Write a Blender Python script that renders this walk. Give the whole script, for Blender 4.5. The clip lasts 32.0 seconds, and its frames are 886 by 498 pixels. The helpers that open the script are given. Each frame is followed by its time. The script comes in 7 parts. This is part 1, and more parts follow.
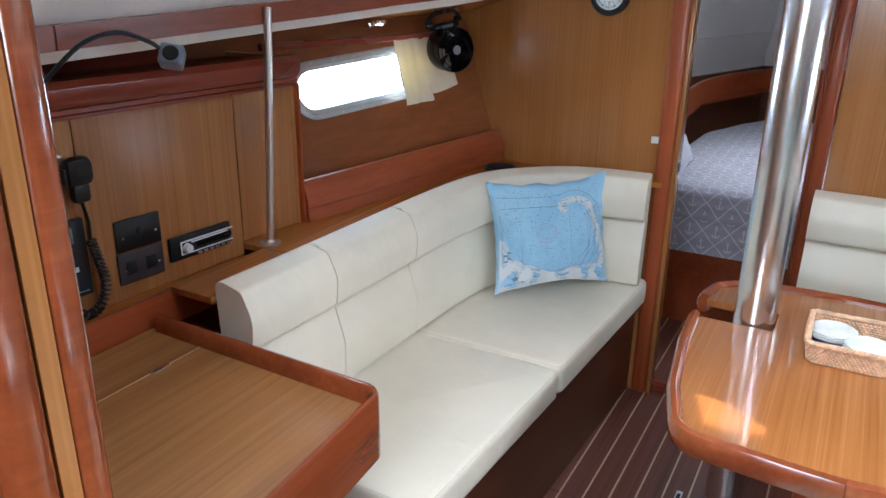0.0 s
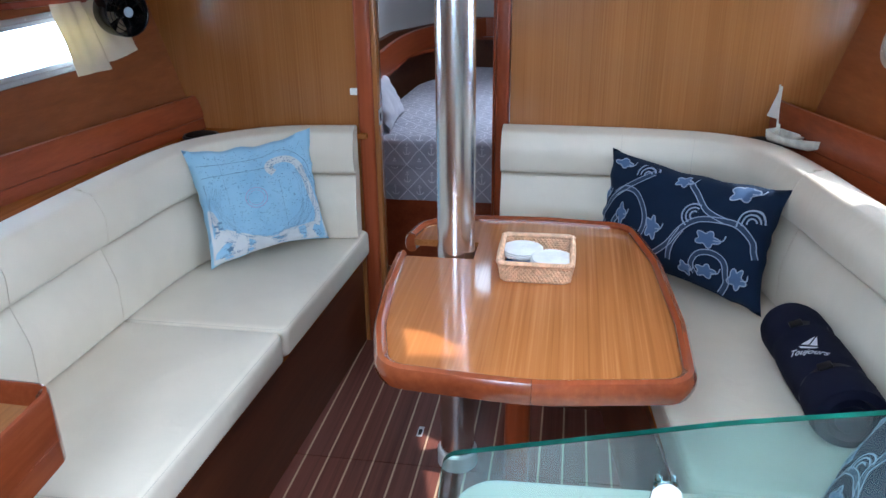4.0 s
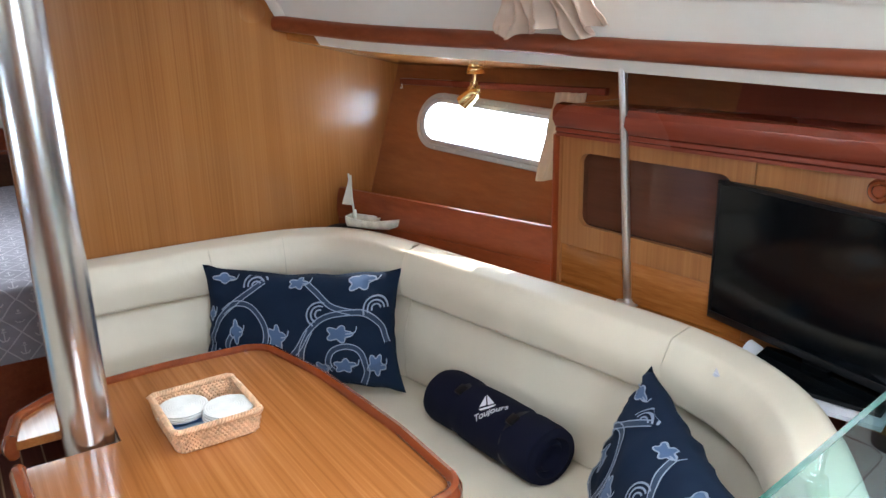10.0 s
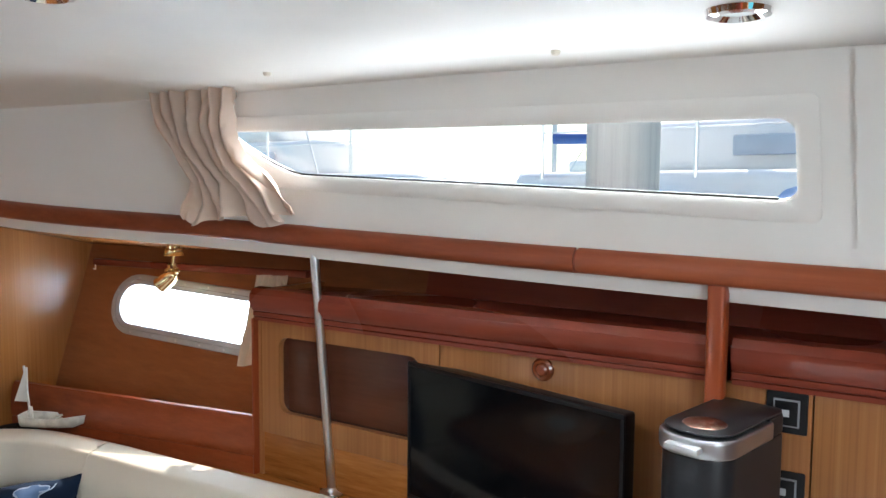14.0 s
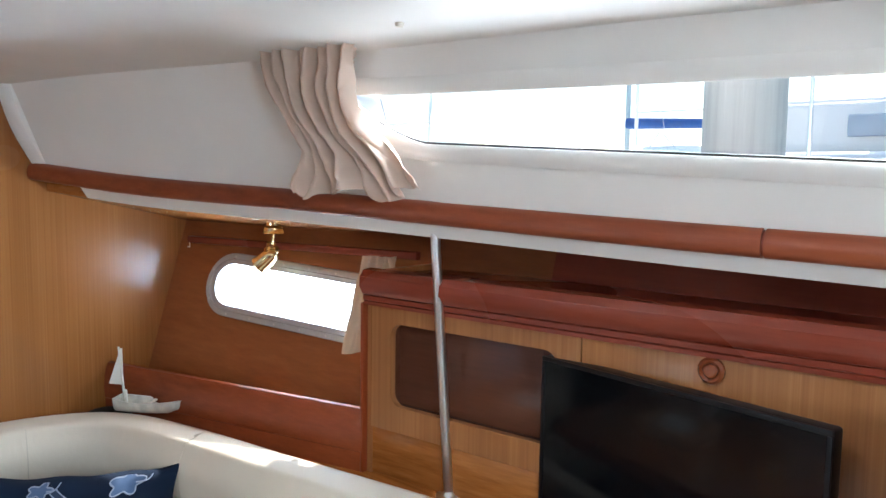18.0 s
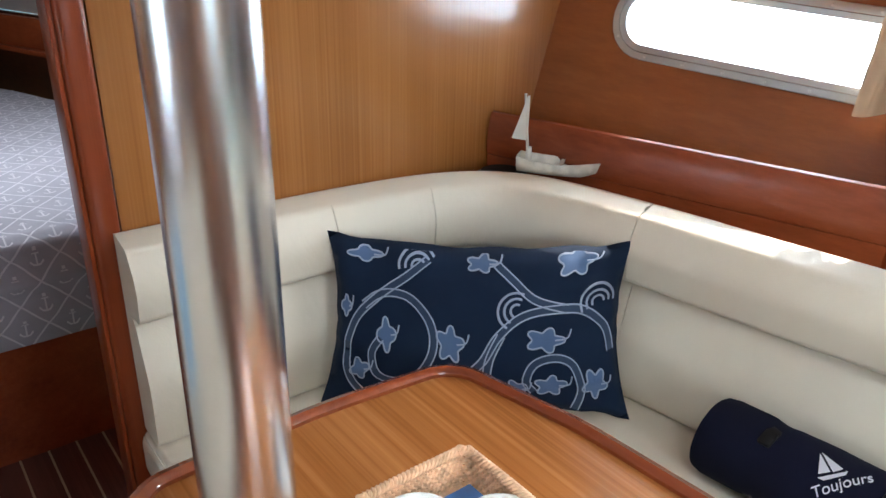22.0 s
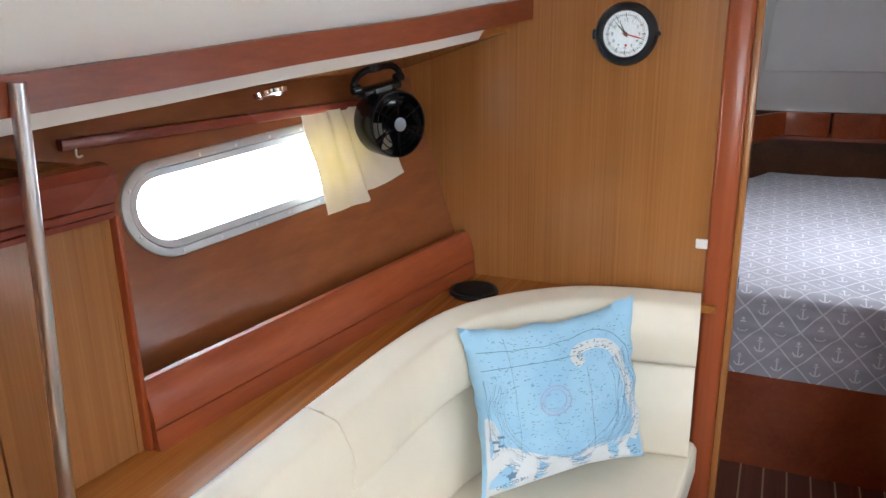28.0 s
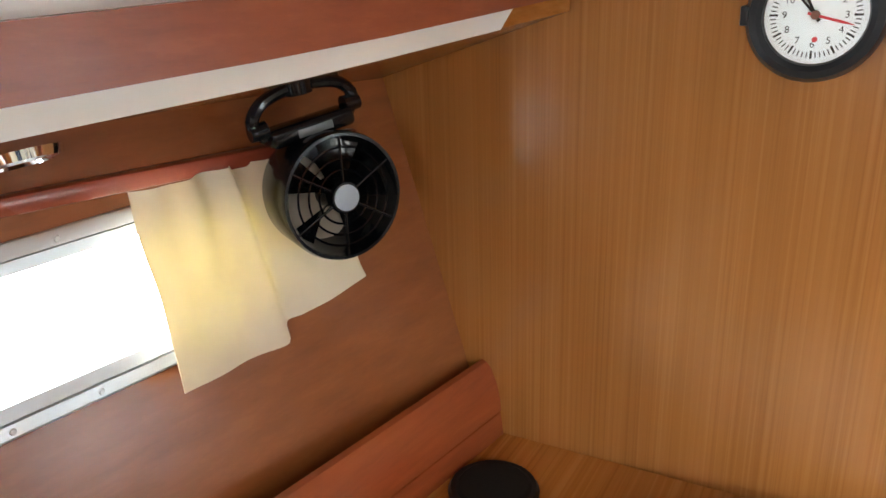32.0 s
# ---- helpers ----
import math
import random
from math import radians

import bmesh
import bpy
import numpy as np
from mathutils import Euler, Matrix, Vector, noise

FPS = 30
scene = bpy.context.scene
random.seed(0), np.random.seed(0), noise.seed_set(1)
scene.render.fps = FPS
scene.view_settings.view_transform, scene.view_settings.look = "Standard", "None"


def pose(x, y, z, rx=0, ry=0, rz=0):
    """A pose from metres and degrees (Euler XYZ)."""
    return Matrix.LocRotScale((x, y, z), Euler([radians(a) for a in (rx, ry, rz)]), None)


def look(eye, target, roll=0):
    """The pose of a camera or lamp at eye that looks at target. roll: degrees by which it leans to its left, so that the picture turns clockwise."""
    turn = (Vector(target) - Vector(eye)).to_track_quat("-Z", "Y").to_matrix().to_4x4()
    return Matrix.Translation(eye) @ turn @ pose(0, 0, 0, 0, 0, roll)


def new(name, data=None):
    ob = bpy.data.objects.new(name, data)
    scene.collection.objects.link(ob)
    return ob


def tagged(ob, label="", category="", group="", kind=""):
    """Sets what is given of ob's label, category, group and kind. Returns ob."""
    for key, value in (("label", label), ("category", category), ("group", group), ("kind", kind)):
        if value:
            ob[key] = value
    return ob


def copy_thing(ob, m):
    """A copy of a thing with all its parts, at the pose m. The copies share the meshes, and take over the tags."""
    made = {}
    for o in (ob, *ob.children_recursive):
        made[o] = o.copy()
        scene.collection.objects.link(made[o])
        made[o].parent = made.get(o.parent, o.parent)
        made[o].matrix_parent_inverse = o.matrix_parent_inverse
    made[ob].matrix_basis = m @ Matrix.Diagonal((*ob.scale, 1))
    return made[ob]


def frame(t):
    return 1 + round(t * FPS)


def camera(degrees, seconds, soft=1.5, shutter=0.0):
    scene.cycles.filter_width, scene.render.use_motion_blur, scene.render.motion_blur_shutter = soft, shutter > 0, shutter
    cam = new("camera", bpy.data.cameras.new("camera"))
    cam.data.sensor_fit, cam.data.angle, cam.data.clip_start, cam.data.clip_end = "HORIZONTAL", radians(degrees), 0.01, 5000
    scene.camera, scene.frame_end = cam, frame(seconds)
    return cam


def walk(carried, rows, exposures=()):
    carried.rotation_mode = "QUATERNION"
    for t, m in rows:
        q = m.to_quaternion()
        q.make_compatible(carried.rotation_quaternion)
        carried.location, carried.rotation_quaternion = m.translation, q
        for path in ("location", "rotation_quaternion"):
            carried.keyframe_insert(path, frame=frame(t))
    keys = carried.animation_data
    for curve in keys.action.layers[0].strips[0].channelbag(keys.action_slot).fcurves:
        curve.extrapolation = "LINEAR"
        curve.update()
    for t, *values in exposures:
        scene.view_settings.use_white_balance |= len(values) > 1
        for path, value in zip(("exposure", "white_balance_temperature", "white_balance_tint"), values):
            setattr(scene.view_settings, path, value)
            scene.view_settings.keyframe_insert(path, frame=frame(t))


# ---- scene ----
# x: starboard, y: forward (main bulkhead at 0), z: up (saloon sole at 0)
cam = camera(60.6, 32.0)
PATH = [
    (0, (0.176, -2.772, 1.61), (-0.727, -1.127, 0.918), 0.8),
    (0.5, (0.258, -2.78, 1.601), (-0.734, -1.189, 0.902), 1.0),
    (1, (0.301, -2.763, 1.596), (-0.731, -1.209, 0.874), 0.3),
    (1.5, (0.318, -2.764, 1.594), (-0.719, -1.218, 0.864), -0.6),
    (2, (0.328, -2.763, 1.585), (-0.662, -1.182, 0.862), -0.8),
    (2.5, (0.321, -2.753, 1.579), (-0.55, -1.106, 0.853), -0.4),
    (3, (0.336, -2.727, 1.577), (-0.393, -1.017, 0.839), -0.8),
    (3.5, (0.355, -2.707, 1.572), (-0.205, -0.942, 0.817), -0.9),
    (4, (0.317, -2.698, 1.557), (0.006, -0.875, 0.795), -0.7),
    (4.5, (0.191, -2.676, 1.551), (0.25, -0.835, 0.773), -0.7),
    (6.5, (-0.186, -2.418, 1.537), (0.874, -0.968, 0.659), 6.0),
    (7, (-0.223, -2.406, 1.535), (0.768, -0.996, 0.52), 4.3),
    (7.5, (-0.229, -2.414, 1.537), (0.72, -1.085, 0.382), 2.0),
    (8, (-0.22, -2.417, 1.555), (0.748, -1.015, 0.508), 0.1),
    (8.5, (-0.204, -2.416, 1.57), (0.807, -0.939, 0.676), -1.4),
    (9, (-0.18, -2.412, 1.578), (0.869, -0.897, 0.799), -1.6),
    (9.5, (-0.168, -2.403, 1.591), (0.884, -0.843, 0.913), -1.5),
    (10, (-0.135, -2.398, 1.596), (0.915, -0.797, 1.017), -1.2),
    (10.5, (-0.087, -2.409, 1.62), (0.982, -0.778, 1.176), -0.8),
    (11, (-0.078, -2.421, 1.624), (1.076, -0.819, 1.302), -0.0),
    (11.5, (-0.062, -2.435, 1.623), (1.205, -0.91, 1.361), 0.2),
    (12, (-0.049, -2.446, 1.624), (1.308, -0.996, 1.386), 0.5),
    (12.5, (-0.034, -2.455, 1.629), (1.432, -1.109, 1.427), 0.9),
    (13, (-0.009, -2.47, 1.636), (1.571, -1.254, 1.474), 0.6),
    (13.5, (-0.003, -2.468, 1.638), (1.619, -1.308, 1.486), 0.3),
    (14, (-0.016, -2.453, 1.635), (1.564, -1.238, 1.479), 0.4),
    (14.5, (-0.032, -2.445, 1.633), (1.493, -1.159, 1.491), 0.8),
    (15, (-0.055, -2.443, 1.632), (1.431, -1.111, 1.503), 1.2),
    (15.5, (-0.077, -2.431, 1.629), (1.356, -1.044, 1.48), 1.4),
    (17.5, (0.087, -2.354, 1.635), (1.339, -0.804, 1.46), 0.9),
    (18, (0.038, -2.211, 1.604), (1.512, -0.873, 1.409), 0.9),
    (18.5, (-0.02, -1.985, 1.546), (1.45, -0.681, 1.174), 0.0),
    (19, (0.012, -1.837, 1.519), (1.415, -0.485, 1.069), 0.1),
    (19.5, (0.094, -1.688, 1.48), (1.455, -0.302, 1.003), 0.9),
    (20, (0.056, -1.577, 1.472), (1.438, -0.235, 0.933), 1.2),
    (20.5, (-0.058, -1.468, 1.476), (1.424, -0.254, 0.904), 1.0),
    (21, (-0.147, -1.412, 1.530), (1.283, -0.210, 0.817), 1.3),
    (21.5, (-0.189, -1.390, 1.486), (1.105, -0.073, 0.719), 1.1),
    (22, (-0.229, -1.382, 1.483), (0.905, 0.052, 0.671), 1.4),
    (22.5, (-0.284, -1.354, 1.463), (0.710, 0.179, 0.649), 2.0),
    (23, (-0.348, -1.366, 1.490), (0.449, 0.270, 0.660), 2.5),
    (23.5, (-0.335, -1.391, 1.529), (0.077, 0.365, 0.664), 2.6),
    (24, (-0.333, -1.42, 1.495), (-0.305, 0.393, 0.65), 2.4),
    (24.5, (-0.257, -1.483, 1.504), (-0.626, 0.289, 0.655), 2.4),
    (25, (-0.254, -1.529, 1.496), (-0.812, 0.181, 0.622), 2.5),
    (25.5, (-0.285, -1.618, 1.509), (-0.929, 0.064, 0.64), 1.8),
    (27.5, (-0.317, -1.914, 1.57), (-1.072, -0.175, 0.933), -0.4),
    (28, (-0.322, -1.89, 1.587), (-1.101, -0.146, 0.995), -1.0),
    (28.5, (-0.324, -1.833, 1.588), (-1.094, -0.069, 1.041), -0.4),
    (29, (-0.339, -1.777, 1.585), (-1.264, -0.076, 1.083), -0.3),
    (29.5, (-0.339, -1.71, 1.588), (-1.398, -0.087, 1.096), -0.8),
    (30, (-0.379, -1.616, 1.589), (-1.408, 0.028, 1.101), -1.1),
    (30.5, (-0.524, -1.451, 1.599), (-1.42, 0.267, 1.104), -1.7),
    (31, (-0.595, -1.303, 1.598), (-1.415, 0.444, 1.071), -1.5),
    (31.5, (-0.574, -1.116, 1.595), (-1.487, 0.567, 1.017), -0.9),
    (32, (-0.613, -0.985, 1.572), (-1.544, 0.664, 0.928), -1.8),
]
EXPOSURE = [(0.0, 1.10, 5950, 10), (2.0, 1.10, 5700, 10), (3.0, 1.02, 5350, 10), (4.0, 0.96, 5450, 10), (7.0, 0.84, 6050, 12), (8.0, 0.68, 6100, 12), (9.0, 0.88, 6400, 12), (10.0, 1.08, 6400, 10), (12.0, 1.08, 6850, 10), (13.0, 0.88, 6450, 10), (15.5, 0.85, 6350, 10), (18.0, 1.02, 6100, 10), (19.0, 1.3, 6450, 10), (20.0, 1.34, 6450, 10), (22.0, 1.16, 6450, 10), (23.0, 1.3, 6450, 10), (24.0, 1.45, 6650, 10), (25.5, 1.5, 6700, 10), (28.0, 1.62, 6500, 10), (30.0, 1.62, 6000, 10), (31.0, 1.58, 6180, 10), (32.0, 1.78, 7300, 10)]
walk(cam, [(t, look(eye, target, roll)) for t, eye, target, roll in PATH], EXPOSURE)

# ---- light ----
world = bpy.data.worlds.new("sky")
scene.world = world
world.use_nodes = True
_nt = world.node_tree
_sky = _nt.nodes.new("ShaderNodeTexSky")
_sky.sky_type, _sky.sun_disc = "NISHITA", False
_sky.sun_elevation, _sky.sun_rotation = radians(41.5), radians(82)
_nt.links.new(_sky.outputs[0], _nt.nodes["Background"].inputs[0])
_nt.nodes["Background"].inputs[1].default_value = 0.15


def lamp(name, kind, energy, m, color=(1, 1, 1), size=(1, 1)):
    data = bpy.data.lights.new(name, kind)
    data.energy, data.color = energy, color
    if kind == "AREA":
        data.shape, data.size, data.size_y = "RECTANGLE", size[0], size[1]
    ob = new(name, data)
    ob.matrix_world = m
    return ob


sun = lamp("sun", "SUN", 5.0, look((5.937, 0.866, 5.308), (0, 0.0, 0)), (1.0, 0.93, 0.82))
sun.data.angle = radians(0.5)
SKY = (0.84, 0.93, 1.0)
# area lamps for sky light in the openings; both hatches are unseen
lamp("companionway_daylight", "AREA", 16, look((0.0, -3.42, 1.85), (0.0, -1.0, 0.7)), SKY, (0.7, 0.8))
# fill lamp in an assumed hatch above the table
lamp("saloon_hatch_daylight", "AREA", 6, look((0.15, -1.75, 2.02), (0.15, -1.75, 0)), SKY, (0.46, 0.46))
PORT_W, COACH_W, DECK_W = {-1: 8.0, 1: 10.0}, {-1: 6.0, 1: 26.0}, {-1: 3.5, 1: 7.0}
berth_light = lamp("forecabin_hatch_daylight", "AREA", 4.3, look((0.08, 1.25, 1.74), (0.12, 1.18, 0)), SKY, (0.5, 0.5))


berth_light.data.spread = radians(140)


# ---- materials ----
def nodes(name):
    m = bpy.data.materials.new(name)
    m.use_nodes = True
    nt = m.node_tree
    return m, nt, nt.nodes["Principled BSDF"]


def add(nt, kind, **values):
    n = nt.nodes.new(kind)
    for k, v in values.items():
        n.inputs[k.replace("_", " ")].default_value = v
    return n


def ramp(nt, fac, stops):
    r = nt.nodes.new("ShaderNodeValToRGB")
    while len(r.color_ramp.elements) < len(stops):
        r.color_ramp.elements.new(0.5)
    for e, (p, c) in zip(r.color_ramp.elements, stops):
        e.position, e.color = p, (*c, 1)
    r.color_ramp.interpolation = "EASE"
    nt.links.new(fac, r.inputs[0])
    return r.outputs[0]


def bump(nt, bsdf, height, strength=0.2, distance=0.002):
    b = add(nt, "ShaderNodeBump", Strength=strength, Distance=distance)
    nt.links.new(height, b.inputs["Height"])
    nt.links.new(b.outputs[0], bsdf.inputs["Normal"])


def coords(nt, scale, turn=(0, 0, 0), kind="Object"):
    tc = nt.nodes.new("ShaderNodeTexCoord")
    mp = add(nt, "ShaderNodeMapping", Scale=scale, Rotation=turn)
    nt.links.new(tc.outputs[kind], mp.inputs[0])
    return mp.outputs[0]


def mix(nt, a, b, fac, how="MIX"):
    m = nt.nodes.new("ShaderNodeMix")
    m.data_type, m.blend_type = "RGBA", how
    if isinstance(fac, float):
        m.inputs[0].default_value = fac
    else:
        nt.links.new(fac, m.inputs[0])
    for k, v in ((6, a), (7, b)):
        if isinstance(v, tuple):
            m.inputs[k].default_value = (*v, 1)
        else:
            nt.links.new(v, m.inputs[k])
    return m.outputs[2]


def wood(name, dark, mid, light, grain=(0, 0, 1), rough=0.25, fine=1.0, coat=0.35, stripe=0.62, gloss=0.0):
    """Varnished wood with straight grain along one axis of the object."""
    m, nt, b = nodes(name)
    s = [90.0 * fine if not g else 0.8 for g in grain]
    big = [9.0 * fine if not g else 0.35 for g in grain]
    n1 = add(nt, "ShaderNodeTexNoise", Scale=1.0, Detail=4.0, Roughness=0.65)
    nt.links.new(coords(nt, s), n1.inputs["Vector"])
    n2 = add(nt, "ShaderNodeTexNoise", Scale=1.0, Detail=3.0, Distortion=0.1)
    nt.links.new(coords(nt, big), n2.inputs["Vector"])
    n3 = add(nt, "ShaderNodeTexNoise", Scale=1.6, Detail=1.0)
    nt.links.new(coords(nt, (1, 1, 1)), n3.inputs["Vector"])
    c1 = ramp(nt, n1.outputs["Fac"], [(0.34, dark), (0.5, mid), (0.66, light)])
    c2 = ramp(nt, n2.outputs["Fac"], [(0.3, dark), (0.5, mid), (0.7, light)])
    c = mix(nt, c2, c1, stripe)
    oi = nt.nodes.new("ShaderNodeObjectInfo")
    shade = ramp(nt, n3.outputs["Fac"], [(0.2, (0.90, 0.89, 0.88)), (0.8, (1.07, 1.06, 1.05))])
    c = mix(nt, c, shade, 1.0, "MULTIPLY")
    tone = ramp(nt, oi.outputs["Random"], [(0.0, (0.93, 0.93, 0.93)), (1.0, (1.05, 1.04, 1.02))])
    c = mix(nt, c, tone, 1.0, "MULTIPLY")
    nt.links.new(c, b.inputs["Base Color"])
    r = nt.nodes.new("ShaderNodeMapRange")
    r.inputs[3].default_value, r.inputs[4].default_value = rough * 0.93, rough * 1.1
    nt.links.new(n3.outputs["Fac"], r.inputs[0])
    nt.links.new(r.outputs[0], b.inputs["Roughness"])
    b.inputs["Specular IOR Level"].default_value = 0.22
    b.inputs["Coat Weight"].default_value, b.inputs["Coat Roughness"].default_value = coat, gloss or rough * 0.55
    bump(nt, b, n1.outputs["Fac"], 0.06, 0.001)
    return m


def plain(name, color, rough=0.5, vary=0.06, scale=6.0, metal=0.0, bumpy=0.0, bscale=200.0, coat=0.0, sheen=0.0, spec=0.5):
    m, nt, b = nodes(name)
    n = add(nt, "ShaderNodeTexNoise", Scale=scale, Detail=4.0)
    nt.links.new(coords(nt, (1, 1, 1)), n.inputs["Vector"])
    lo, hi = (tuple(max(0, v * (1 - vary)) for v in color), tuple(min(1, v * (1 + vary)) for v in color))
    nt.links.new(ramp(nt, n.outputs["Fac"], [(0.3, lo), (0.7, hi)]), b.inputs["Base Color"])
    r = nt.nodes.new("ShaderNodeMapRange")
    r.inputs[3].default_value, r.inputs[4].default_value = rough * 0.85, min(1, rough * 1.15)
    nt.links.new(n.outputs["Fac"], r.inputs[0])
    nt.links.new(r.outputs[0], b.inputs["Roughness"])
    b.inputs["Metallic"].default_value = metal
    b.inputs["Coat Weight"].default_value = coat
    b.inputs["Sheen Weight"].default_value = sheen
    b.inputs["Specular IOR Level"].default_value = spec if sum(color) > 0.15 else spec * 0.5
    if bumpy:
        n2 = add(nt, "ShaderNodeTexNoise", Scale=bscale, Detail=3.0)
        nt.links.new(coords(nt, (1, 1, 1)), n2.inputs["Vector"])
        bump(nt, b, n2.outputs["Fac"], bumpy, 0.0015)
    return m


TEAK_V = wood("teak_veneer_upright", (0.285, 0.106, 0.029), (0.352, 0.136, 0.037), (0.415, 0.172, 0.052), (0, 0, 1), 0.26, 2.0, 0.6, 0.62, gloss=0.17)
TEAK_P = wood("teak_locker_veneer", (0.265, 0.104, 0.034), (0.335, 0.138, 0.046), (0.405, 0.180, 0.066), (0, 0, 1), 0.36, 1.3, 0.25, gloss=0.24)
TEAK_Y = wood("teak_veneer_lengthwise", (0.266, 0.089, 0.019), (0.373, 0.133, 0.030), (0.469, 0.185, 0.048), (0, 1, 0), 0.26, 1.0, 0.35)
TEAK_X = wood("teak_veneer_across", (0.266, 0.089, 0.019), (0.373, 0.133, 0.030), (0.469, 0.185, 0.048), (1, 0, 0), 0.26, 1.0, 0.35)
TABLE_WOOD = wood("table_veneer", (0.25, 0.080, 0.020), (0.35, 0.125, 0.034), (0.45, 0.178, 0.058), (0, 1, 0), 0.20, 1.0, 1.0, gloss=0.07)
MAHOG_Y = wood("mahogany_lengthwise", (0.195, 0.034, 0.010), (0.283, 0.056, 0.017), (0.366, 0.085, 0.028), (0, 1, 0), 0.3, 0.7, 0.25, 0.35)
MAHOG_V = wood("mahogany_upright", (0.195, 0.034, 0.010), (0.283, 0.056, 0.017), (0.366, 0.085, 0.028), (0, 0, 1), 0.3, 0.7, 0.25, 0.35)
RIM = wood("mahogany_rim", (0.17, 0.034, 0.011), (0.24, 0.054, 0.017), (0.31, 0.080, 0.027), (0, 1, 0), 0.22, 0.7, 1.0, 0.3, gloss=0.1)
# shade low on settee fronts and forecabin walls, put into the wood colour
SHADED_WOOD = wood("wood_darkened_for_shade", (0.075, 0.022, 0.010), (0.115, 0.034, 0.014), (0.155, 0.048, 0.020), (0, 1, 0), 0.4, 0.7, 0.15, 0.4)
MAROON = wood("dark_mahogany", (0.145, 0.026, 0.014), (0.208, 0.039, 0.021), (0.265, 0.058, 0.031), (0, 1, 0), 0.27, 0.7, 0.45, 0.3)
HULLWOOD = wood("hull_lining_veneer", (0.20, 0.058, 0.017), (0.262, 0.080, 0.024), (0.325, 0.106, 0.035), (0, 1, 0), 0.34, 0.5, 0.3, 0.4, gloss=0.22)
SOLE = wood("sole_plank", (0.105, 0.032, 0.022), (0.160, 0.053, 0.037), (0.208, 0.075, 0.052), (0, 1, 0), 0.42, 0.9, 0.3)
TEAK_D = wood("chart_table_veneer", (0.22, 0.088, 0.026), (0.30, 0.126, 0.038), (0.37, 0.166, 0.055), (0, 1, 0), 0.38, 0.8, 0.3, gloss=0.25)
HOLLY = plain("holly_strip", (0.50, 0.36, 0.22), 0.4)
WHITE = plain("white_gelcoat", (0.82, 0.80, 0.765), 0.35, 0.03, 3.0, coat=0.2)
LINER = plain("cream_headliner", (0.80, 0.78, 0.74), 0.55, 0.03, 4.0, bumpy=0.05, bscale=300)
CREAM = plain("cream_leather", (0.72, 0.64, 0.518), 0.45, 0.04, 5.0, bumpy=0.12, bscale=240, sheen=0.1)


def crease(m, scale, strength):
    """Adds soft wrinkles under the fine grain of a material."""
    nt = m.node_tree
    fine = [n for n in nt.nodes if n.bl_idname == "ShaderNodeBump"][0]
    n = add(nt, "ShaderNodeTexNoise", Scale=scale, Detail=3.0, Distortion=1.2)
    nt.links.new(coords(nt, (1, 1, 0.55)), n.inputs["Vector"])
    b = add(nt, "ShaderNodeBump", Strength=strength, Distance=0.006)
    nt.links.new(n.outputs["Fac"], b.inputs["Height"])
    nt.links.new(b.outputs[0], fine.inputs["Normal"])


crease(CREAM, 11.0, 0.3)
POST_STEEL = plain("polished_post_steel", (0.70, 0.70, 0.71), 0.25, 0.05, 3.0, metal=1.0)
STEEL = plain("brushed_steel", (0.72, 0.72, 0.72), 0.3, 0.04, 2.0, metal=1.0)
CHROME = plain("chrome", (0.85, 0.85, 0.86), 0.08, 0.02, 2.0, metal=1.0)
ALU = plain("anodised_aluminium", (0.54, 0.55, 0.56), 0.42, 0.05, 8.0, metal=0.55)
BLACK = plain("black_plastic", (0.007, 0.007, 0.008), 0.4, 0.2, 20.0)
WORKTOP = plain("white_worktop", (0.80, 0.80, 0.78), 0.25, 0.03, 4.0, coat=0.3)
DARK = plain("dark_void", (0.02, 0.012, 0.01), 0.8)


def make_glass(name, tint, rough=0.0):
    m, nt, b = nodes(name)
    b.inputs["Base Color"].default_value = (*tint, 1)
    b.inputs["Transmission Weight"].default_value = 1.0
    b.inputs["Roughness"].default_value = rough
    b.inputs["IOR"].default_value = 1.45
    return m


PANE = make_glass("window_pane", (0.96, 0.98, 0.98))
GLASS = make_glass("green_tinted_glass", (0.45, 0.72, 0.71))


# ---- mesh helpers ----
def thing(name, label="", category="", group="", kind="", at=(0, 0, 0)):
    ob = new(name)
    ob.location = at
    return tagged(ob, label, category, group, kind)


def finish(bm, material, sharp=35):
    me = bpy.data.meshes.new("m")
    bmesh.ops.recalc_face_normals(bm, faces=bm.faces)
    for fc in bm.faces:
        fc.smooth = True
    bm.to_mesh(me)
    bm.free()
    me.set_sharp_from_angle(angle=radians(sharp))
    if material:
        me.materials.append(material)
    return me


def part(name, bm, material, parent=None, label="", sharp=35):
    ob = new(name, finish(bm, material, sharp))
    if parent is not None:
        ob.parent = parent
    if label:
        ob["label"] = label
    return ob


def solid(name, bm, material, label="", category="", kind="", group="", sharp=35):
    return tagged(part(name, bm, material, None, "", sharp), label, category, group, kind)


def soft(bm, r, seg=2, angle=30, edges=None):
    es = edges or [e for e in bm.edges if len(e.link_faces) == 2 and e.calc_face_angle(0) > radians(angle)]
    if r > 0 and es:
        bmesh.ops.bevel(bm, geom=es, offset=r, segments=seg, affect="EDGES", profile=0.5, clamp_overlap=True)
    return bm


def box(x0, x1, y0, y1, z0, z1, r=0.0, seg=2):
    bm = bmesh.new()
    bmesh.ops.create_cube(bm, size=1)
    for v in bm.verts:
        v.co = Vector(((x0 + x1) / 2 + v.co.x * (x1 - x0), (y0 + y1) / 2 + v.co.y * (y1 - y0), (z0 + z1) / 2 + v.co.z * (z1 - z0)))
    return soft(bm, r, seg)


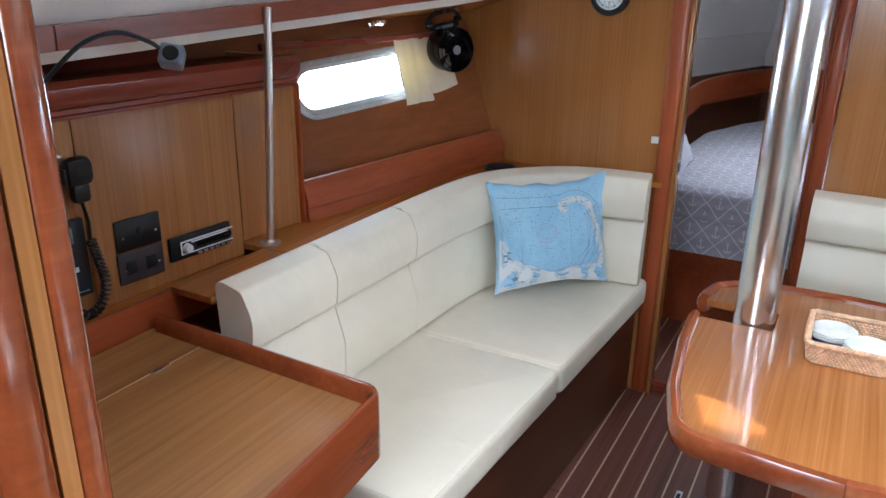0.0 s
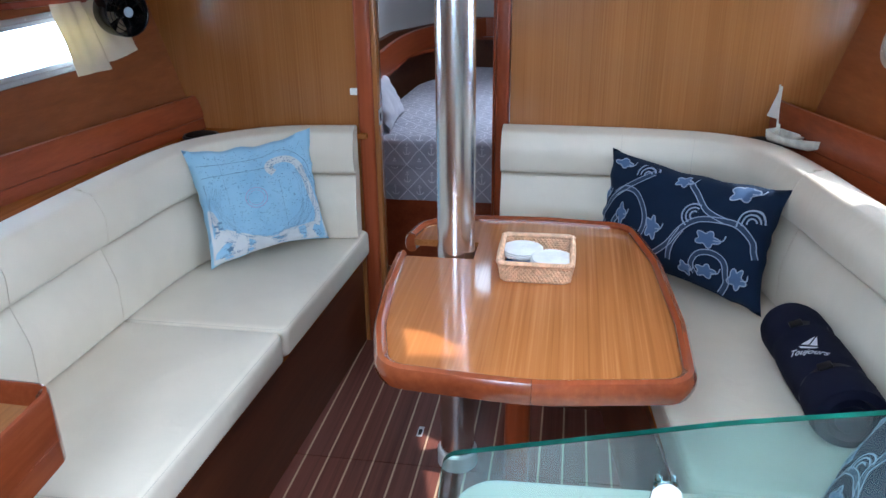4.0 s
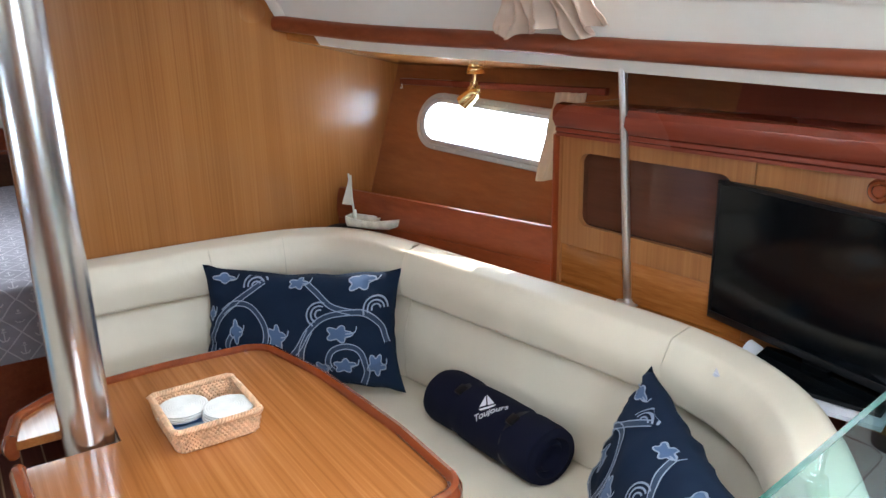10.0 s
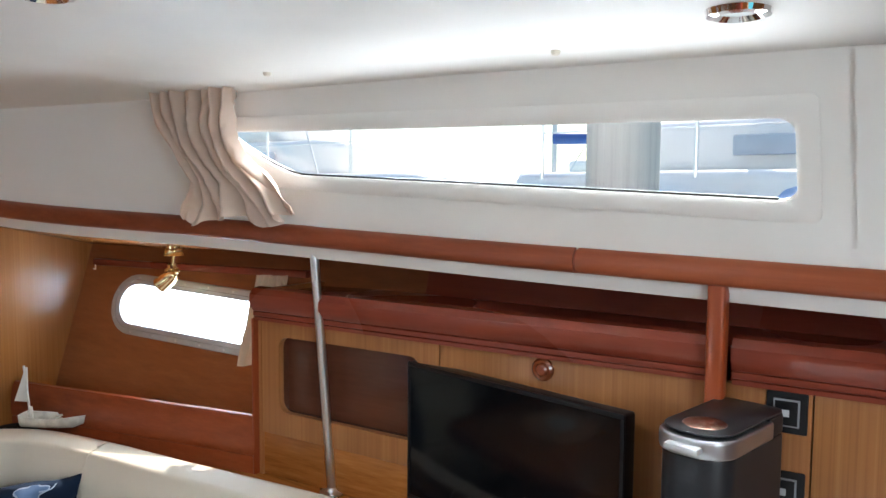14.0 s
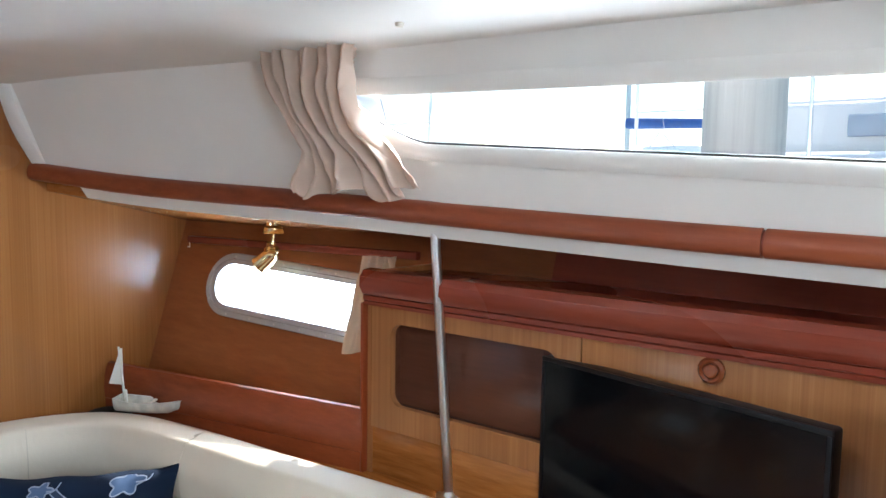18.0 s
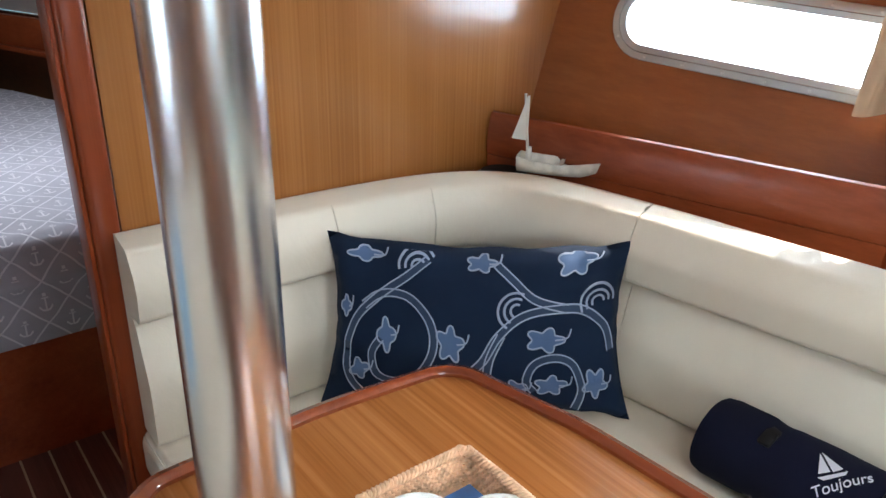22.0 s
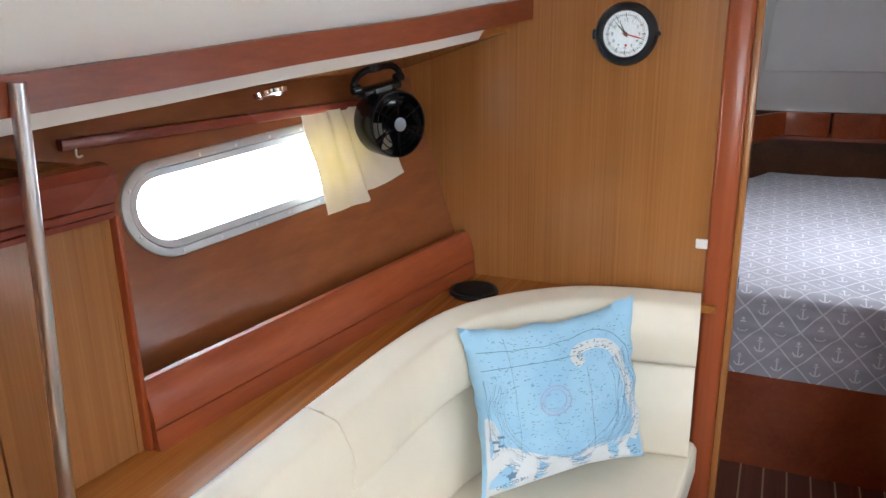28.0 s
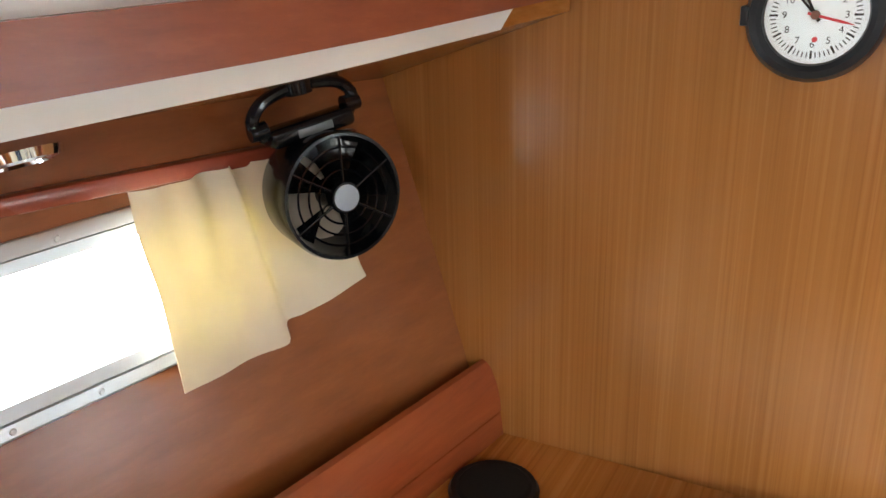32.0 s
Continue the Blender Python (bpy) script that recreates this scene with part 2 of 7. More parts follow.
def place(bm, m):
    bmesh.ops.transform(bm, matrix=m, verts=bm.verts)
    return bm


def join(*bms):
    out = bmesh.new()
    for b in bms:
        me = bpy.data.meshes.new("t")
        b.to_mesh(me)
        b.free()
        out.from_mesh(me)
        bpy.data.meshes.remove(me)
    return out


def tube(a, b, r0, r1=None, seg=20, cap=True):
    a, b = Vector(a), Vector(b)
    bm = bmesh.new()
    bmesh.ops.create_cone(bm, cap_ends=cap, segments=seg, radius1=r0, radius2=r0 if r1 is None else r1, depth=(b - a).length)
    return place(bm, Matrix.Translation((a + b) / 2) @ (b - a).to_track_quat("Z", "Y").to_matrix().to_4x4())


def lathe(profile, seg=32, at=(0, 0, 0)):
    """Turn a list of (radius, height) round the upright axis."""
    bm = bmesh.new()
    rings = []
    for r, z in profile:
        if r < 1e-5:
            rings.append([bm.verts.new((at[0], at[1], at[2] + z))])
        else:
            rings.append([bm.verts.new((at[0] + r * math.cos(k * math.tau / seg), at[1] + r * math.sin(k * math.tau / seg), at[2] + z)) for k in range(seg)])
    for a, b in zip(rings, rings[1:]):
        for k in range(seg):
            q = [a[k % len(a)], a[(k + 1) % len(a)], b[(k + 1) % len(b)], b[k % len(b)]]
            q = list(dict.fromkeys(q))
            if len(q) > 2:
                bm.faces.new(q)
    return bm


def rounded(points, radius, seg=5):
    """A closed outline with rounded corners; radius: one value or one a corner."""
    out, n = [], len(points)
    for k, p in enumerate(points):
        r = radius if isinstance(radius, (int, float)) else radius[k]
        p, a, b = Vector(p), Vector(points[k - 1]), Vector(points[(k + 1) % n])
        u, v = (a - p).normalized(), (b - p).normalized()
        ang = u.angle(v)
        if r <= 0 or ang > 3.1:
            out.append(p)
            continue
        d = min(r / math.tan(ang / 2), (a - p).length * 0.49, (b - p).length * 0.49)
        r = d * math.tan(ang / 2)
        c = p + (u + v).normalized() * (r / math.sin(ang / 2))
        s, e = p + u * d - c, p + v * d - c
        for i in range(seg + 1):
            w = s.lerp(e, i / seg)
            out.append(c + w.normalized() * r)
    return [(q.x, q.y) for q in out]


def slab(outline, z0, z1, r=0.0, seg=3):
    bm = bmesh.new()
    fc = bm.faces.new([bm.verts.new((x, y, z0)) for x, y in outline])
    up = bmesh.ops.extrude_face_region(bm, geom=[fc])
    for v in up["geom"]:
        if isinstance(v, bmesh.types.BMVert):
            v.co.z = z1
    bmesh.ops.recalc_face_normals(bm, faces=bm.faces)
    if r > 0:
        es = [e for e in bm.edges if abs(e.verts[0].co.z - e.verts[1].co.z) < 1e-6]
        soft(bm, r, seg, edges=es)
    return bm


def smooth_path(points, n):
    """n points evenly along a smooth line through the given ones."""
    p = [Vector(q) for q in points]
    dense = []
    for k in range(len(p) - 1):
        a, b, c, d = p[max(k - 1, 0)], p[k], p[k + 1], p[min(k + 2, len(p) - 1)]
        for i in range(24):
            t = i / 24
            dense.append(0.5 * (2 * b + (c - a) * t + (2 * a - 5 * b + 4 * c - d) * t * t + (3 * b - a - 3 * c + d) * t ** 3))
    dense.append(p[-1])
    acc = [0.0]
    for a, b in zip(dense, dense[1:]):
        acc.append(acc[-1] + (b - a).length)
    out, k = [], 0
    for i in range(n):
        want = acc[-1] * i / (n - 1)
        while k < len(acc) - 2 and acc[k + 1] < want:
            k += 1
        t = (want - acc[k]) / max(acc[k + 1] - acc[k], 1e-9)
        out.append(dense[k].lerp(dense[k + 1], min(max(t, 0), 1)))
    return out


def sweep(path, profile, closed=False, cap=True, lean=0.0):
    """Carry a profile of (out, up) along a path; out is to the right of the way."""
    bm = bmesh.new()
    path = [Vector(p) for p in path]
    n, rings = len(path), []
    for k, p in enumerate(path):
        a = path[k - 1] if (k or closed) else p
        b = path[(k + 1) % n] if (k < n - 1 or closed) else p
        t = (b - a)
        t.z = 0
        t.normalize()
        side = Vector((t.y, -t.x, 0))
        if (k or closed) and (k < n - 1 or closed):
            e = (p - a)
            e.z = 0
            if e.length > 1e-9:
                c = abs(side.dot(Vector((e.normalized().y, -e.normalized().x, 0))))
                side = side / max(c, 0.5)
        rings.append([bm.verts.new(p + side * (u + lean * v) + Vector((0, 0, v))) for u, v in profile])
    m = len(profile)
    for k in range(n if closed else n - 1):
        a, b = rings[k], rings[(k + 1) % n]
        for j in range(m):
            bm.faces.new((a[j], a[(j + 1) % m], b[(j + 1) % m], b[j]))
    if cap and not closed:
        bm.faces.new(rings[0])
        bm.faces.new(rings[-1])
    return bm


def wire(points, r, n=24, seg=8):
    """A round cord through the given points."""
    path = smooth_path(points, n)
    bm = bmesh.new()
    rings, ref = [], Vector((0.31, 0.17, 0.93)).normalized()
    for k, p in enumerate(path):
        t = (path[min(k + 1, n - 1)] - path[max(k - 1, 0)]).normalized()
        u = t.cross(ref)
        if u.length < 0.05:
            u = t.cross(Vector((1, 0, 0)))
        u.normalize()
        v = t.cross(u)
        rings.append([bm.verts.new(p + r * (u * math.cos(j * math.tau / seg) + v * math.sin(j * math.tau / seg))) for j in range(seg)])
    for a, b in zip(rings, rings[1:]):
        for j in range(seg):
            bm.faces.new((a[j], a[(j + 1) % seg], b[(j + 1) % seg], b[j]))
    bm.faces.new(rings[0])
    bm.faces.new(rings[-1])
    return bm


def holed(columns, thick):
    """A wall of upright columns (bottom, gap bottom, gap top, top, outward), with an opening through it where the gap is open."""
    bm = bmesh.new()
    rows = []
    for b, lo, hi, t, out in columns:
        pts = [Vector(b), Vector(lo), Vector(hi), Vector(t)]
        rows.append([bm.verts.new(p) for p in pts] + [bm.verts.new(p + Vector(out) * thick) for p in pts])
    for a, c in zip(rows, rows[1:]):
        open_a, open_c = (a[1].co - a[2].co).length > 1e-4, (c[1].co - c[2].co).length > 1e-4
        for o in (0, 4):
            bm.faces.new((a[o], c[o], c[o + 1], a[o + 1]))
            bm.faces.new((a[o + 2], c[o + 2], c[o + 3], a[o + 3]))
        bm.faces.new((a[0], c[0], c[4], a[4]))
        bm.faces.new((a[3], c[3], c[7], a[7]))
        if open_a or open_c:
            bm.faces.new((a[1], c[1], c[5], a[5]))
            bm.faces.new((a[2], c[2], c[6], a[6]))
    for r in (rows[0], rows[-1]):
        bm.faces.new((r[0], r[3], r[7], r[4]))
    bmesh.ops.remove_doubles(bm, verts=bm.verts, dist=1e-5)
    bmesh.ops.dissolve_degenerate(bm, edges=bm.edges, dist=1e-6)
    return bm


# ---- plan ----
def hull_x(y, z):
    """How far out the lining of the hull lies."""
    a = min(-y, 1.2) + max(0.0, min(-y - 1.2, 2.2)) * 0.25
    return 1.10 + 0.30 * (z - 0.9) + 0.25 * a


RAIL = [(0.82, 0.0, 1.572), (0.917, -0.275, 1.545), (0.978, -0.44, 1.533), (1.097, -0.769, 1.518), (1.21, -1.11, 1.498), (1.268, -1.6, 1.482), (1.305, -2.0, 1.473), (1.335, -2.6, 1.462), (1.36, -3.4, 1.454)]
ROOF = [(0.74, 0, 1.82), (0.83, -0.275, 1.833), (0.89, -0.44, 1.838), (0.99, -0.769, 1.843), (1.1, -1.11, 1.854), (1.155, -1.6, 1.854), (1.195, -2, 1.849), (1.225, -2.6, 1.839), (1.235, -3.4, 1.834)]


def along(points, y):
    for a, b in zip(points, points[1:]):
        if b[1] <= y <= a[1]:
            t = (y - a[1]) / (b[1] - a[1])
            return Vector([a[k] + t * (b[k] - a[k]) for k in range(3)])
    return Vector(points[0] if y > 0 else points[-1])


def sided(p, s):
    """A starboard point, or the same on the port side (the port rail ends a little further out and runs lower aft)."""
    x, y, z = p
    if s < 0:
        x += max(0.0, 0.118 * (1 + y / 1.0)) if z > 1.45 else 0.0
        z -= 0.021 * max(0.0, -y - 0.25) if z > 1.40 else 0.0
    return Vector((x * s, y, z))


# ---- floor ----
floor = solid("floor", box(-1.6, 1.6, -3.5, 0.04, -0.06, -0.004), DARK, kind="structure")
sole = thing("sole", "dark reddish-brown cabin sole with pale inlaid strips", "floor", kind="structure")
SEAM = -0.77
for y0, y1 in ((-3.4, SEAM - 0.002), (SEAM + 0.002, 0.03)):
    for k in range(-8, 14):
        x = -0.0225 + 0.075 * k
        part("plank", box(x + 0.003, x + 0.072, y0, y1, -0.004, 0.0), SOLE, sole)
        if k > -8:
            part("strip", box(x - 0.003, x + 0.003, y0, y1, -0.004, 0.0005), HOLLY, sole)
solid("floor_forecabin", box(-0.62, 0.3, 0.06, 0.75, -0.05, 0.026), DARK, kind="structure")
fore_sole = thing("sole_forecabin", "dark reddish-brown sole with pale strips inside the doorway", "floor", kind="structure")
for k in range(-7, 4):
    x = -0.0225 + 0.075 * k
    part("plank", box(x + 0.003, x + 0.072, 0.075, 0.75, 0.026, 0.03), SOLE, fore_sole)
    part("strip", box(x - 0.003, x + 0.003, 0.075, 0.75, 0.026, 0.0305), HOLLY, fore_sole)
solid("trim_sill", box(-0.39, 0.06, 0.03, 0.075, -0.004, 0.034, 0.006), MAROON, kind="structure")

# ---- main bulkhead ----
bulk = thing("wall_bulkhead", "teak-veneered main bulkhead with a doorway", "wall", kind="structure")
for x0, x1 in ((-1.62, -0.44), (0.105, 1.62)):
    part("panel", box(x0, x1, 0.0, 0.03, 0.0, 1.9), TEAK_V, bulk)
part("backing", box(-1.62, -0.44, 0.0301, 0.031, 0.0, 1.9), MAHOG_V, bulk)
part("backing", box(0.105, 1.62, 0.0301, 0.031, 0.0, 1.9), MAHOG_V, bulk)
part("panel", box(-0.44, 0.105, 0.0, 0.03, 1.76, 1.9), TEAK_V, bulk)
for x0, x1 in ((-0.455, -0.395), (0.052, 0.102)):
    part("jamb", box(x0, x1, -0.012, 0.045, 0.0, 1.77, 0.012, 3), MAHOG_V, bulk)
part("lining", box(-0.395, -0.378, -0.004, 0.06, 0.0, 1.765, 0.003), TEAK_V, bulk)
part("lining", box(0.043, 0.052, -0.004, 0.06, 0.0, 1.765, 0.003), MAHOG_V, bulk)
part("jamb", box(-0.445, 0.11, -0.012, 0.045, 1.765, 1.81, 0.012, 3), MAHOG_V, bulk)
fitting = part("strike_plate", box(-0.386, -0.376, 0.0, 0.04, 0.91, 0.97, 0.004), STEEL, bulk)
part("latch_hole", box(-0.377, -0.3745, 0.01, 0.028, 0.925, 0.955, 0.003), BLACK, fitting)

# ---- hull sides with their oval ports ----
def sheer(y):
    """The ports rise a little towards the bow."""
    return 0.062 * (y + 0.3)


def hull_wall(s, y0, y1, z0, z1, port_y=None, port_z=None):
    cols = []
    ys = [y1 + (y0 - y1) * k / 10 for k in range(11)]
    if port_y:
        r = (port_z[1] - port_z[0]) / 2
        ys += [port_y[1] - r + r * math.cos(a * math.pi / 20) for a in range(0, 11)] + [port_y[0] + r - r * math.cos(a * math.pi / 20) for a in range(0, 11)]
        ys += [port_y[0] + (port_y[1] - port_y[0]) * k / 12 for k in range(3, 10)]
    for y in sorted(set(round(v, 5) for v in ys), reverse=True):
        lo = hi = 1.25
        if port_y and port_y[0] <= y <= port_y[1]:
            mid = (port_z[0] + port_z[1]) / 2
            d = max(0.0, port_y[0] + r - y, y - port_y[1] + r)
            h = math.sqrt(max(0.0, r * r - d * d))
            lo, hi = mid - h + sheer(y), mid + h + sheer(y)
        P = [Vector((s * hull_x(y, z), y, z)) for z in (z0, lo, hi, z1)]
        cols.append((*P, (s, 0, 0)))
    return holed(cols, 0.026)


PORTS = {-1: ((-0.858, -0.185), (1.206, 1.326)), 1: ((-0.858, -0.185), (1.206, 1.326))}
HOLE = ((-0.863, -0.18), (1.201, 1.331))
for s, nm in ((-1, "port"), (1, "starboard")):
    solid("wall_hull_" + nm, hull_wall(s, -1.2, 0.0, 0.0, 1.46, *HOLE), HULLWOOD, kind="structure")
    solid("wall_hull_aft_" + nm, hull_wall(s, -3.5, -1.2, 0.0, 1.46), MAROON, kind="structure")

# ---- coachroof sides, rail and ceiling ----
WIN = {"y0": -2.17, "y1": -0.98}


def coach_wall(s):
    cols = []
    ys = [0.0 - 3.4 * k / 34 for k in range(35)] + [WIN["y1"] - (WIN["y1"] - WIN["y0"]) * k / 40 for k in range(41)] + [WIN["y0"] + 0.0005, WIN["y1"] - 0.0005] + [WIN["y0"] + 0.035 * (1 - math.cos(k * math.pi / 20)) for k in range(1, 11)]
    for y in sorted(set(round(v, 5) for v in ys), reverse=True):
        b, t = sided(along(RAIL, y), s) + Vector((0, 0, 0.04)), sided(along(ROOF, y), s)
        lo = hi = 0.5
        if WIN["y0"] < y < WIN["y1"]:
            k = (WIN["y1"] - y) / (WIN["y1"] - WIN["y0"])
            top = 1.765 - 0.017 * k
            low = 1.672 - 0.052 * k
            tip = max(0.0, 1 - k / 0.13)
            low = low + (top - 0.012 - low) * tip ** 1.6
            rr, e = 0.035, (y - WIN["y0"])
            if e < rr:
                dd = rr - math.sqrt(max(0, rr * rr - (rr - e) ** 2))
                low, top = low + dd, top - dd
            lo, hi = (low - b.z) / (t.z - b.z), (top - b.z) / (t.z - b.z)
        cols.append((b, b.lerp(t, lo), b.lerp(t, hi), t, (s * 0.9, 0, 0.15)))
    return holed(cols, 0.018)


RAILWOOD = wood("varnished_rail", (0.19, 0.040, 0.014), (0.265, 0.060, 0.022), (0.335, 0.088, 0.033), (0, 1, 0), 0.34, 0.8, 0.25, 0.4, gloss=0.28)
for s, nm in ((-1, "port"), (1, "starboard")):
    solid("wall_coachroof_" + nm, coach_wall(s), WHITE, kind="structure")
    rail = thing("grab_rail_" + nm, "", "", kind="structure")
    rail.name = "trim_rail_" + nm
    prof = [(0.002, 0.0), (0.012, 0.0015), (0.0195, 0.007), (0.0225, 0.015), (0.0225, 0.027), (0.019, 0.037), (0.011, 0.046), (0.0, 0.05), (-0.03, 0.05), (-0.03, 0.0)]
    for ya, yb in ((-0.0, -1.776), (-1.781, -3.4), (-1.7, -1.86)):
        pts = [sided(along(RAIL, ya + (yb - ya) * k / 14), s) for k in range(15)]
        if s > 0:
            pts.reverse()
            pr = [(-u, v) for u, v in prof]
        else:
            pr = [(u, v) for u, v in prof]
        if ya == -1.7:
            pr = [((u + 0.004) * 0.86 - 0.004, (v - 0.023) * 0.86 + 0.023) for u, v in pr] if s < 0 else [((u - 0.004) * 0.86 + 0.004, (v - 0.023) * 0.86 + 0.023) for u, v in pr]
        part("rail_length", sweep(pts, [(u if s < 0 else u, v) for u, v in pr], False), MAROON if ya == -1.7 else RAILWOOD, rail)
    # white flange under the rail and the lining of the side deck
    fl, dk = bmesh.new(), bmesh.new()
    for bm, (o0, dz0, o1, dz1) in ((fl, (0.003, 0.003, 0.025, -0.030)), (dk, (0.028, -0.029, 0.5, -0.04))):
        prev = None
        for k in range(36):
            y = (-0.15 if bm is fl else -0.004) - 3.26 * k / 35
            r = along(RAIL, y)
            a = sided(r + Vector((o0, 0, dz0)), s)
            ox = min(r.x + o1, hull_x(y, 1.45) + 0.03)
            b = sided(Vector((ox, y, r.z + dz1 if bm is fl else 1.44 + 0.25 * 0)), s)
            w = Vector((s * 0.02, 0, 0.012)) if bm is fl else Vector((0, 0, 0.025))
            row = [bm.verts.new(a), bm.verts.new(b), bm.verts.new(b + w), bm.verts.new(a + w)]
            if prev:
                for j in range(4):
                    bm.faces.new((prev[j], prev[(j + 1) % 4], row[(j + 1) % 4], row[j]))
            else:
                bm.faces.new(row)
            prev = row
    solid("trim_flange_" + nm, fl, WHITE, kind="structure")
    solid("ceiling_sidedeck_" + nm, dk, TEAK_Y, kind="structure")


def ceiling_mesh():
    bm = bmesh.new()
    ys = [0.0 - 3.4 * k / 34 for k in range(35)]
    us = [-1 + 2 * k / 24 for k in range(25)]
    grid = []
    for y in ys:
        p, q = sided(along(ROOF, y), -1), sided(along(ROOF, y), 1)
        row = []
        for u in us:
            c = p.lerp(q, (u + 1) / 2)
            c.z += 0.045 * (1 - u * u) - 0.004
            c.x *= 1.03
            row.append(c)
        grid.append(row)
    lo = [[bm.verts.new(c) for c in r] for r in grid]
    hi = [[bm.verts.new(c + Vector((0, 0, 0.05))) for c in r] for r in grid]

    def gone(a, b):
        c = grid[a][b].lerp(grid[a + 1][b + 1], 0.5)
        return -0.10 < c.x < 0.40 and -2.0 < c.y < -1.5 or -0.36 < c.x < 0.36 and c.y < -2.95

    for a in range(34):
        for b in range(24):
            if gone(a, b):
                continue
            bm.faces.new((lo[a][b], lo[a][b + 1], lo[a + 1][b + 1], lo[a + 1][b]))
            bm.faces.new((hi[a][b], hi[a][b + 1], hi[a + 1][b + 1], hi[a + 1][b]))
    return bm


solid("ceiling", ceiling_mesh(), LINER, kind="structure")


def ceiling_z(x, y):
    p, q = sided(along(ROOF, y), -1), sided(along(ROOF, y), 1)
    u = 2 * (x - p.x) / (q.x - p.x) - 1
    return p.z + (q.z - p.z) * (u + 1) / 2 + 0.045 * (1 - u * u) - 0.004


solid("trim_ceiling_batten", sweep([(0.277, -0.003 - 0.1 * k, ceiling_z(0.277, -0.003 - 0.1 * k)) for k in range(15)], [(-0.04, -0.014), (0.04, -0.014), (0.043, 0.004), (-0.043, 0.004)]), MAHOG_Y, kind="structure")

# moulded white returns where the coachroof meets the bulkhead
for s, nm in ((-1, "port"), (1, "starboard")):
    bm, prev = bmesh.new(), None
    lowp, topp = sided(along(RAIL, 0.0), s) + Vector((0, 0, 0.045)), sided(along(ROOF, 0.0), s)
    for k in range(15):
        t = k / 14
        c = lowp.lerp(topp, t) - Vector((s * (0.012 * math.sin(math.pi * t) + 0.004), 0, 0))
        row = [bm.verts.new(c + Vector((s * dx, dy, 0))) for dx, dy in ((0.0, -0.002), (-0.006, -0.012), (0.0, -0.03), (0.016, -0.045), (0.03, -0.045), (0.03, -0.002))]
        if prev:
            for j in range(6):
                bm.faces.new((prev[j], prev[(j + 1) % 6], row[(j + 1) % 6], row[j]))
        prev = row
    solid("trim_return_" + nm, bm, WHITE, kind="structure")
# aft end of the cabin, with the companionway opening
aft = thing("wall_aft", "plain aft bulkhead with the companionway", "wall", kind="structure")
part("panel", box(-1.7, -0.36, -3.5, -3.4, 0, 2.0), TEAK_V, aft)
part("panel", box(0.36, 1.7, -3.5, -3.4, 0, 2.0), TEAK_V, aft)
part("panel", box(-0.36, 0.36, -3.5, -3.4, 0, 1.1), TEAK_V, aft)

# ---- shelves ----
FIDDLE = wood("mahogany_fiddle", (0.18, 0.034, 0.010), (0.26, 0.054, 0.017), (0.33, 0.08, 0.027), (0, 1, 0), 0.30, 0.7, 0.6, 0.35, gloss=0.27)
SHELF = 0.885


def panel_x(y):
    return 1.24 + 0.095 * (-y - 0.9)


for s, nm in ((-1, "port"), (1, "starboard")):
    y_edge = -1.06 if s < 0 else -0.88
    out = [(s * 0.42 if s < 0 else 0.12, -0.002)] + [(s * (hull_x(y, SHELF) - 0.004), y) for y in ((-0.002, -0.6, -1.2, -1.29) if s < 0 else (-0.002, -0.6, -1.2, -2.2))]
    inner = [(s * 1.07, -1.29), (s * 1.05, -0.9), (s * 1.02, -0.5), (s * 0.965, -0.25), (s * 0.86, -0.09), (s * 0.70, -0.035), (s * 0.42 if s < 0 else 0.12, -0.03)]
    if s > 0:
        inner = [(1.20, -2.0), (1.17, -1.72), (1.175, -1.35), (1.09, -0.85), (1.03, -0.45), (0.95, -0.2), (0.80, -0.06), (0.60, -0.03), (0.12, -0.03)]
        out[-1] = (1.46, -2.0)
    solid("shelf_" + nm, slab(out + inner, SHELF - 0.02, SHELF, 0.002, 1), TEAK_Y, "teak shelf behind the settee backrest", "shelf", "structure")
    # fiddle along the shelf
    fid = thing("trim_fiddle_" + nm, kind="structure")
    a, b = Vector((-1.085 if s < 0 else 1.012, -0.003, SHELF)), Vector((-1.245 if s < 0 else 1.246, y_edge + 0.005, SHELF))
    pr = [(0.0, 0.0), (-0.004, 0.105), (0.0, 0.118), (0.008, 0.124), (0.017, 0.122), (0.024, 0.112), (0.029, 0.09), (0.030, 0.065), (0.027, 0.042), (0.022, 0.041), (0.021, 0.039), (0.025, 0.038), (0.022, 0.0)]
    pts = [a, b] if s < 0 else [b, a]
    part("board", sweep(pts, [(u if s < 0 else u, v * (1.0 if s < 0 else 1.24)) for u, v in [(-u, v) for u, v in pr]], False, True, 0.22 if s < 0 else 0.05), FIDDLE, fid)

solid("shelf_nav", slab([(-1.205, -1.291), (-1.225, -2.28), (-1.60, -2.28), (-1.46, -1.291)], 0.826, 0.846), TEAK_Y, "low teak shelf behind the chart table", "shelf", "structure")
solid("shelf_step", slab([(-1.07, -1.291), (-1.205, -1.291), (-1.212, -1.61), (-1.08, -1.61)], SHELF - 0.02, SHELF - 0.004), TEAK_Y, kind="structure").name = "trim_shelf_step"

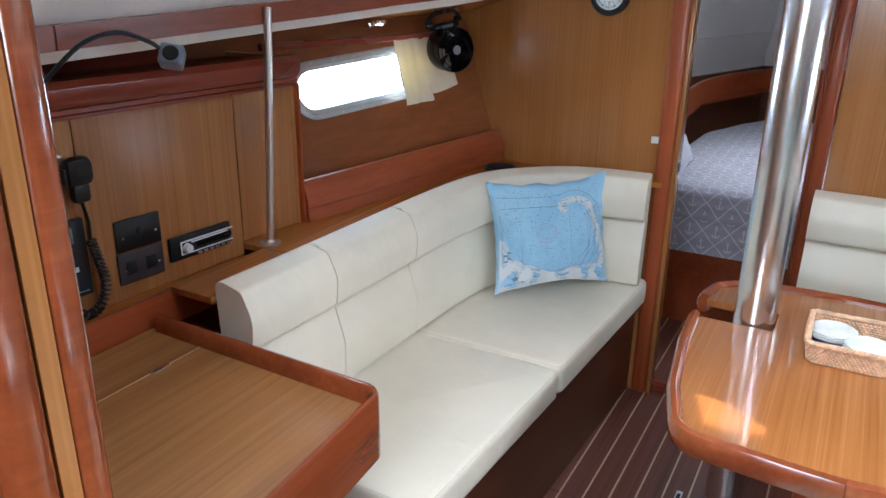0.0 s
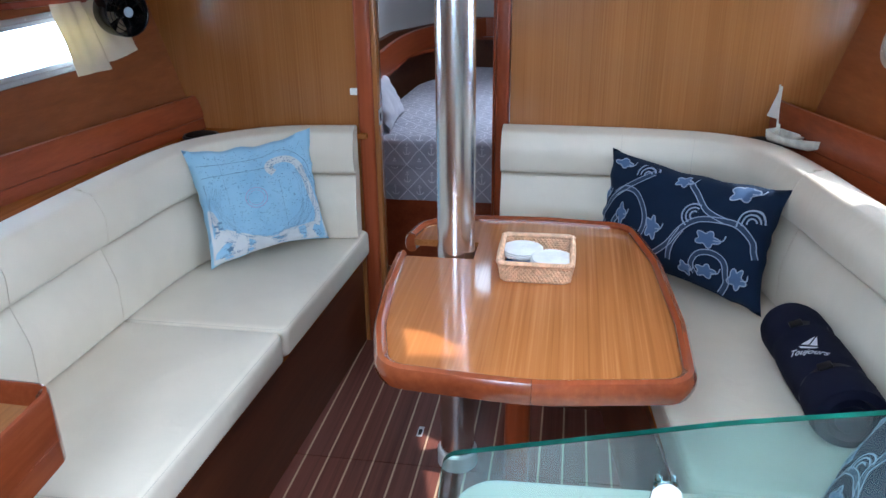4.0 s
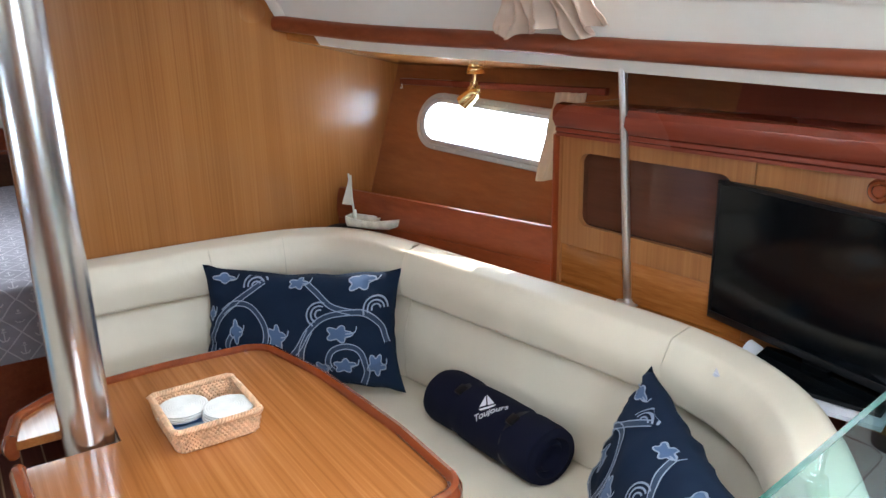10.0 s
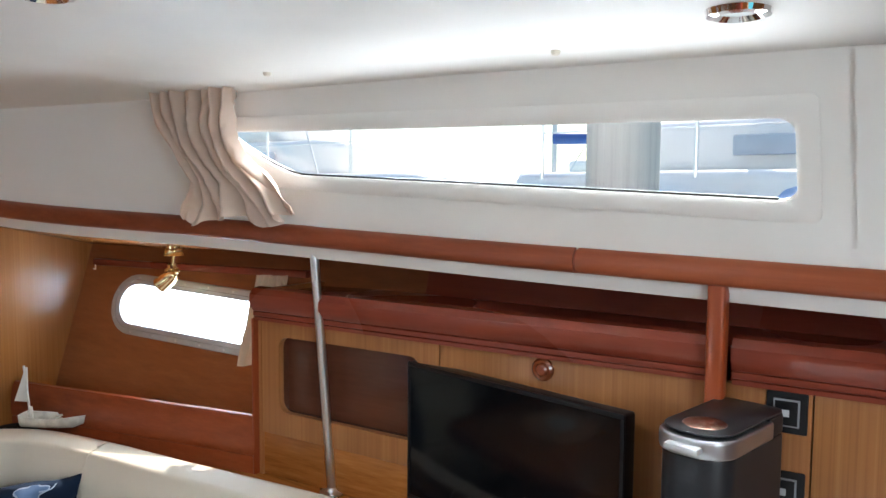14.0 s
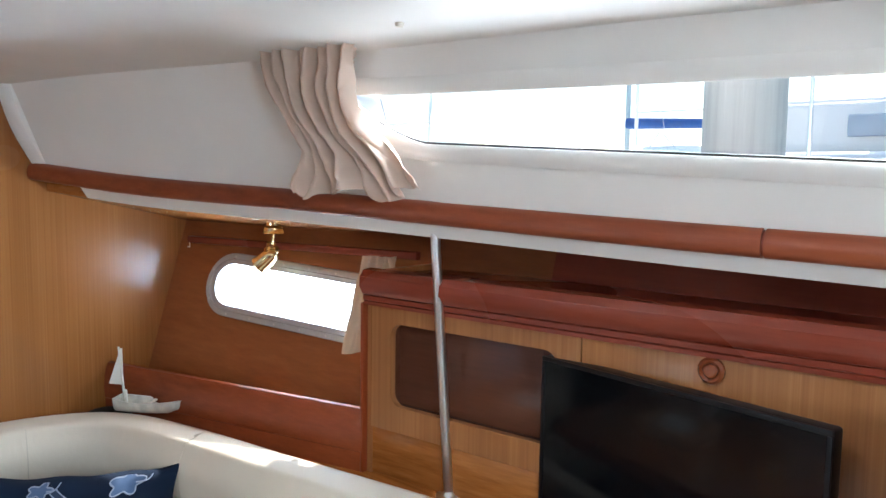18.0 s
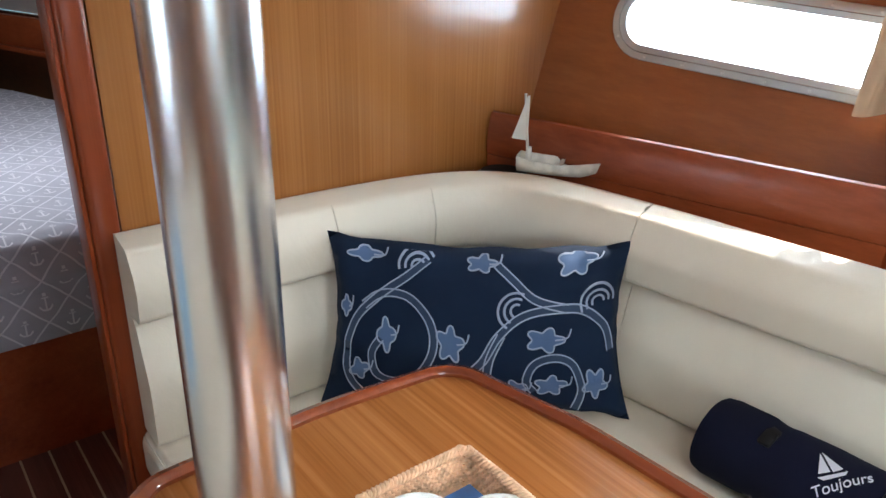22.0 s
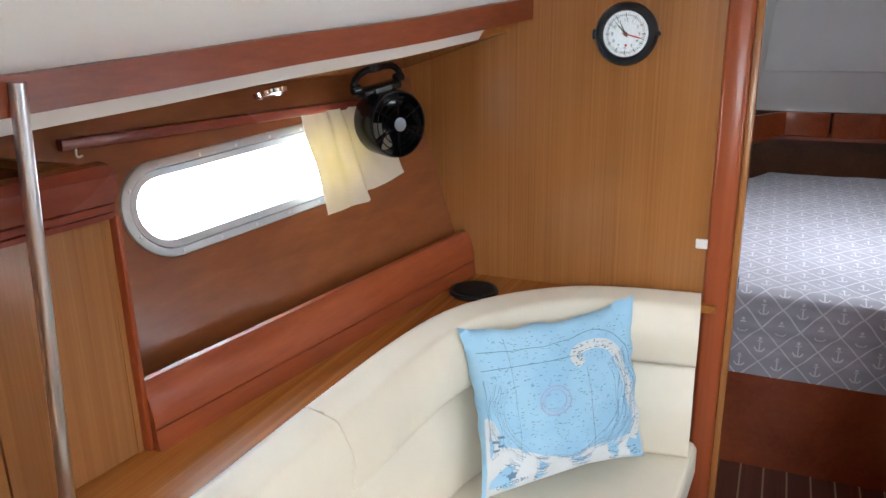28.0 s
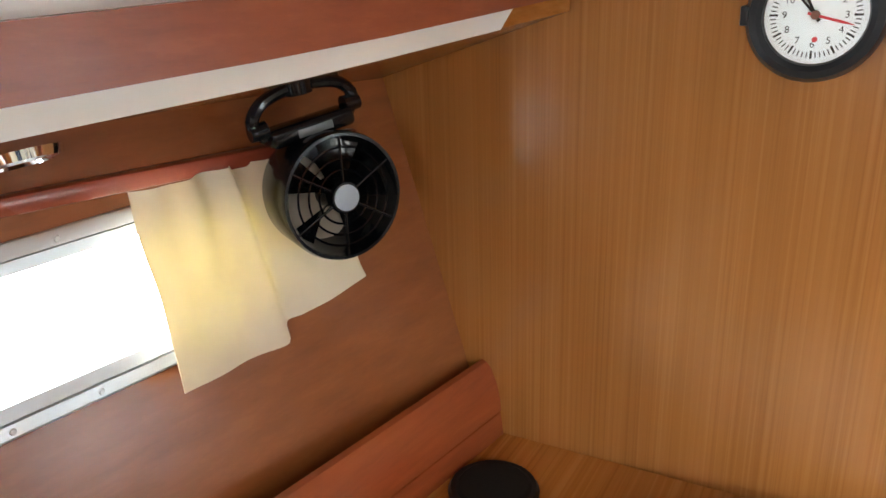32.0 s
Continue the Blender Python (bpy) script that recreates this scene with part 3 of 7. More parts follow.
# ---- settees ----
def bolster(path, z0, z1, depth, face=0.0, bulge=0.02):
    """A backrest cushion along a path, from z0 to z1, rounded at the edges."""
    h = z1 - z0
    prof, n = [], 7
    r = min(0.035, h * 0.3)
    pts = [(depth / 2 + 0.002, 0), (depth / 2 + bulge, h * 0.5), (depth / 2 - 0.006, h - 0.022), (-depth / 2 + 0.008, h - 0.004), (-depth / 2, 0)]
    ring = rounded(pts, [r * 0.6, h * 0.5, r * 0.55, r * 0.7, 0.004], 5)
    return sweep(path, [(u + face, v) for u, v in ring], False, True, -0.10)


SEAM_THREAD = plain("leather_seam", (0.60, 0.53, 0.43), 0.7)


def backrest(name, label, path, splits_hi, splits_lo, z_seat, z_seam, z_top, gathers=(), depth=0.09):
    ob = thing(name, label, "cushion", "backrest cushions")
    n = 160
    full = smooth_path([(x, y, 0) for x, y in path], n)
    for nm, cuts, z0, z1, dep in (("headroll", splits_hi, z_seam, z_top, depth + 0.006), ("back_cushion", splits_lo, z_seat, z_seam + 0.014, depth - 0.004)):
        cs = [0.0] + cuts + [1.0]
        for a, b in zip(cs, cs[1:]):
            i0, i1 = int(a * (n - 1)), int(b * (n - 1))
            seg = [full[i].copy() for i in range(i0, i1 + 1)]
            d0, d1 = (seg[1] - seg[0]).normalized() * 0.0014, (seg[-1] - seg[-2]).normalized() * 0.0014
            seg[0] += d0
            seg[-1] -= d1
            seg = [Vector((p.x, p.y, z0)) for p in seg[:: max(1, len(seg) // 24)]] + [Vector((seg[-1].x, seg[-1].y, z0))]
            cu = part(nm, soft(bolster(seg, z0, z1, dep), 0.012, 2, 60), CREAM, ob)
            h = z1 - z0
            if nm == "headroll":
                u0, v0 = dep / 2 - 0.0125, h - 0.0235
                part("stitched_seam", sweep(seg, [(u0 - 0.0013, v0), (u0, v0 + 0.0011), (u0 + 0.0013, v0), (u0, v0 - 0.0011)], False, True, -0.10), SEAM_THREAD, cu)
    # upright stitched seams where the head roll is gathered
    for x in gathers:
        i = min(range(1, n - 1), key=lambda k: abs(full[k].x - x) + (9 if full[k].y < -0.3 else 0))
        d = (full[i + 1] - full[i - 1]).normalized() * 0.001
        seg = [Vector((p.x, p.y, z_seam)) for p in (full[i] - d, full[i], full[i] + d)]
        part("stitched_seam", bolster(seg, z_seam + 0.002, z_top + 0.0006, depth + 0.0135), SEAM_THREAD, ob)
    return ob


SEAT = 0.50


def edge_seam(cushion, outline, r, top):
    """A stitched seam round the upper edge of a seat cushion."""
    turn = sum(a[0] * b[1] - b[0] * a[1] for a, b in zip(outline, outline[1:] + outline[:1]))
    k = 0.293 * r * (-1 if turn > 0 else 1)
    part("stitched_seam", sweep([Vector((x, y, top - 0.293 * r)) for x, y in outline], [(k - 0.0014, 0), (k, 0.0014), (k + 0.0014, 0), (k, -0.0014)], True), SEAM_THREAD, cushion)


settee_p = thing("settee", "mahogany settee with cream cushions on it", "settee")
# front panels: the darker wood carries the shade near the sole
part("front_panel", slab([(-0.47, -0.005), (-0.49, -0.005), (-0.565, -1.58), (-0.545, -1.58)], 0.0, 0.395), SHADED_WOOD, settee_p)
part("top", slab([(-0.45, -0.005), (-1.12, -0.005), (-1.3, -1.58), (-0.53, -1.58)], 0.38, 0.398), TEAK_Y, settee_p)
part("end_panel", box(-1.3, -0.56, -1.60, -1.582, 0, 0.398), TEAK_X, settee_p)
for y0, y1 in ((-0.008, -0.845), (-0.851, -1.60)):
    def fx(y):
        return -0.43 + 0.048 * y
    o = rounded([(fx(y0), y0), (-1.02, y0), (-1.06, y1), (fx(y1), y1)], [0.03, 0.02, 0.02, 0.03])
    sc = solid("seat_cushion", slab(o, 0.399, SEAT, 0.022, 4), CREAM, "cream leather seat cushion on the settee", "cushion", group="seat cushions")
    edge_seam(sc, o, 0.022, SEAT)
PB = [(-1.022, -1.60), (-1.01, -1.24), (-1.0, -0.82), (-0.985, -0.55), (-0.945, -0.36), (-0.86, -0.235), (-0.745, -0.14), (-0.62, -0.10), (-0.45, -0.08)]
backrest("back_cushion_set", "cream leather settee backrest with a padded head roll", PB, [0.175, 0.385], [0.19, 0.39], SEAT + 0.001, 0.757, 0.932, (-0.62,))

settee_s = thing("dinette_seat", "mahogany corner seat with cream cushions on it", "settee")
part("front_panel", slab([(0.115, -0.36), (0.5, -0.36), (0.62, -1.30), (0.60, -1.30), (0.48, -0.38), (0.115, -0.38)], 0.0, 0.395), SHADED_WOOD, settee_s)
part("front_panel", box(0.25, 0.62, -1.46, -1.44, 0.0, 0.395), SHADED_WOOD, settee_s)
part("end_panel", box(0.25, 0.27, -1.98, -1.46, 0.0, 0.395), SHADED_WOOD, settee_s)
part("top", slab([(0.115, -0.005), (1.08, -0.005), (1.34, -1.95), (0.25, -1.95), (0.25, -1.45), (0.62, -1.43), (0.5, -0.36), (0.115, -0.36)], 0.38, 0.398), TEAK_Y, settee_s)
o = rounded([(0.07, -0.008), (1.03, -0.008), (1.15, -1.372), (0.60, -1.372), (0.515, -0.36), (0.07, -0.36)], [0.03, 0.05, 0.03, 0.05, 0.06, 0.06])
sc = solid("seat_cushion", slab(o, 0.399, SEAT, 0.022, 4), CREAM, "cream leather dinette seat cushion beside the table", "cushion", group="seat cushions")
edge_seam(sc, o, 0.022, SEAT)
o = rounded([(0.62, -1.378), (1.16, -1.378), (1.20, -1.93), (0.16, -1.93), (0.12, -1.40)], [0.02, 0.03, 0.1, 0.1, 0.09], 8)
sc = solid("seat_cushion", slab(o, 0.399, SEAT, 0.03, 5), CREAM, "cream leather end cushion with rounded corners", "cushion", group="seat cushions")
edge_seam(sc, o, 0.03, SEAT)
SB = [(0.084, -0.054), (0.3, -0.057), (0.56, -0.066), (0.79, -0.105), (0.93, -0.215), (1.0, -0.46), (1.053, -0.80), (1.125, -1.25), (1.135, -1.46), (1.105, -1.60), (1.05, -1.71), (0.97, -1.80), (0.88, -1.88), (0.81, -1.935)]
corner = backrest("corner_cushion_set", "cream leather dinette backrest curving round the table", SB, [0.429, 0.762], [0.429, 0.762], SEAT + 0.001, 0.78, 0.945, (0.50, 0.735))
o = rounded([(0.175, -1.985), (0.172, -1.915), (0.84, -1.895), (0.92, -1.91), (0.84, -1.985)], [0.03, 0.03, 0.1, 0.02, 0.02], 6)
low = part("end_back_cushion", slab(o, SEAT + 0.001, 0.872, 0.02, 4), CREAM, corner)
edge_seam(low, o, 0.02, 0.872)

# ---- saloon table ----
table = thing("saloon_table", "varnished teak saloon table with a mahogany rim", "table")
TOP = 0.738
outline = [(-0.030, -1.374), (0.27, -1.400), (0.572, -1.35), (0.58, -1.1), (0.558, -0.75), (0.505, -0.49), (0.25, -0.468), (-0.02, -0.483), (-0.10, -0.548), (-0.122, -0.655), (0.075, -0.66), (0.075, -0.785), (-0.117, -0.785), (-0.109, -0.95), (-0.077, -1.2)]
inner = rounded(outline, [0.06, 0.6, 0.05, 0.5, 0.5, 0.07, 0.8, 0.05, 0.05, 0.01, 0.004, 0.004, 0.01, 0.5, 0.5], 6)
part("tabletop", slab(inner, TOP - 0.028, TOP - 0.006, 0.001, 1), TABLE_WOOD, table)


def rim(points):
    pr = [(0.004, -0.012), (0.004, 0.004), (0.0, 0.009), (-0.008, 0.0125), (-0.019, 0.009), (-0.026, -0.004), (-0.027, -0.022), (-0.02, -0.04), (-0.008, -0.046), (0.004, -0.043)]
    return sweep([Vector((x, y, TOP - 0.003)) for x, y in points], [(-u, v) for u, v in pr], False)


def stretch(pts, a, b):
    """The rim's run from near point a to near point b, in the outline's order."""
    ia = min(range(len(pts)), key=lambda k: (Vector(pts[k]) - Vector(a)).length)
    ib = min(range(len(pts)), key=lambda k: (Vector(pts[k]) - Vector(b)).length)
    return pts[ia:ib + 1] if ia <= ib else pts[ia:] + pts[:ib + 1]


for a, b in (((-0.117, -0.785), (0.26, -1.399)), ((0.28, -1.399), (0.235, -0.436)), ((0.225, -0.436), (-0.122, -0.655))):
    part("rim", rim(stretch(inner, a, b)), RIM, table)
leg = part("leg", join(tube((0.225, -1.05, 0.012), (0.225, -1.05, 0.71), 0.033, 0.033, 24)), MAHOG_V, table)
part("foot_plate", lathe([(0, 0.03), (0.036, 0.03), (0.05, 0.022), (0.085, 0.008), (0.09, 0.0), (0, 0.0)], 32, (0.225, -1.05, 0.001)), plain("grey_cast_metal", (0.52, 0.55, 0.58), 0.4, 0.05), table)
for k in range(4):
    a = 0.6 + k * math.pi / 2
    part("screw", lathe([(0, 0.004), (0.005, 0.003), (0.006, 0)], 10, (0.225 + 0.072 * math.cos(a), -1.05 + 0.072 * math.sin(a), 0.012)), STEEL, leg)

# ---- mast post ----
post = thing("mast_post", "brushed stainless steel mast compression post", "post", at=(0.019, -0.724, 0))
part("tube", lathe([(0, 0.05), (0.053, 0.05), (0.053, 1.93), (0, 1.93)], 64), POST_STEEL, post, sharp=60)
part("collar", lathe([(0, 0.0), (0.063, 0.0), (0.063, 0.05), (0.058, 0.056), (0.05, 0.056), (0.05, 0.0)], 40), plain("white_plastic", (0.7, 0.7, 0.68), 0.4), post)

# ---- nav station ----
nav = thing("chart_table", "teak chart table with a mahogany fiddle rail", "table")
NZ = 0.805
part("desk_top", slab([(-0.56, -1.70), (-1.032, -1.69), (-1.032, -2.28), (-0.52, -2.28)], NZ - 0.02, NZ), TEAK_D, nav)
part("back_strip", slab([(-1.0345, -1.69), (-1.2, -1.685), (-1.2, -2.28), (-1.0345, -2.28)], NZ - 0.02, NZ), TEAK_D, nav)
part("hinge_strip", box(-1.0345, -1.032, -2.28, -1.69, NZ - 0.018, NZ + 0.0004), HOLLY, nav)
part("apron", slab([(-0.567, -1.715), (-1.2, -1.705), (-1.2, -2.27), (-0.527, -2.27)], NZ - 0.085, NZ - 0.022), MAHOG_Y, nav)
rp = rounded([(-1.18, -1.68), (-0.552, -1.697), (-0.507, -2.28), (-0.6, -2.28)], [0.0, 0.035, 0, 0], 6)[:-1]
part("fiddle", sweep([Vector((x, y, 0.7465)) for x, y in rp], [(0.003, 0.0015), (0.0140, 0.0025), (0.0165, 0.02), (0.0165, 0.045), (0.0145, 0.066), (0.0105, 0.081), (0.005, 0.091), (-0.001, 0.0955), (-0.007, 0.094), (-0.0105, 0.088), (-0.012, 0.0015)]), RIM, nav)
part("fiddle_lower", sweep([Vector((x, y, 0.700)) for x, y in rp], [(0.0, 0.0), (0.012, 0.007), (0.0155, 0.025), (0.0135, 0.045), (0.003, 0.0465), (-0.012, 0.0465), (-0.012, 0.0)]), RIM, nav)
part("inlay", sweep([Vector((x, y, 0.7462)) for x, y in rp], [(0.003, -0.0008), (0.0148, -0.0008), (0.0148, 0.0010), (0.003, 0.0010)]), HOLLY, nav)
part("catch", box(-1.038, -1.024, -1.84, -1.79, NZ, NZ + 0.0018, 0.0006), CHROME, nav)
solid("shelf_edge", sweep([(-1.2, -1.2, 0.785), (-1.225, -2.28, 0.785)], [(0, 0), (0.02, 0), (0.02, 0.08), (0.016, 0.086), (0, 0.088)]), MAHOG_Y, kind="structure").name = "trim_shelf_edge"
# near partition
pt = thing("wall_partition", "partition end with rounded mahogany nosing", "wall", kind="structure")
part("panel", box(-1.6, -0.56, -2.385, -2.315, 0, 1.93), TEAK_V, pt)
part("nosing", box(-0.578, -0.526, -2.3385, -2.298, 0, 1.93, 0.014, 4), RIM, pt)
part("strip", box(-0.57, -0.53, -2.361, -2.3385, 0, 1.93), TEAK_V, pt)
part("nosing", box(-0.578, -0.522, -2.413, -2.361, 0, 1.93, 0.02, 4), RIM, pt)

# ---- lockers above the shelves ----
def locker(s, y0, y1, nm):
    ob = thing("locker_" + nm, kind="structure")
    ob.name = "wall_locker_" + nm
    a, b = Vector((s * panel_x(y0), y0, 0)), Vector((s * panel_x(y1), y1, 0))
    return ob, a, b


def on_panel(s, y, z, off=0.0):
    return Vector((s * (panel_x(y) - off), y, z))


def panel_plate(s, y0, y1, z0, z1, off0, off1, r=0.0):
    """A plate lying on the locker front, between two depths in front of it."""
    bm = bmesh.new()
    vs = []
    for off in (off0, off1):
        for y, z in ((y0, z0), (y1, z0), (y1, z1), (y0, z1)):
            vs.append(bm.verts.new(on_panel(s, y, z, off)))
    for q in ((0, 1, 2, 3), (4, 5, 6, 7), (0, 1, 5, 4), (1, 2, 6, 5), (2, 3, 7, 6), (3, 0, 4, 7)):
        bm.faces.new([vs[k] for k in q])
    bmesh.ops.recalc_face_normals(bm, faces=bm.faces)
    return soft(bm, r, 2)


MOULD = [(0.0, 0.0), (0.012, 0.0), (0.012, 0.008), (0.008, 0.01), (0.014, 0.012), (0.014, 0.022), (0.01, 0.024), (0.016, 0.026), (0.018, 0.03), (0.027, 0.045), (0.026, 0.068), (0.014, 0.083), (-0.01, 0.086), (-0.02, 0.08), (-0.02, 0.0)]
for s, nm, spans in ((-1, "port", [(-1.06, -2.28)]), (1, "starboard", [(-0.88, -2.015), (-2.055, -2.7)])):
    for y0, y1 in spans:
        pts = [on_panel(s, y0, 1.296), on_panel(s, y1, 1.296)]
        if s > 0:
            pts.reverse()
        solid("trim_moulding_" + nm, sweep(pts, [(-u, v) for u, v in MOULD] if s > 0 else [(-u, v) for u, v in MOULD]), MAROON, kind="structure")
    back = thing("wall_locker_" + nm, "teak locker fronts under a dark mahogany moulding", "locker", kind="structure")
    y_end = -2.28 if s < 0 else -2.7
    part("shelf_board", slab([(s * panel_x(spans[0][0]), spans[0][0]), (s * 1.5, spans[0][0]), (s * 1.6, y_end), (s * panel_x(y_end), y_end)], 1.35, 1.362), MAROON, back)
    part("end_board", box(*sorted((s * panel_x(spans[0][0]), s * 1.5)), spans[0][0] - 0.015, spans[0][0], SHELF, 1.375), TEAK_P, back)
    cuts = [-1.06, -1.287, -1.734, -2.28] if s < 0 else [-0.88, -1.44, -2.02, -2.185, -2.7]
    for k, (a, b) in enumerate(zip(cuts, cuts[1:])):
        if s > 0 and k == 0:
            continue
        part("front", panel_plate(s, a - 0.0015, b + 0.0015, 0.847 if s < 0 and k else SHELF + 0.002, 1.296, 0.0, -0.016, 0.001), TEAK_P, back)

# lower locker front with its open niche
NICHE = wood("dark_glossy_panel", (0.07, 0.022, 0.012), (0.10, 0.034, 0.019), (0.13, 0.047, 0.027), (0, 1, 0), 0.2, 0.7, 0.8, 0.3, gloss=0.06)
niche = thing("wall_niche_panel", "teak locker front with a rounded open niche", "locker", kind="structure")
NY, NZ0, NZ1, NR = (-1.388, -0.955), 1.062, 1.258, 0.03
cols = []
ys = [-0.881, -1.4385, NY[1] + 0.0002, NY[0] - 0.0002] + [NY[1] - NR + NR * math.cos(a * math.pi / 12) for a in range(7)] + [NY[0] + NR - NR * math.cos(a * math.pi / 12) for a in range(7)]
for y in sorted(set(round(v, 5) for v in ys), reverse=True):
    lo = hi = 1.16
    if NY[0] <= y <= NY[1]:
        d = min(NR, max(0.0, NY[0] + NR - y, y - NY[1] + NR))
        h = NR - math.sqrt(max(0.0, NR * NR - d * d))
        lo, hi = NZ0 + h, NZ1 - h
    cols.append((*[on_panel(1, y, z) for z in (1.0, lo, hi, 1.296)], (1, 0, 0)))
part("front", holed(cols, 0.016), TEAK_P, niche)
part("lower_front", panel_plate(1, -0.881, -1.4385, SHELF + 0.002, 0.999, -0.006, -0.02, 0.001), TEAK_Y, niche)
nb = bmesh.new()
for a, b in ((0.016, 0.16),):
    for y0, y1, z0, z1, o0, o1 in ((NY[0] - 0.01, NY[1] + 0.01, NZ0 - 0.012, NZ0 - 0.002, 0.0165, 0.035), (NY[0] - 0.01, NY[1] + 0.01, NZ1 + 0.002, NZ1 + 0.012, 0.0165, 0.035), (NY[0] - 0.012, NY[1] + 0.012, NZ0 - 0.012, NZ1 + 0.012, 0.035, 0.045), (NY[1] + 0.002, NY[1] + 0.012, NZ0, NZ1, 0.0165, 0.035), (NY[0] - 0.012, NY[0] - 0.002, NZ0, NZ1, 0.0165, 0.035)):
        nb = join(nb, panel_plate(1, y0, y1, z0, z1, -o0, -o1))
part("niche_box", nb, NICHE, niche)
part("edge_strip", box(1.222, 1.24, -0.884, -0.874, SHELF, 1.3, 0.003), MAHOG_V, niche)
part("edge_strip", box(-1.258, -1.24, -1.064, -1.054, SHELF, 1.3, 0.003), MAHOG_V, bpy.data.objects["wall_locker_port"])
kn = thing("locker_knob", "round mahogany push-button locker knob", "knob", at=on_panel(1, -1.69, 1.272))
part("ring", place(lathe([(0.0, 0.0), (0.024, 0.0), (0.024, 0.006), (0.019, 0.011), (0.014, 0.009), (0.014, 0.0)], 28), Matrix.Rotation(radians(-90), 4, "Y")), RIM, kn)
part("button", place(lathe([(0.013, 0.0), (0.013, 0.01), (0.01, 0.013), (0, 0.0135)], 24), Matrix.Rotation(radians(-90), 4, "Y")), RIM, kn)
# pillar, poles
solid("pillar", box(1.296, 1.33, -2.052, -2.02, 0.925, 1.48, 0.008, 3), MAHOG_V, "square mahogany pillar beside the coffee machine", "pillar")
for s, x, y, tx, ty in ((-1, -1.205, -1.258, 0.022, 0.024), (1, 1.266, -1.126, -0.034, 0.026)):
    pole = thing("grab_pole", "slim polished steel grab pole standing on the shelf", "pole", "grab poles", at=(x, y, SHELF))
    part("tube", tube((0, 0, 0), (tx, ty, 1.515 - SHELF), 0.0105, 0.0105, 20), STEEL, pole, sharp=60)
    part("flange", lathe([(0, 0.0005), (0.03, 0.0005), (0.03, 0.004), (0.016, 0.007), (0.0105, 0.014), (0, 0.014)], 28), STEEL, pole)

# ---- oval port windows ----
def stadium(y0, y1, z0, z1, seg=14):
    r = (z1 - z0) / 2
    pts = [(y1 - r + r * math.sin(k * math.pi / seg), (z0 + z1) / 2 + r * math.cos(k * math.pi / seg)) for k in range(seg + 1)]
    pts += [(y0 + r - r * math.sin(k * math.pi / seg), (z0 + z1) / 2 - r * math.cos(k * math.pi / seg)) for k in range(seg + 1)]
    return [(y, z + sheer(y)) for y, z in pts]


def ring_on_hull(s, loops):
    """Bridge outlines given as (y, z) loops at depths inside the hull lining."""
    bm = bmesh.new()
    rings = [[bm.verts.new((s * (hull_x(y, z) - d), y, z)) for y, z in loop] for loop, d in loops]
    n = len(rings[0])
    for a, b in zip(rings, rings[1:] + rings[:1]):
        for k in range(n):
            bm.faces.new((a[k], a[(k + 1) % n], b[(k + 1) % n], b[k]))
    return bm


for s, nm in ((-1, "1"), (1, "2")):
    (y0, y1), (z0, z1) = PORTS[s]
    win = thing("window_" + nm, "oval port in a bolted aluminium frame", "window", kind="structure")
    g = [stadium(y0 - e, y1 + e, z0 - e, z1 + e) for e in (0.031, 0.028, 0.0155, 0.0135, 0.0, 0.003)]
    part("frame", ring_on_hull(s, [(g[0], 0.0005), (g[0], 0.007), (g[1], 0.009), (g[2], 0.009), (g[2], 0.0005)]), ALU, win)
    part("inner_frame", ring_on_hull(s, [(g[5], -0.018), (g[5], 0.0003), (g[3], 0.0003), (g[3], 0.0075), (g[4], 0.005), (g[4], -0.018)]), ALU, win)
    pane = bmesh.new()
    pf = [[pane.verts.new((s * (hull_x(y, z) - d), y, z)) for y, z in stadium(y0 - 0.002, y1 + 0.002, z0 - 0.002, z1 + 0.002)] for d in (-0.012, -0.016)]
    for lp in pf:
        pane.faces.new(lp)
    for k in range(len(pf[0])):
        k2 = (k + 1) % len(pf[0])
        if (pf[0][k].co - pf[0][k2].co).length > 1e-5:
            pane.faces.new((pf[0][k], pf[0][k2], pf[1][k2], pf[1][k]))
    pn = part("pane", pane, PANE, win)
    pn.visible_shadow = False
    mid = stadium(y0 - 0.0225, y1 + 0.0225, z0 - 0.0225, z1 + 0.0225, 6)
    per = [Vector((y, z)) for y, z in mid]
    cum = [0.0]
    for a, b in zip(per, per[1:] + per[:1]):
        cum.append(cum[-1] + (b - a).length)
    for k in range(18):
        want, j = cum[-1] * k / 18, 0
        while cum[j + 1] < want:
            j += 1
        q = per[j].lerp(per[(j + 1) % len(per)], (want - cum[j]) / (cum[j + 1] - cum[j]))
        sc = lathe([(0, 0.002), (0.003, 0.0018), (0.0042, 0.0)], 8)
        part("screw", place(sc, Matrix.Translation((s * (hull_x(q.x, q.y) - 0.009), q.x, q.y)) @ Matrix.Rotation(radians(-90 * s), 4, "Y")), STEEL, win)
    # sky light in the opening
    yc, wide = (-0.645, 0.65) if s < 0 else (-0.52, 0.95)
    c = Vector((s * (hull_x(yc, 1.25) + 0.075), yc, 1.252))
    wy, wz = Vector((-s * 0.25, 1, 0)).normalized(), Vector((s * 0.30, 0, 1))
    wn = wy.cross(wz).normalized() * s
    lamp("port_daylight", "AREA", PORT_W[s] * wide / 0.95, Matrix.Translation(c) @ Matrix((wy, wn.cross(wy), wn)).transposed().to_4x4(), (0.68, 0.85, 1.0), (wide, 0.30))

# ---- coachroof windows: moulded frame and pane ----
def coach_point(s, y, z, off=0.0):
    b, t = sided(along(RAIL, y), s) + Vector((0, 0, 0.04)), sided(along(ROOF, y), s)
    p = b.lerp(t, (z - b.z) / (t.z - b.z))
    return p + Vector((-s * off, 0, -0.15 * off))


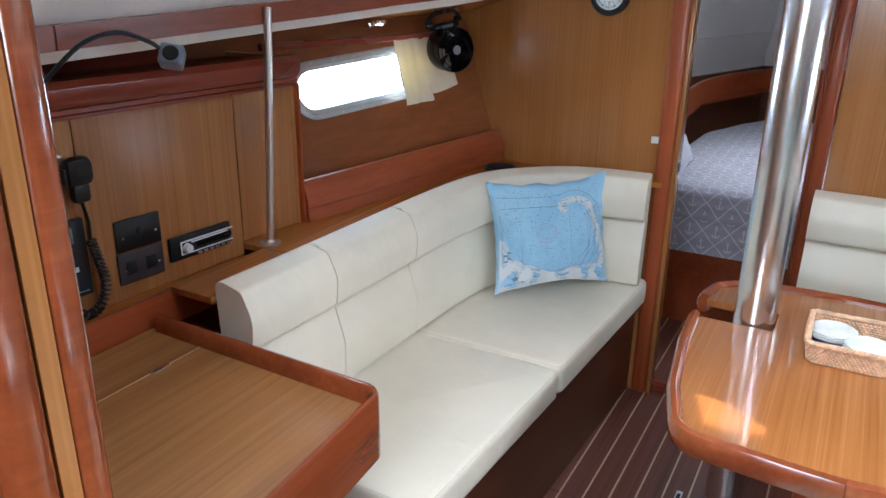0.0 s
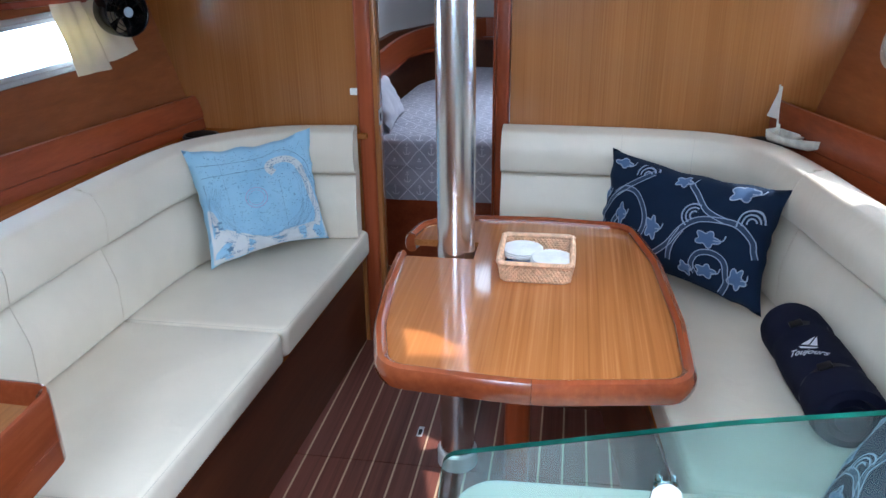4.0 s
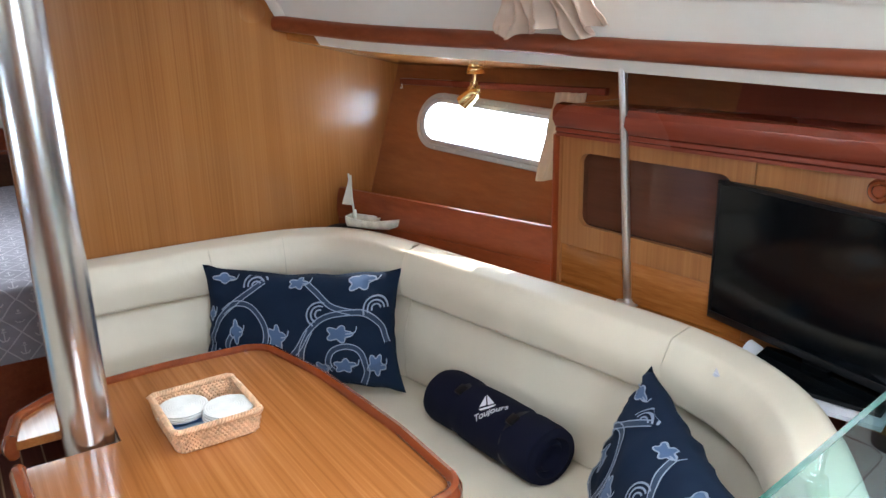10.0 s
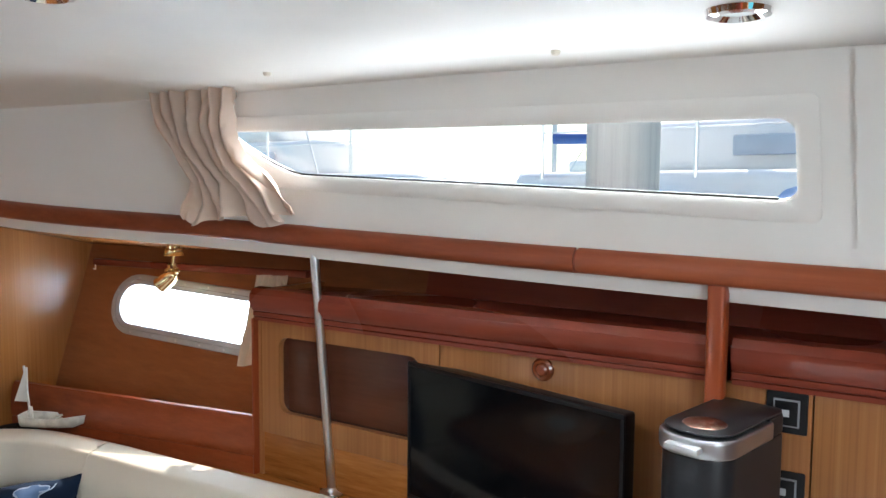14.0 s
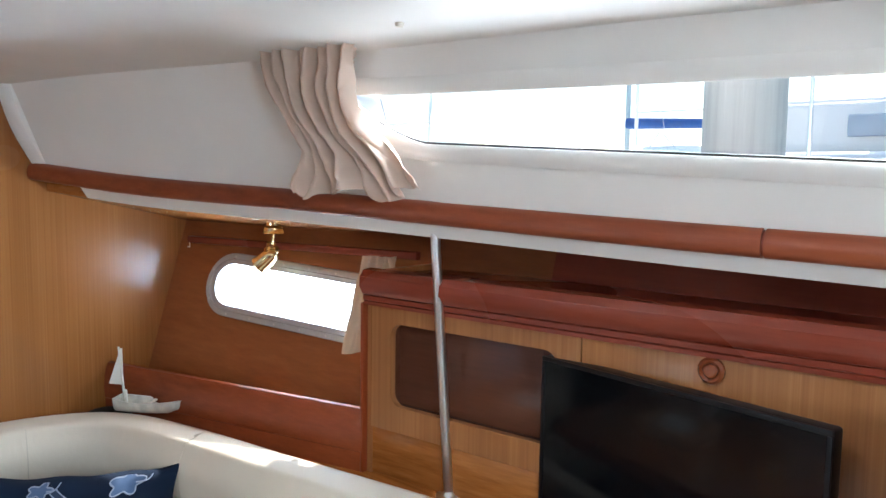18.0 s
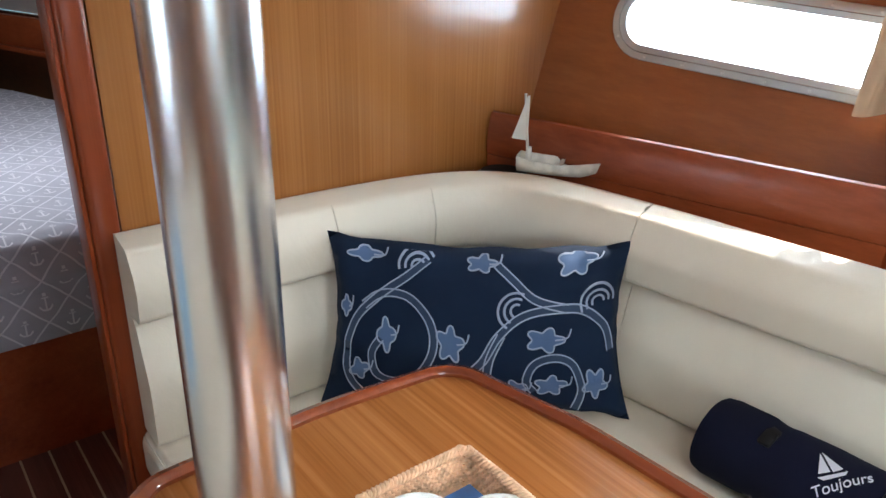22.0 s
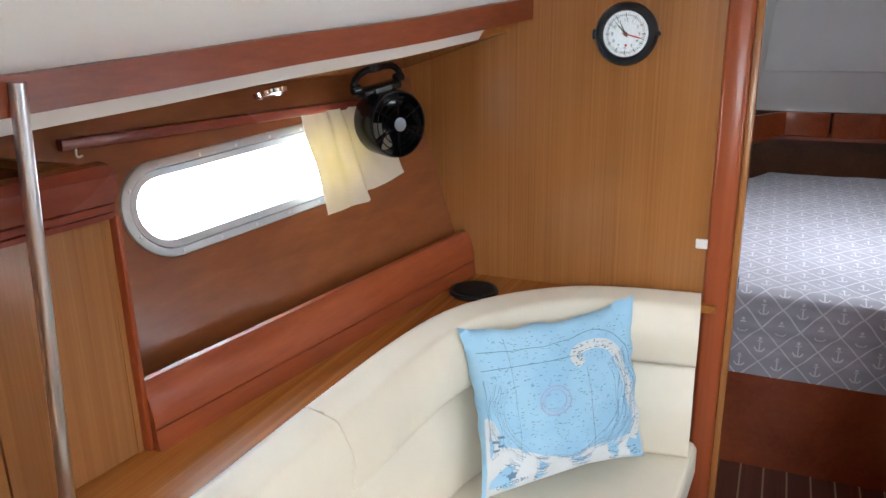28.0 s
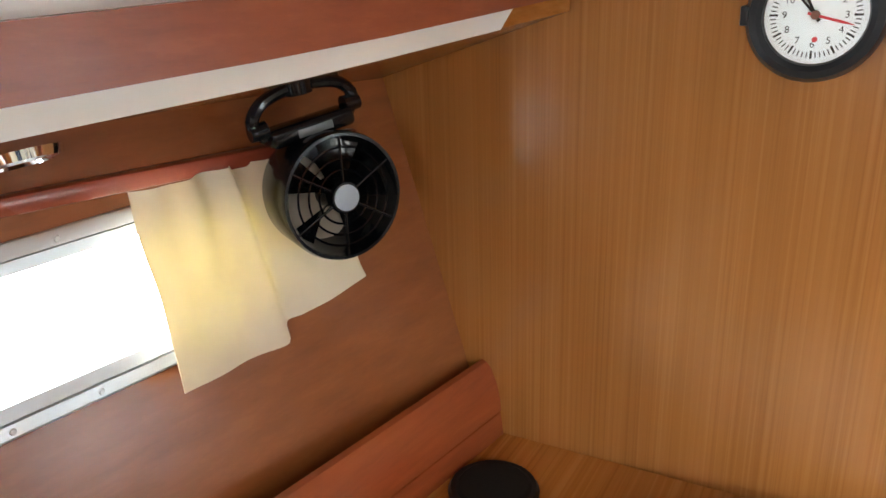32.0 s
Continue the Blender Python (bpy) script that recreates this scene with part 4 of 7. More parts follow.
for s, nm in ((-1, "3"), (1, "4")):
    win = thing("window_" + nm, "long wedge-shaped coachroof window in a white moulded frame", "window", kind="structure")
    lo = [(WIN["y1"] + 0.004 - (WIN["y1"] - WIN["y0"]) * k / 40, k / 40) for k in range(41)]
    bot, top = [], []
    for y, k in lo:
        tp = 1.765 - 0.017 * k
        lw = 1.672 - 0.052 * k
        lw += (tp - 0.012 - lw) * max(0.0, 1 - k / 0.13) ** 1.6
        bot.append((y, lw))
        top.append((y, tp))
    outline = rounded(bot + top[::-1], [0.0] * 40 + [0.035, 0.035] + [0.0] * 40, 7)

    def grown(e):
        return [(y + e * (1 if y > -1.1 else (-1 if y < -2.14 else 0)), z + e * (1 if z > 1.712 else -1)) for y, z in outline]
    bm = bmesh.new()
    rings = [[bm.verts.new(coach_point(s, y, z, d)) for y, z in grown(e)] for e, d in ((0.034, 0.001), (0.034, 0.004), (0.026, 0.008), (0.008, 0.008), (0.0, 0.003), (0.0, -0.013))]
    n = len(rings[0])
    for a, b in zip(rings, rings[1:]):
        for k in range(n):
            bm.faces.new((a[k], a[(k + 1) % n], b[(k + 1) % n], b[k]))
    part("frame", bm, WHITE, win)
    bm = bmesh.new()
    ab = []
    for d in (-0.010, -0.014):
        a = [bm.verts.new(coach_point(s, y, z - 0.001, d)) for y, z in bot]
        b = [bm.verts.new(coach_point(s, y, z + 0.001, d)) for y, z in top]
        for k in range(40):
            bm.faces.new((a[k], a[k + 1], b[k + 1], b[k]))
        ab.append(a + b[::-1])
    for k in range(82):
        bm.faces.new((ab[0][k], ab[0][(k + 1) % 82], ab[1][(k + 1) % 82], ab[1][k]))
    pn = part("pane", bm, PANE, win)
    pn.visible_shadow = False
    bm = bmesh.new()
    ga = [[bm.verts.new(coach_point(s, y, z + dz, d)) for y, z in bot[:40]] for dz, d in ((-0.002, -0.003), (0.004, -0.003), (0.004, -0.008), (-0.002, -0.008))]
    for j in range(4):
        for k in range(39):
            bm.faces.new((ga[j][k], ga[j][k + 1], ga[(j + 1) % 4][k + 1], ga[(j + 1) % 4][k]))
    part("gasket", bm, BLACK, win)
    c = coach_point(s, -1.62, 1.71) + Vector((s * 0.30, 0, 0.27))
    lamp("coachroof_daylight", "AREA", COACH_W[s], Matrix.Translation(c) @ Matrix.Rotation(radians(48 * s), 4, "Y"), SKY, (0.3, 1.2))
    # added fill lamp below the sill, for sunlight bounced up off the deck
    c = coach_point(s, -1.60, 1.68) + Vector((s * 0.22, 0, -0.15))
    lamp("coachroof_deck_light", "AREA", DECK_W[s], Matrix.Translation(c) @ Matrix.Rotation(radians(125 * s), 4, "Y"), SKY, (0.18, 1.15))
solid("trim_coach_panel", holed([(coach_point(1, y, 1.55, 0.002), coach_point(1, y, 1.6, 0.002), coach_point(1, y, 1.6, 0.002), coach_point(1, y, 1.84, 0.002), (-1, 0, 0)) for y in (-2.25, -2.8)], 0.008), WHITE, kind="structure")

# ---- soft things ----
def sheet(name, label, category, func, nu, nv, material, thick=0.002, group=""):
    """A cloth from a function of (u, v), with its thickness."""
    bm = bmesh.new()
    g = [[func(u / nu, v / nv) for v in range(nv + 1)] for u in range(nu + 1)]
    vs = [[bm.verts.new(p) for p in r] for r in g]
    for a in range(nu):
        for b in range(nv):
            bm.faces.new((vs[a][b], vs[a + 1][b], vs[a + 1][b + 1], vs[a][b + 1]))
    bm.normal_update()
    back = [[bm.verts.new(v.co - v.normal * thick) for v in r] for r in vs]
    for a in range(nu):
        for b in range(nv):
            bm.faces.new((back[a][b], back[a][b + 1], back[a + 1][b + 1], back[a + 1][b]))
    for a in range(nu):
        for b in (0, nv):
            bm.faces.new((vs[a][b], vs[a + 1][b], back[a + 1][b], back[a][b]))
    for b in range(nv):
        for a in (0, nu):
            bm.faces.new((vs[a][b], vs[a][b + 1], back[a][b + 1], back[a][b]))
    return solid(name, bm, material, label, category, group=group, sharp=80)


def cloth(name, color, trans=0.25, rough=0.9, sheen=0.15, glow=None):
    m, nt, b = nodes(name)
    n = add(nt, "ShaderNodeTexNoise", Scale=12.0, Detail=5.0)
    nt.links.new(coords(nt, (1, 1, 1)), n.inputs["Vector"])
    c = ramp(nt, n.outputs["Fac"], [(0.3, tuple(v * 0.93 for v in color)), (0.7, tuple(min(1, v * 1.05) for v in color))])
    nt.links.new(c, b.inputs["Base Color"])
    b.inputs["Roughness"].default_value = rough
    b.inputs["Sheen Weight"].default_value = sheen
    b.inputs["Specular IOR Level"].default_value = 0.2
    w = add(nt, "ShaderNodeTexNoise", Scale=700.0, Detail=1.0)
    nt.links.new(coords(nt, (1, 1, 1)), w.inputs["Vector"])
    bump(nt, b, w.outputs["Fac"], 0.25, 0.0006)
    if trans:
        tr = nt.nodes.new("ShaderNodeBsdfTranslucent")
        if glow:
            tr.inputs[0].default_value = (*glow, 1)
        else:
            nt.links.new(c, tr.inputs[0])
        mx = nt.nodes.new("ShaderNodeMixShader")
        mx.inputs[0].default_value = trans
        out = nt.nodes["Material Output"]
        nt.links.new(b.outputs[0], mx.inputs[1])
        nt.links.new(tr.outputs[0], mx.inputs[2])
        nt.links.new(mx.outputs[0], out.inputs[0])
    return m


CURTAIN = cloth("beige_curtain", (0.76, 0.67, 0.57), 0.22, glow=(0.85, 0.70, 0.34))
TAN = cloth("tan_curtain", (0.66, 0.535, 0.40), 0.12)
BUNCHED = cloth("pinkish_beige_curtain", (0.68, 0.53, 0.435), 0.18)
NAVY = cloth("navy_cotton", (0.006, 0.015, 0.036), 0.0, 0.9, 0.0)
FLEECE = cloth("navy_fleece", (0.005, 0.006, 0.018), 0.0, 1.0, 0.0)
EMBROID = cloth("slate_embroidery", (0.030, 0.052, 0.092), 0.0)
LEAFBLUE = cloth("blue_embroidery", (0.085, 0.14, 0.25), 0.0)
STITCH = cloth("pale_stitching", (0.28, 0.33, 0.43), 0.0)
LAND = cloth("chart_land", (0.66, 0.66, 0.66), 0.0)
INK = plain("chart_ink", (0.13, 0.22, 0.34), 0.8)
PINK = plain("chart_rose_ink", (0.42, 0.36, 0.56), 0.8)
WHITECLOTH = cloth("white_linen", (0.72, 0.72, 0.78), 0.1)


def chart_cloth():
    m, nt, b = nodes("chart_blue_cotton")
    n = add(nt, "ShaderNodeTexNoise", Scale=55.0, Detail=3.0, Roughness=0.7)
    nt.links.new(coords(nt, (1, 1, 1)), n.inputs["Vector"])
    n2 = add(nt, "ShaderNodeTexNoise", Scale=9.0, Detail=2.0)
    nt.links.new(coords(nt, (1, 1, 1)), n2.inputs["Vector"])
    c = ramp(nt, n2.outputs["Fac"], [(0.35, (0.30, 0.52, 0.70)), (0.65, (0.36, 0.58, 0.74))])
    sp = ramp(nt, n.outputs["Fac"], [(0.0, (0.45, 0.50, 0.58)), (0.30, (0.55, 0.62, 0.7)), (0.36, (1, 1, 1)), (1.0, (1, 1, 1))])
    nt.links.new(mix(nt, c, sp, 1.0, "MULTIPLY"), b.inputs["Base Color"])
    b.inputs["Roughness"].default_value = 0.9
    w = add(nt, "ShaderNodeTexNoise", Scale=700.0)
    nt.links.new(coords(nt, (1, 1, 1)), w.inputs["Vector"])
    bump(nt, b, w.outputs["Fac"], 0.2, 0.0006)
    return m


CHART = chart_cloth()


class Pillow:
    """A stuffed cover between four corners: bottom left, bottom right, top right, top left as its front is faced."""

    def __init__(self, bl, br, tr, tl, fat, seed=0):
        self.c = [Vector(p) for p in (bl, br, tr, tl)]
        bl, br, tr, tl = self.c
        self.n = (br - bl).cross(tl - bl).normalized()
        self.fat, self.seed = fat, seed

    def at(self, u, v, side=1, lift=0.0):
        bl, br, tr, tl = self.c
        pu, pv = 4 * u * (1 - u), 4 * v * (1 - v)
        uu, vv = u + 0.045 * (0.5 - u) * 2 * pv * abs(2 * u - 1), v + 0.07 * (0.5 - v) * 2 * pu * abs(2 * v - 1)
        p = bl.lerp(br, uu).lerp(tl.lerp(tr, uu), vv)
        h = self.fat * (max(0.0, pu) * max(0.0, pv)) ** 0.42
        w = 0.006 * noise.noise(Vector((u * 5 + self.seed, v * 5, side))) + 0.004 * noise.noise(Vector((u * 11, v * 3 + self.seed, side)))
        edge = max(0.0, 1 - 4 * min(u, v, 1 - u, 1 - v))
        w += 0.015 * edge * math.sin(26 * (u if min(v, 1 - v) < min(u, 1 - u) else v) + 5 * noise.noise(Vector((u * 3, v * 3, self.seed))))
        rimmed = max(0.0, 1 - 9 * min(u, v, 1 - u, 1 - v))
        p = p + self.n * 0.006 * rimmed * math.sin(19 * (u + v) + 4 * math.sin(7 * (u - v) + self.seed))
        p = p + (tl - bl) * (0.012 + 0.028 * max(0.0, v - 0.5)) * rimmed * noise.noise(Vector((u * 6, v * 6, self.seed + 3.1)))
        return p + self.n * side * (h + w * (pu * pv) ** 0.5 + lift)

    def body(self, n=26):
        bm = bmesh.new()
        rings = []
        for side in (1, -1):
            rings.append([[bm.verts.new(self.at(a / n, b / n, side)) for b in range(n + 1)] for a in range(n + 1)])
            g = rings[-1]
            for a in range(n):
                for b in range(n):
                    bm.faces.new((g[a][b], g[a + 1][b], g[a + 1][b + 1], g[a][b + 1]))
        bmesh.ops.remove_doubles(bm, verts=bm.verts, dist=1e-4)
        return bm

    def ribbon(self, pts, width, aspect=1.0, lift=0.0012, n=40, taper=False):
        """A flat band sewn on the front along points (u, v)."""
        path = smooth_path([(u * aspect, v, 0) for u, v in pts], n)
        bm, prev = bmesh.new(), None
        for k, p in enumerate(path):
            t = path[min(k + 1, n - 1)] - path[max(k - 1, 0)]
            nrm = Vector((-t.y, t.x, 0)).normalized()
            w = width * (1 if not taper else 0.25 + 0.75 * math.sin(math.pi * min(1, 0.1 + k / n)))
            row = []
            for e in (-1, 0, 1):
                q = p + nrm * w / 2 * e
                u, v = min(0.985, max(0.015, q.x / aspect)), min(0.98, max(0.02, q.y))
                row.append(bm.verts.new(self.at(u, v, 1, lift + (0.0008 if e == 0 else 0))))
            if prev:
                for j in range(2):
                    bm.faces.new((prev[j], prev[j + 1], row[j + 1], row[j]))
            prev = row
        return bm

    def patch(self, outline, lift=0.001):
        """A flat patch on the front inside an outline of (u, v)."""
        bm = bmesh.new()
        cu, cv = sum(p[0] for p in outline) / len(outline), sum(p[1] for p in outline) / len(outline)
        fits = lambda q: (min(0.985, max(0.015, q[0])), min(0.98, max(0.02, q[1])))
        rings = []
        for f in (1.0, 0.66, 0.33):
            rings.append([bm.verts.new(self.at(*fits((cu + (u - cu) * f, cv + (v - cv) * f)), 1, lift)) for u, v in outline])
        c = bm.verts.new(self.at(cu, cv, 1, lift))
        n = len(outline)
        for a, b in zip(rings, rings[1:]):
            for k in range(n):
                bm.faces.new((a[k], a[(k + 1) % n], b[(k + 1) % n], b[k]))
        for k in range(n):
            bm.faces.new((rings[-1][k], rings[-1][(k + 1) % n], c))
        return bm


def leaf(cu, cv, w, h, turn, aspect, lobes=5):
    """A scalloped leaf, w by h, as an outline of (u, v)."""
    pts = []
    for k in range(44):
        a = k * math.tau / 44
        r = 0.80 + 0.20 * math.cos(lobes * a) + 0.06 * math.cos(2 * a + turn)
        x, y = w * r * math.cos(a), h * r * math.sin(a)
        pts.append((cu + (x * math.cos(turn) - y * math.sin(turn)) / aspect, cv + x * math.sin(turn) + y * math.cos(turn)))
    return pts


def arc(cu, cv, r, a0, a1, aspect, grow=1.0, n=9):
    return [(cu + r * (1 + (grow - 1) * k / (n - 1)) * math.cos(a0 + (a1 - a0) * k / (n - 1)) / aspect, cv + r * (1 + (grow - 1) * k / (n - 1)) * math.sin(a0 + (a1 - a0) * k / (n - 1))) for k in range(n)]


def vine_pillow(label, *corners, seed=0):
    p = Pillow(*corners, 0.08, seed)
    ob = thing("throw_pillow", label, "pillow", "navy vine pillows")
    part("cover", p.body(), NAVY, ob, sharp=80)
    A = 1.72
    vines = [
        [(0.34, 0.94), (0.27, 0.83), (0.18, 0.71), (0.09, 0.56), (0.06, 0.38), (0.08, 0.22), (0.14, 0.10), (0.24, 0.05)],
        [(0.12, 0.64), (0.19, 0.72), (0.28, 0.71), (0.35, 0.58), (0.365, 0.42), (0.32, 0.27), (0.24, 0.21), (0.175, 0.26), (0.155, 0.38), (0.185, 0.47)],
        [(0.44, 0.21), (0.52, 0.36), (0.57, 0.51), (0.65, 0.63), (0.76, 0.67), (0.86, 0.66), (0.94, 0.56), (0.965, 0.42)],
        [(0.535, 0.22), (0.545, 0.38), (0.58, 0.52)],
        [(0.56, 0.93), (0.62, 0.82), (0.69, 0.72), (0.80, 0.67)],
        [(0.82, 0.06), (0.85, 0.20), (0.825, 0.35), (0.76, 0.40), (0.69, 0.36), (0.665, 0.25), (0.69, 0.18)],
    ]
    for v in vines:
        b = part("vine", p.ribbon(v, 0.046, A, 0.0012), EMBROID, ob)
        for off in (-0.0215, 0.0215):
            path = smooth_path([(u * A, w, 0) for u, w in v], 36)
            q = []
            for k, c in enumerate(path):
                t = path[min(k + 1, 35)] - path[max(k - 1, 0)]
                nn = Vector((-t.y, t.x, 0)).normalized() * off
                q.append(((c.x + nn.x) / A, c.y + nn.y))
            part("stitching", p.ribbon(q, 0.0085, A, 0.0026), STITCH, b)
    for cu, cv, w, h, t, nl in ((0.205, 0.49, 0.055, 0.11, 0.1, 4), (0.42, 0.46, 0.075, 0.115, 0.2, 5), (0.115, 0.27, 0.06, 0.07, 0.4, 4), (0.30, 0.18, 0.115, 0.05, 0.25, 5), (0.13, 0.93, 0.10, 0.05, 0.1, 4), (0.51, 0.93, 0.085, 0.055, 0.1, 5), (0.82, 0.93, 0.115, 0.085, 0.2, 5), (0.725, 0.50, 0.115, 0.075, 0.0, 5), (0.635, 0.19, 0.06, 0.08, 0.5, 4), (0.745, 0.23, 0.095, 0.07, 0.2, 5), (0.90, 0.24, 0.075, 0.105, -0.3, 5), (0.05, 0.62, 0.035, 0.06, 0.0, 4), (0.10, 0.05, 0.06, 0.04, 0.0, 4)):
        o = leaf(cu, cv, w, h, t, A, nl)
        lf = part("leaf", p.patch(o, 0.0014), LEAFBLUE, ob)
        part("stitching", p.ribbon(o + o[:1], 0.010, A, 0.003, 66), STITCH, lf)
        part("stitching", p.ribbon([(cu + w / A * 0.5, cv), (cu + w / A * 1.15, cv + 0.01), (cu + w / A * 1.35, cv + 0.06)], 0.010, A, 0.003, 14), STITCH, lf)
    for cu, cv, a0, a1 in ((0.63, 0.66, 1.2, 4.2), (0.31, 0.90, 0.6, 3.4), (0.91, 0.70, 0.0, 3.6)):
        for k in range(3):
            part("stitching", p.ribbon(arc(cu, cv, 0.035 + 0.032 * k, a0, a1, A, 1.15), 0.014, A, 0.002, 24), STITCH, ob)
    return ob


vine_pillow("navy blue lumbar pillow with slate-blue embroidered vines", (0.412, -0.16, 0.514), (0.902, -0.598, 0.516), (0.960, -0.500, 0.878), (0.466, -0.121, 0.887))
vine_pillow("navy embroidered pillow propped in the dinette corner", (0.985, -1.31, 0.514), (0.70, -1.70, 0.514), (0.835, -1.822, 0.802), (1.055, -1.395, 0.872), seed=3)

cp = Pillow((-0.858, -0.505, 0.518), (-0.542, -0.175, 0.522), (-0.607, -0.116, 0.925), (-0.934, -0.452, 0.918), 0.055, 7)
chart = thing("chart_pillow", "square pale blue pillow printed with a nautical chart", "pillow")
part("cover", cp.body(), CHART, chart, sharp=80)
hook = [(0.60, 0.70), (0.565, 0.75), (0.60, 0.80), (0.70, 0.81), (0.79, 0.76), (0.85, 0.66), (0.88, 0.52), (0.92, 0.38), (0.93, 0.24), (0.90, 0.15)]
part("printed_land", cp.ribbon(hook, 0.062, 1, 0.0008, 60), LAND, chart)
shore = [(0.03, 0.40), (0.07, 0.30), (0.08, 0.22), (0.16, 0.14), (0.30, 0.07), (0.48, 0.055), (0.66, 0.075), (0.82, 0.115), (0.95, 0.20), (0.985, 0.17), (0.985, 0.02), (0.60, 0.02), (0.30, 0.02), (0.02, 0.02), (0.02, 0.22)]
part("printed_land", cp.patch(rounded(shore, 0.012, 3), 0.0008), LAND, chart)
rs = random.Random(5)
for pts, mt, w in ((arc(0.42, 0.52, 0.085, 0, math.tau, 1, 1, 30), PINK, 0.006), (arc(0.42, 0.52, 0.062, 0, math.tau, 1, 1, 30), PINK, 0.004), ([(0.04, 0.86), (0.4, 0.865), (0.55, 0.87)], INK, 0.004), ([(0.04, 0.76), (0.3, 0.765), (0.58, 0.76)], INK, 0.004), ([(0.55, 0.87), (0.70, 0.90), (0.85, 0.80), (0.94, 0.62), (0.97, 0.4)], INK, 0.004), ([(0.20, 0.94), (0.205, 0.5), (0.21, 0.1)], INK, 0.0016), ([(0.62, 0.68), (0.63, 0.4), (0.64, 0.1)], INK, 0.0016), ([(0.14, 0.20), (0.30, 0.115), (0.5, 0.10), (0.7, 0.12), (0.86, 0.17), (0.93, 0.3)], INK, 0.003)):
    part("printed_line", cp.ribbon(pts, w, 1, 0.0012, 40), mt, chart)
THIN = plain("chart_contour_ink", (0.20, 0.33, 0.46), 0.8)
# depth contours: wavering lines along the shores
for k in range(15):
    ring = []
    for j in range(15):
        a = radians(155 + 235 * j / 14)
        r = 0.30 + 0.009 * k + 0.035 * noise.noise(Vector((j * 0.6, k * 0.7, 4.4)))
        ring.append((min(0.95, max(0.04, 0.47 + r * 1.1 * math.cos(a))), min(0.95, max(0.05, 0.50 + r * 1.12 * math.sin(a)))))
    part("printed_line", cp.ribbon(ring, 0.0014 if k % 3 else 0.0022, 1, 0.0011 + 0.00004 * k, 90), THIN, chart)
part("printed_land", cp.patch(rounded([(0.02, 0.16), (0.085, 0.17), (0.095, 0.26), (0.075, 0.33), (0.085, 0.40), (0.06, 0.47), (0.02, 0.50)], 0.012, 3), 0.0010), LAND, chart)
marks = bmesh.new()
for k in range(700):
    u, v = rs.uniform(0.08, 0.92), rs.uniform(0.12, 0.95)
    e = rs.uniform(0.002, 0.008)
    q = [marks.verts.new(cp.at(u + a * e, v + b * 0.0016, 1, 0.0013)) for a, b in ((-1, -1), (1, -1), (1, 1), (-1, 1))]
    marks.faces.new(q)
for k in range(260):
    t = rs.random()
    if rs.random() < 0.5:
        u, v = rs.uniform(0.2, 0.95), rs.uniform(0.03, 0.10)
    else:
        j = min(len(hook) - 2, int(t * (len(hook) - 1)))
        f = t * (len(hook) - 1) - j
        u, v = [hook[j][i] + f * (hook[j + 1][i] - hook[j][i]) + rs.uniform(-0.025, 0.025) for i in (0, 1)]
    e = rs.uniform(0.003, 0.009)
    marks.faces.new([marks.verts.new(cp.at(u + a * e, v + b * 0.004, 1, 0.0014)) for a, b in ((-1, -1), (1, -0.4), (0.6, 1), (-1, 0.7))])
tagged(part("sounding_print", marks, INK, chart), kind="stuff")
for k in range(6):
    part("printed_bar", cp.patch([(0.045 + 0.03 * (k % 2), 0.235 + 0.026 * k), (0.085 + 0.025 * (k % 2), 0.235 + 0.026 * k), (0.085 + 0.025 * (k % 2), 0.25 + 0.026 * k), (0.045 + 0.03 * (k % 2), 0.25 + 0.026 * k)], 0.0014), INK, chart)


def lettering(body, size, m, material, parent, name="lettering", thick=0.0004, shear=0.0):
    cu = bpy.data.curves.new("t", "FONT")
    cu.body, cu.size, cu.align_x, cu.align_y, cu.extrude, cu.shear = body, size, "CENTER", "CENTER", thick, shear
    tmp = bpy.data.objects.new("t", cu)
    scene.collection.objects.link(tmp)
    dg = bpy.context.evaluated_depsgraph_get()
    me = bpy.data.meshes.new_from_object(tmp.evaluated_get(dg))
    bpy.data.objects.remove(tmp)
    me.transform(m)
    me.materials.clear()
    me.materials.append(material)
    ob = new(name, me)
    ob.parent = parent
    return ob


def facing(origin, right, up):
    r, u = Vector(right).normalized(), Vector(up).normalized()
    n = r.cross(u).normalized()
    u = n.cross(r)
    return Matrix(((r.x, u.x, n.x, origin[0]), (r.y, u.y, n.y, origin[1]), (r.z, u.z, n.z, origin[2]), (0, 0, 0, 1)))


o = cp.at(0.15, 0.075, 1, 0.004)
lettering("CAPE COD BAY", 0.012, facing(o, cp.at(0.25, 0.075) - cp.at(0.10, 0.075), cp.at(0.15, 0.15) - cp.at(0.15, 0.05)), INK, chart)
part("printed_emblem", cp.patch(leaf(0.15, 0.12, 0.03, 0.03, 0.4, 1), 0.0016), INK, chart)

# rolled fleece blanket
roll = thing("rolled_blanket", "rolled navy fleece blanket held by two straps", "blanket")
ra, rb = Vector((0.932, -0.772, 0.577)), Vector((0.957, -1.19, 0.577))


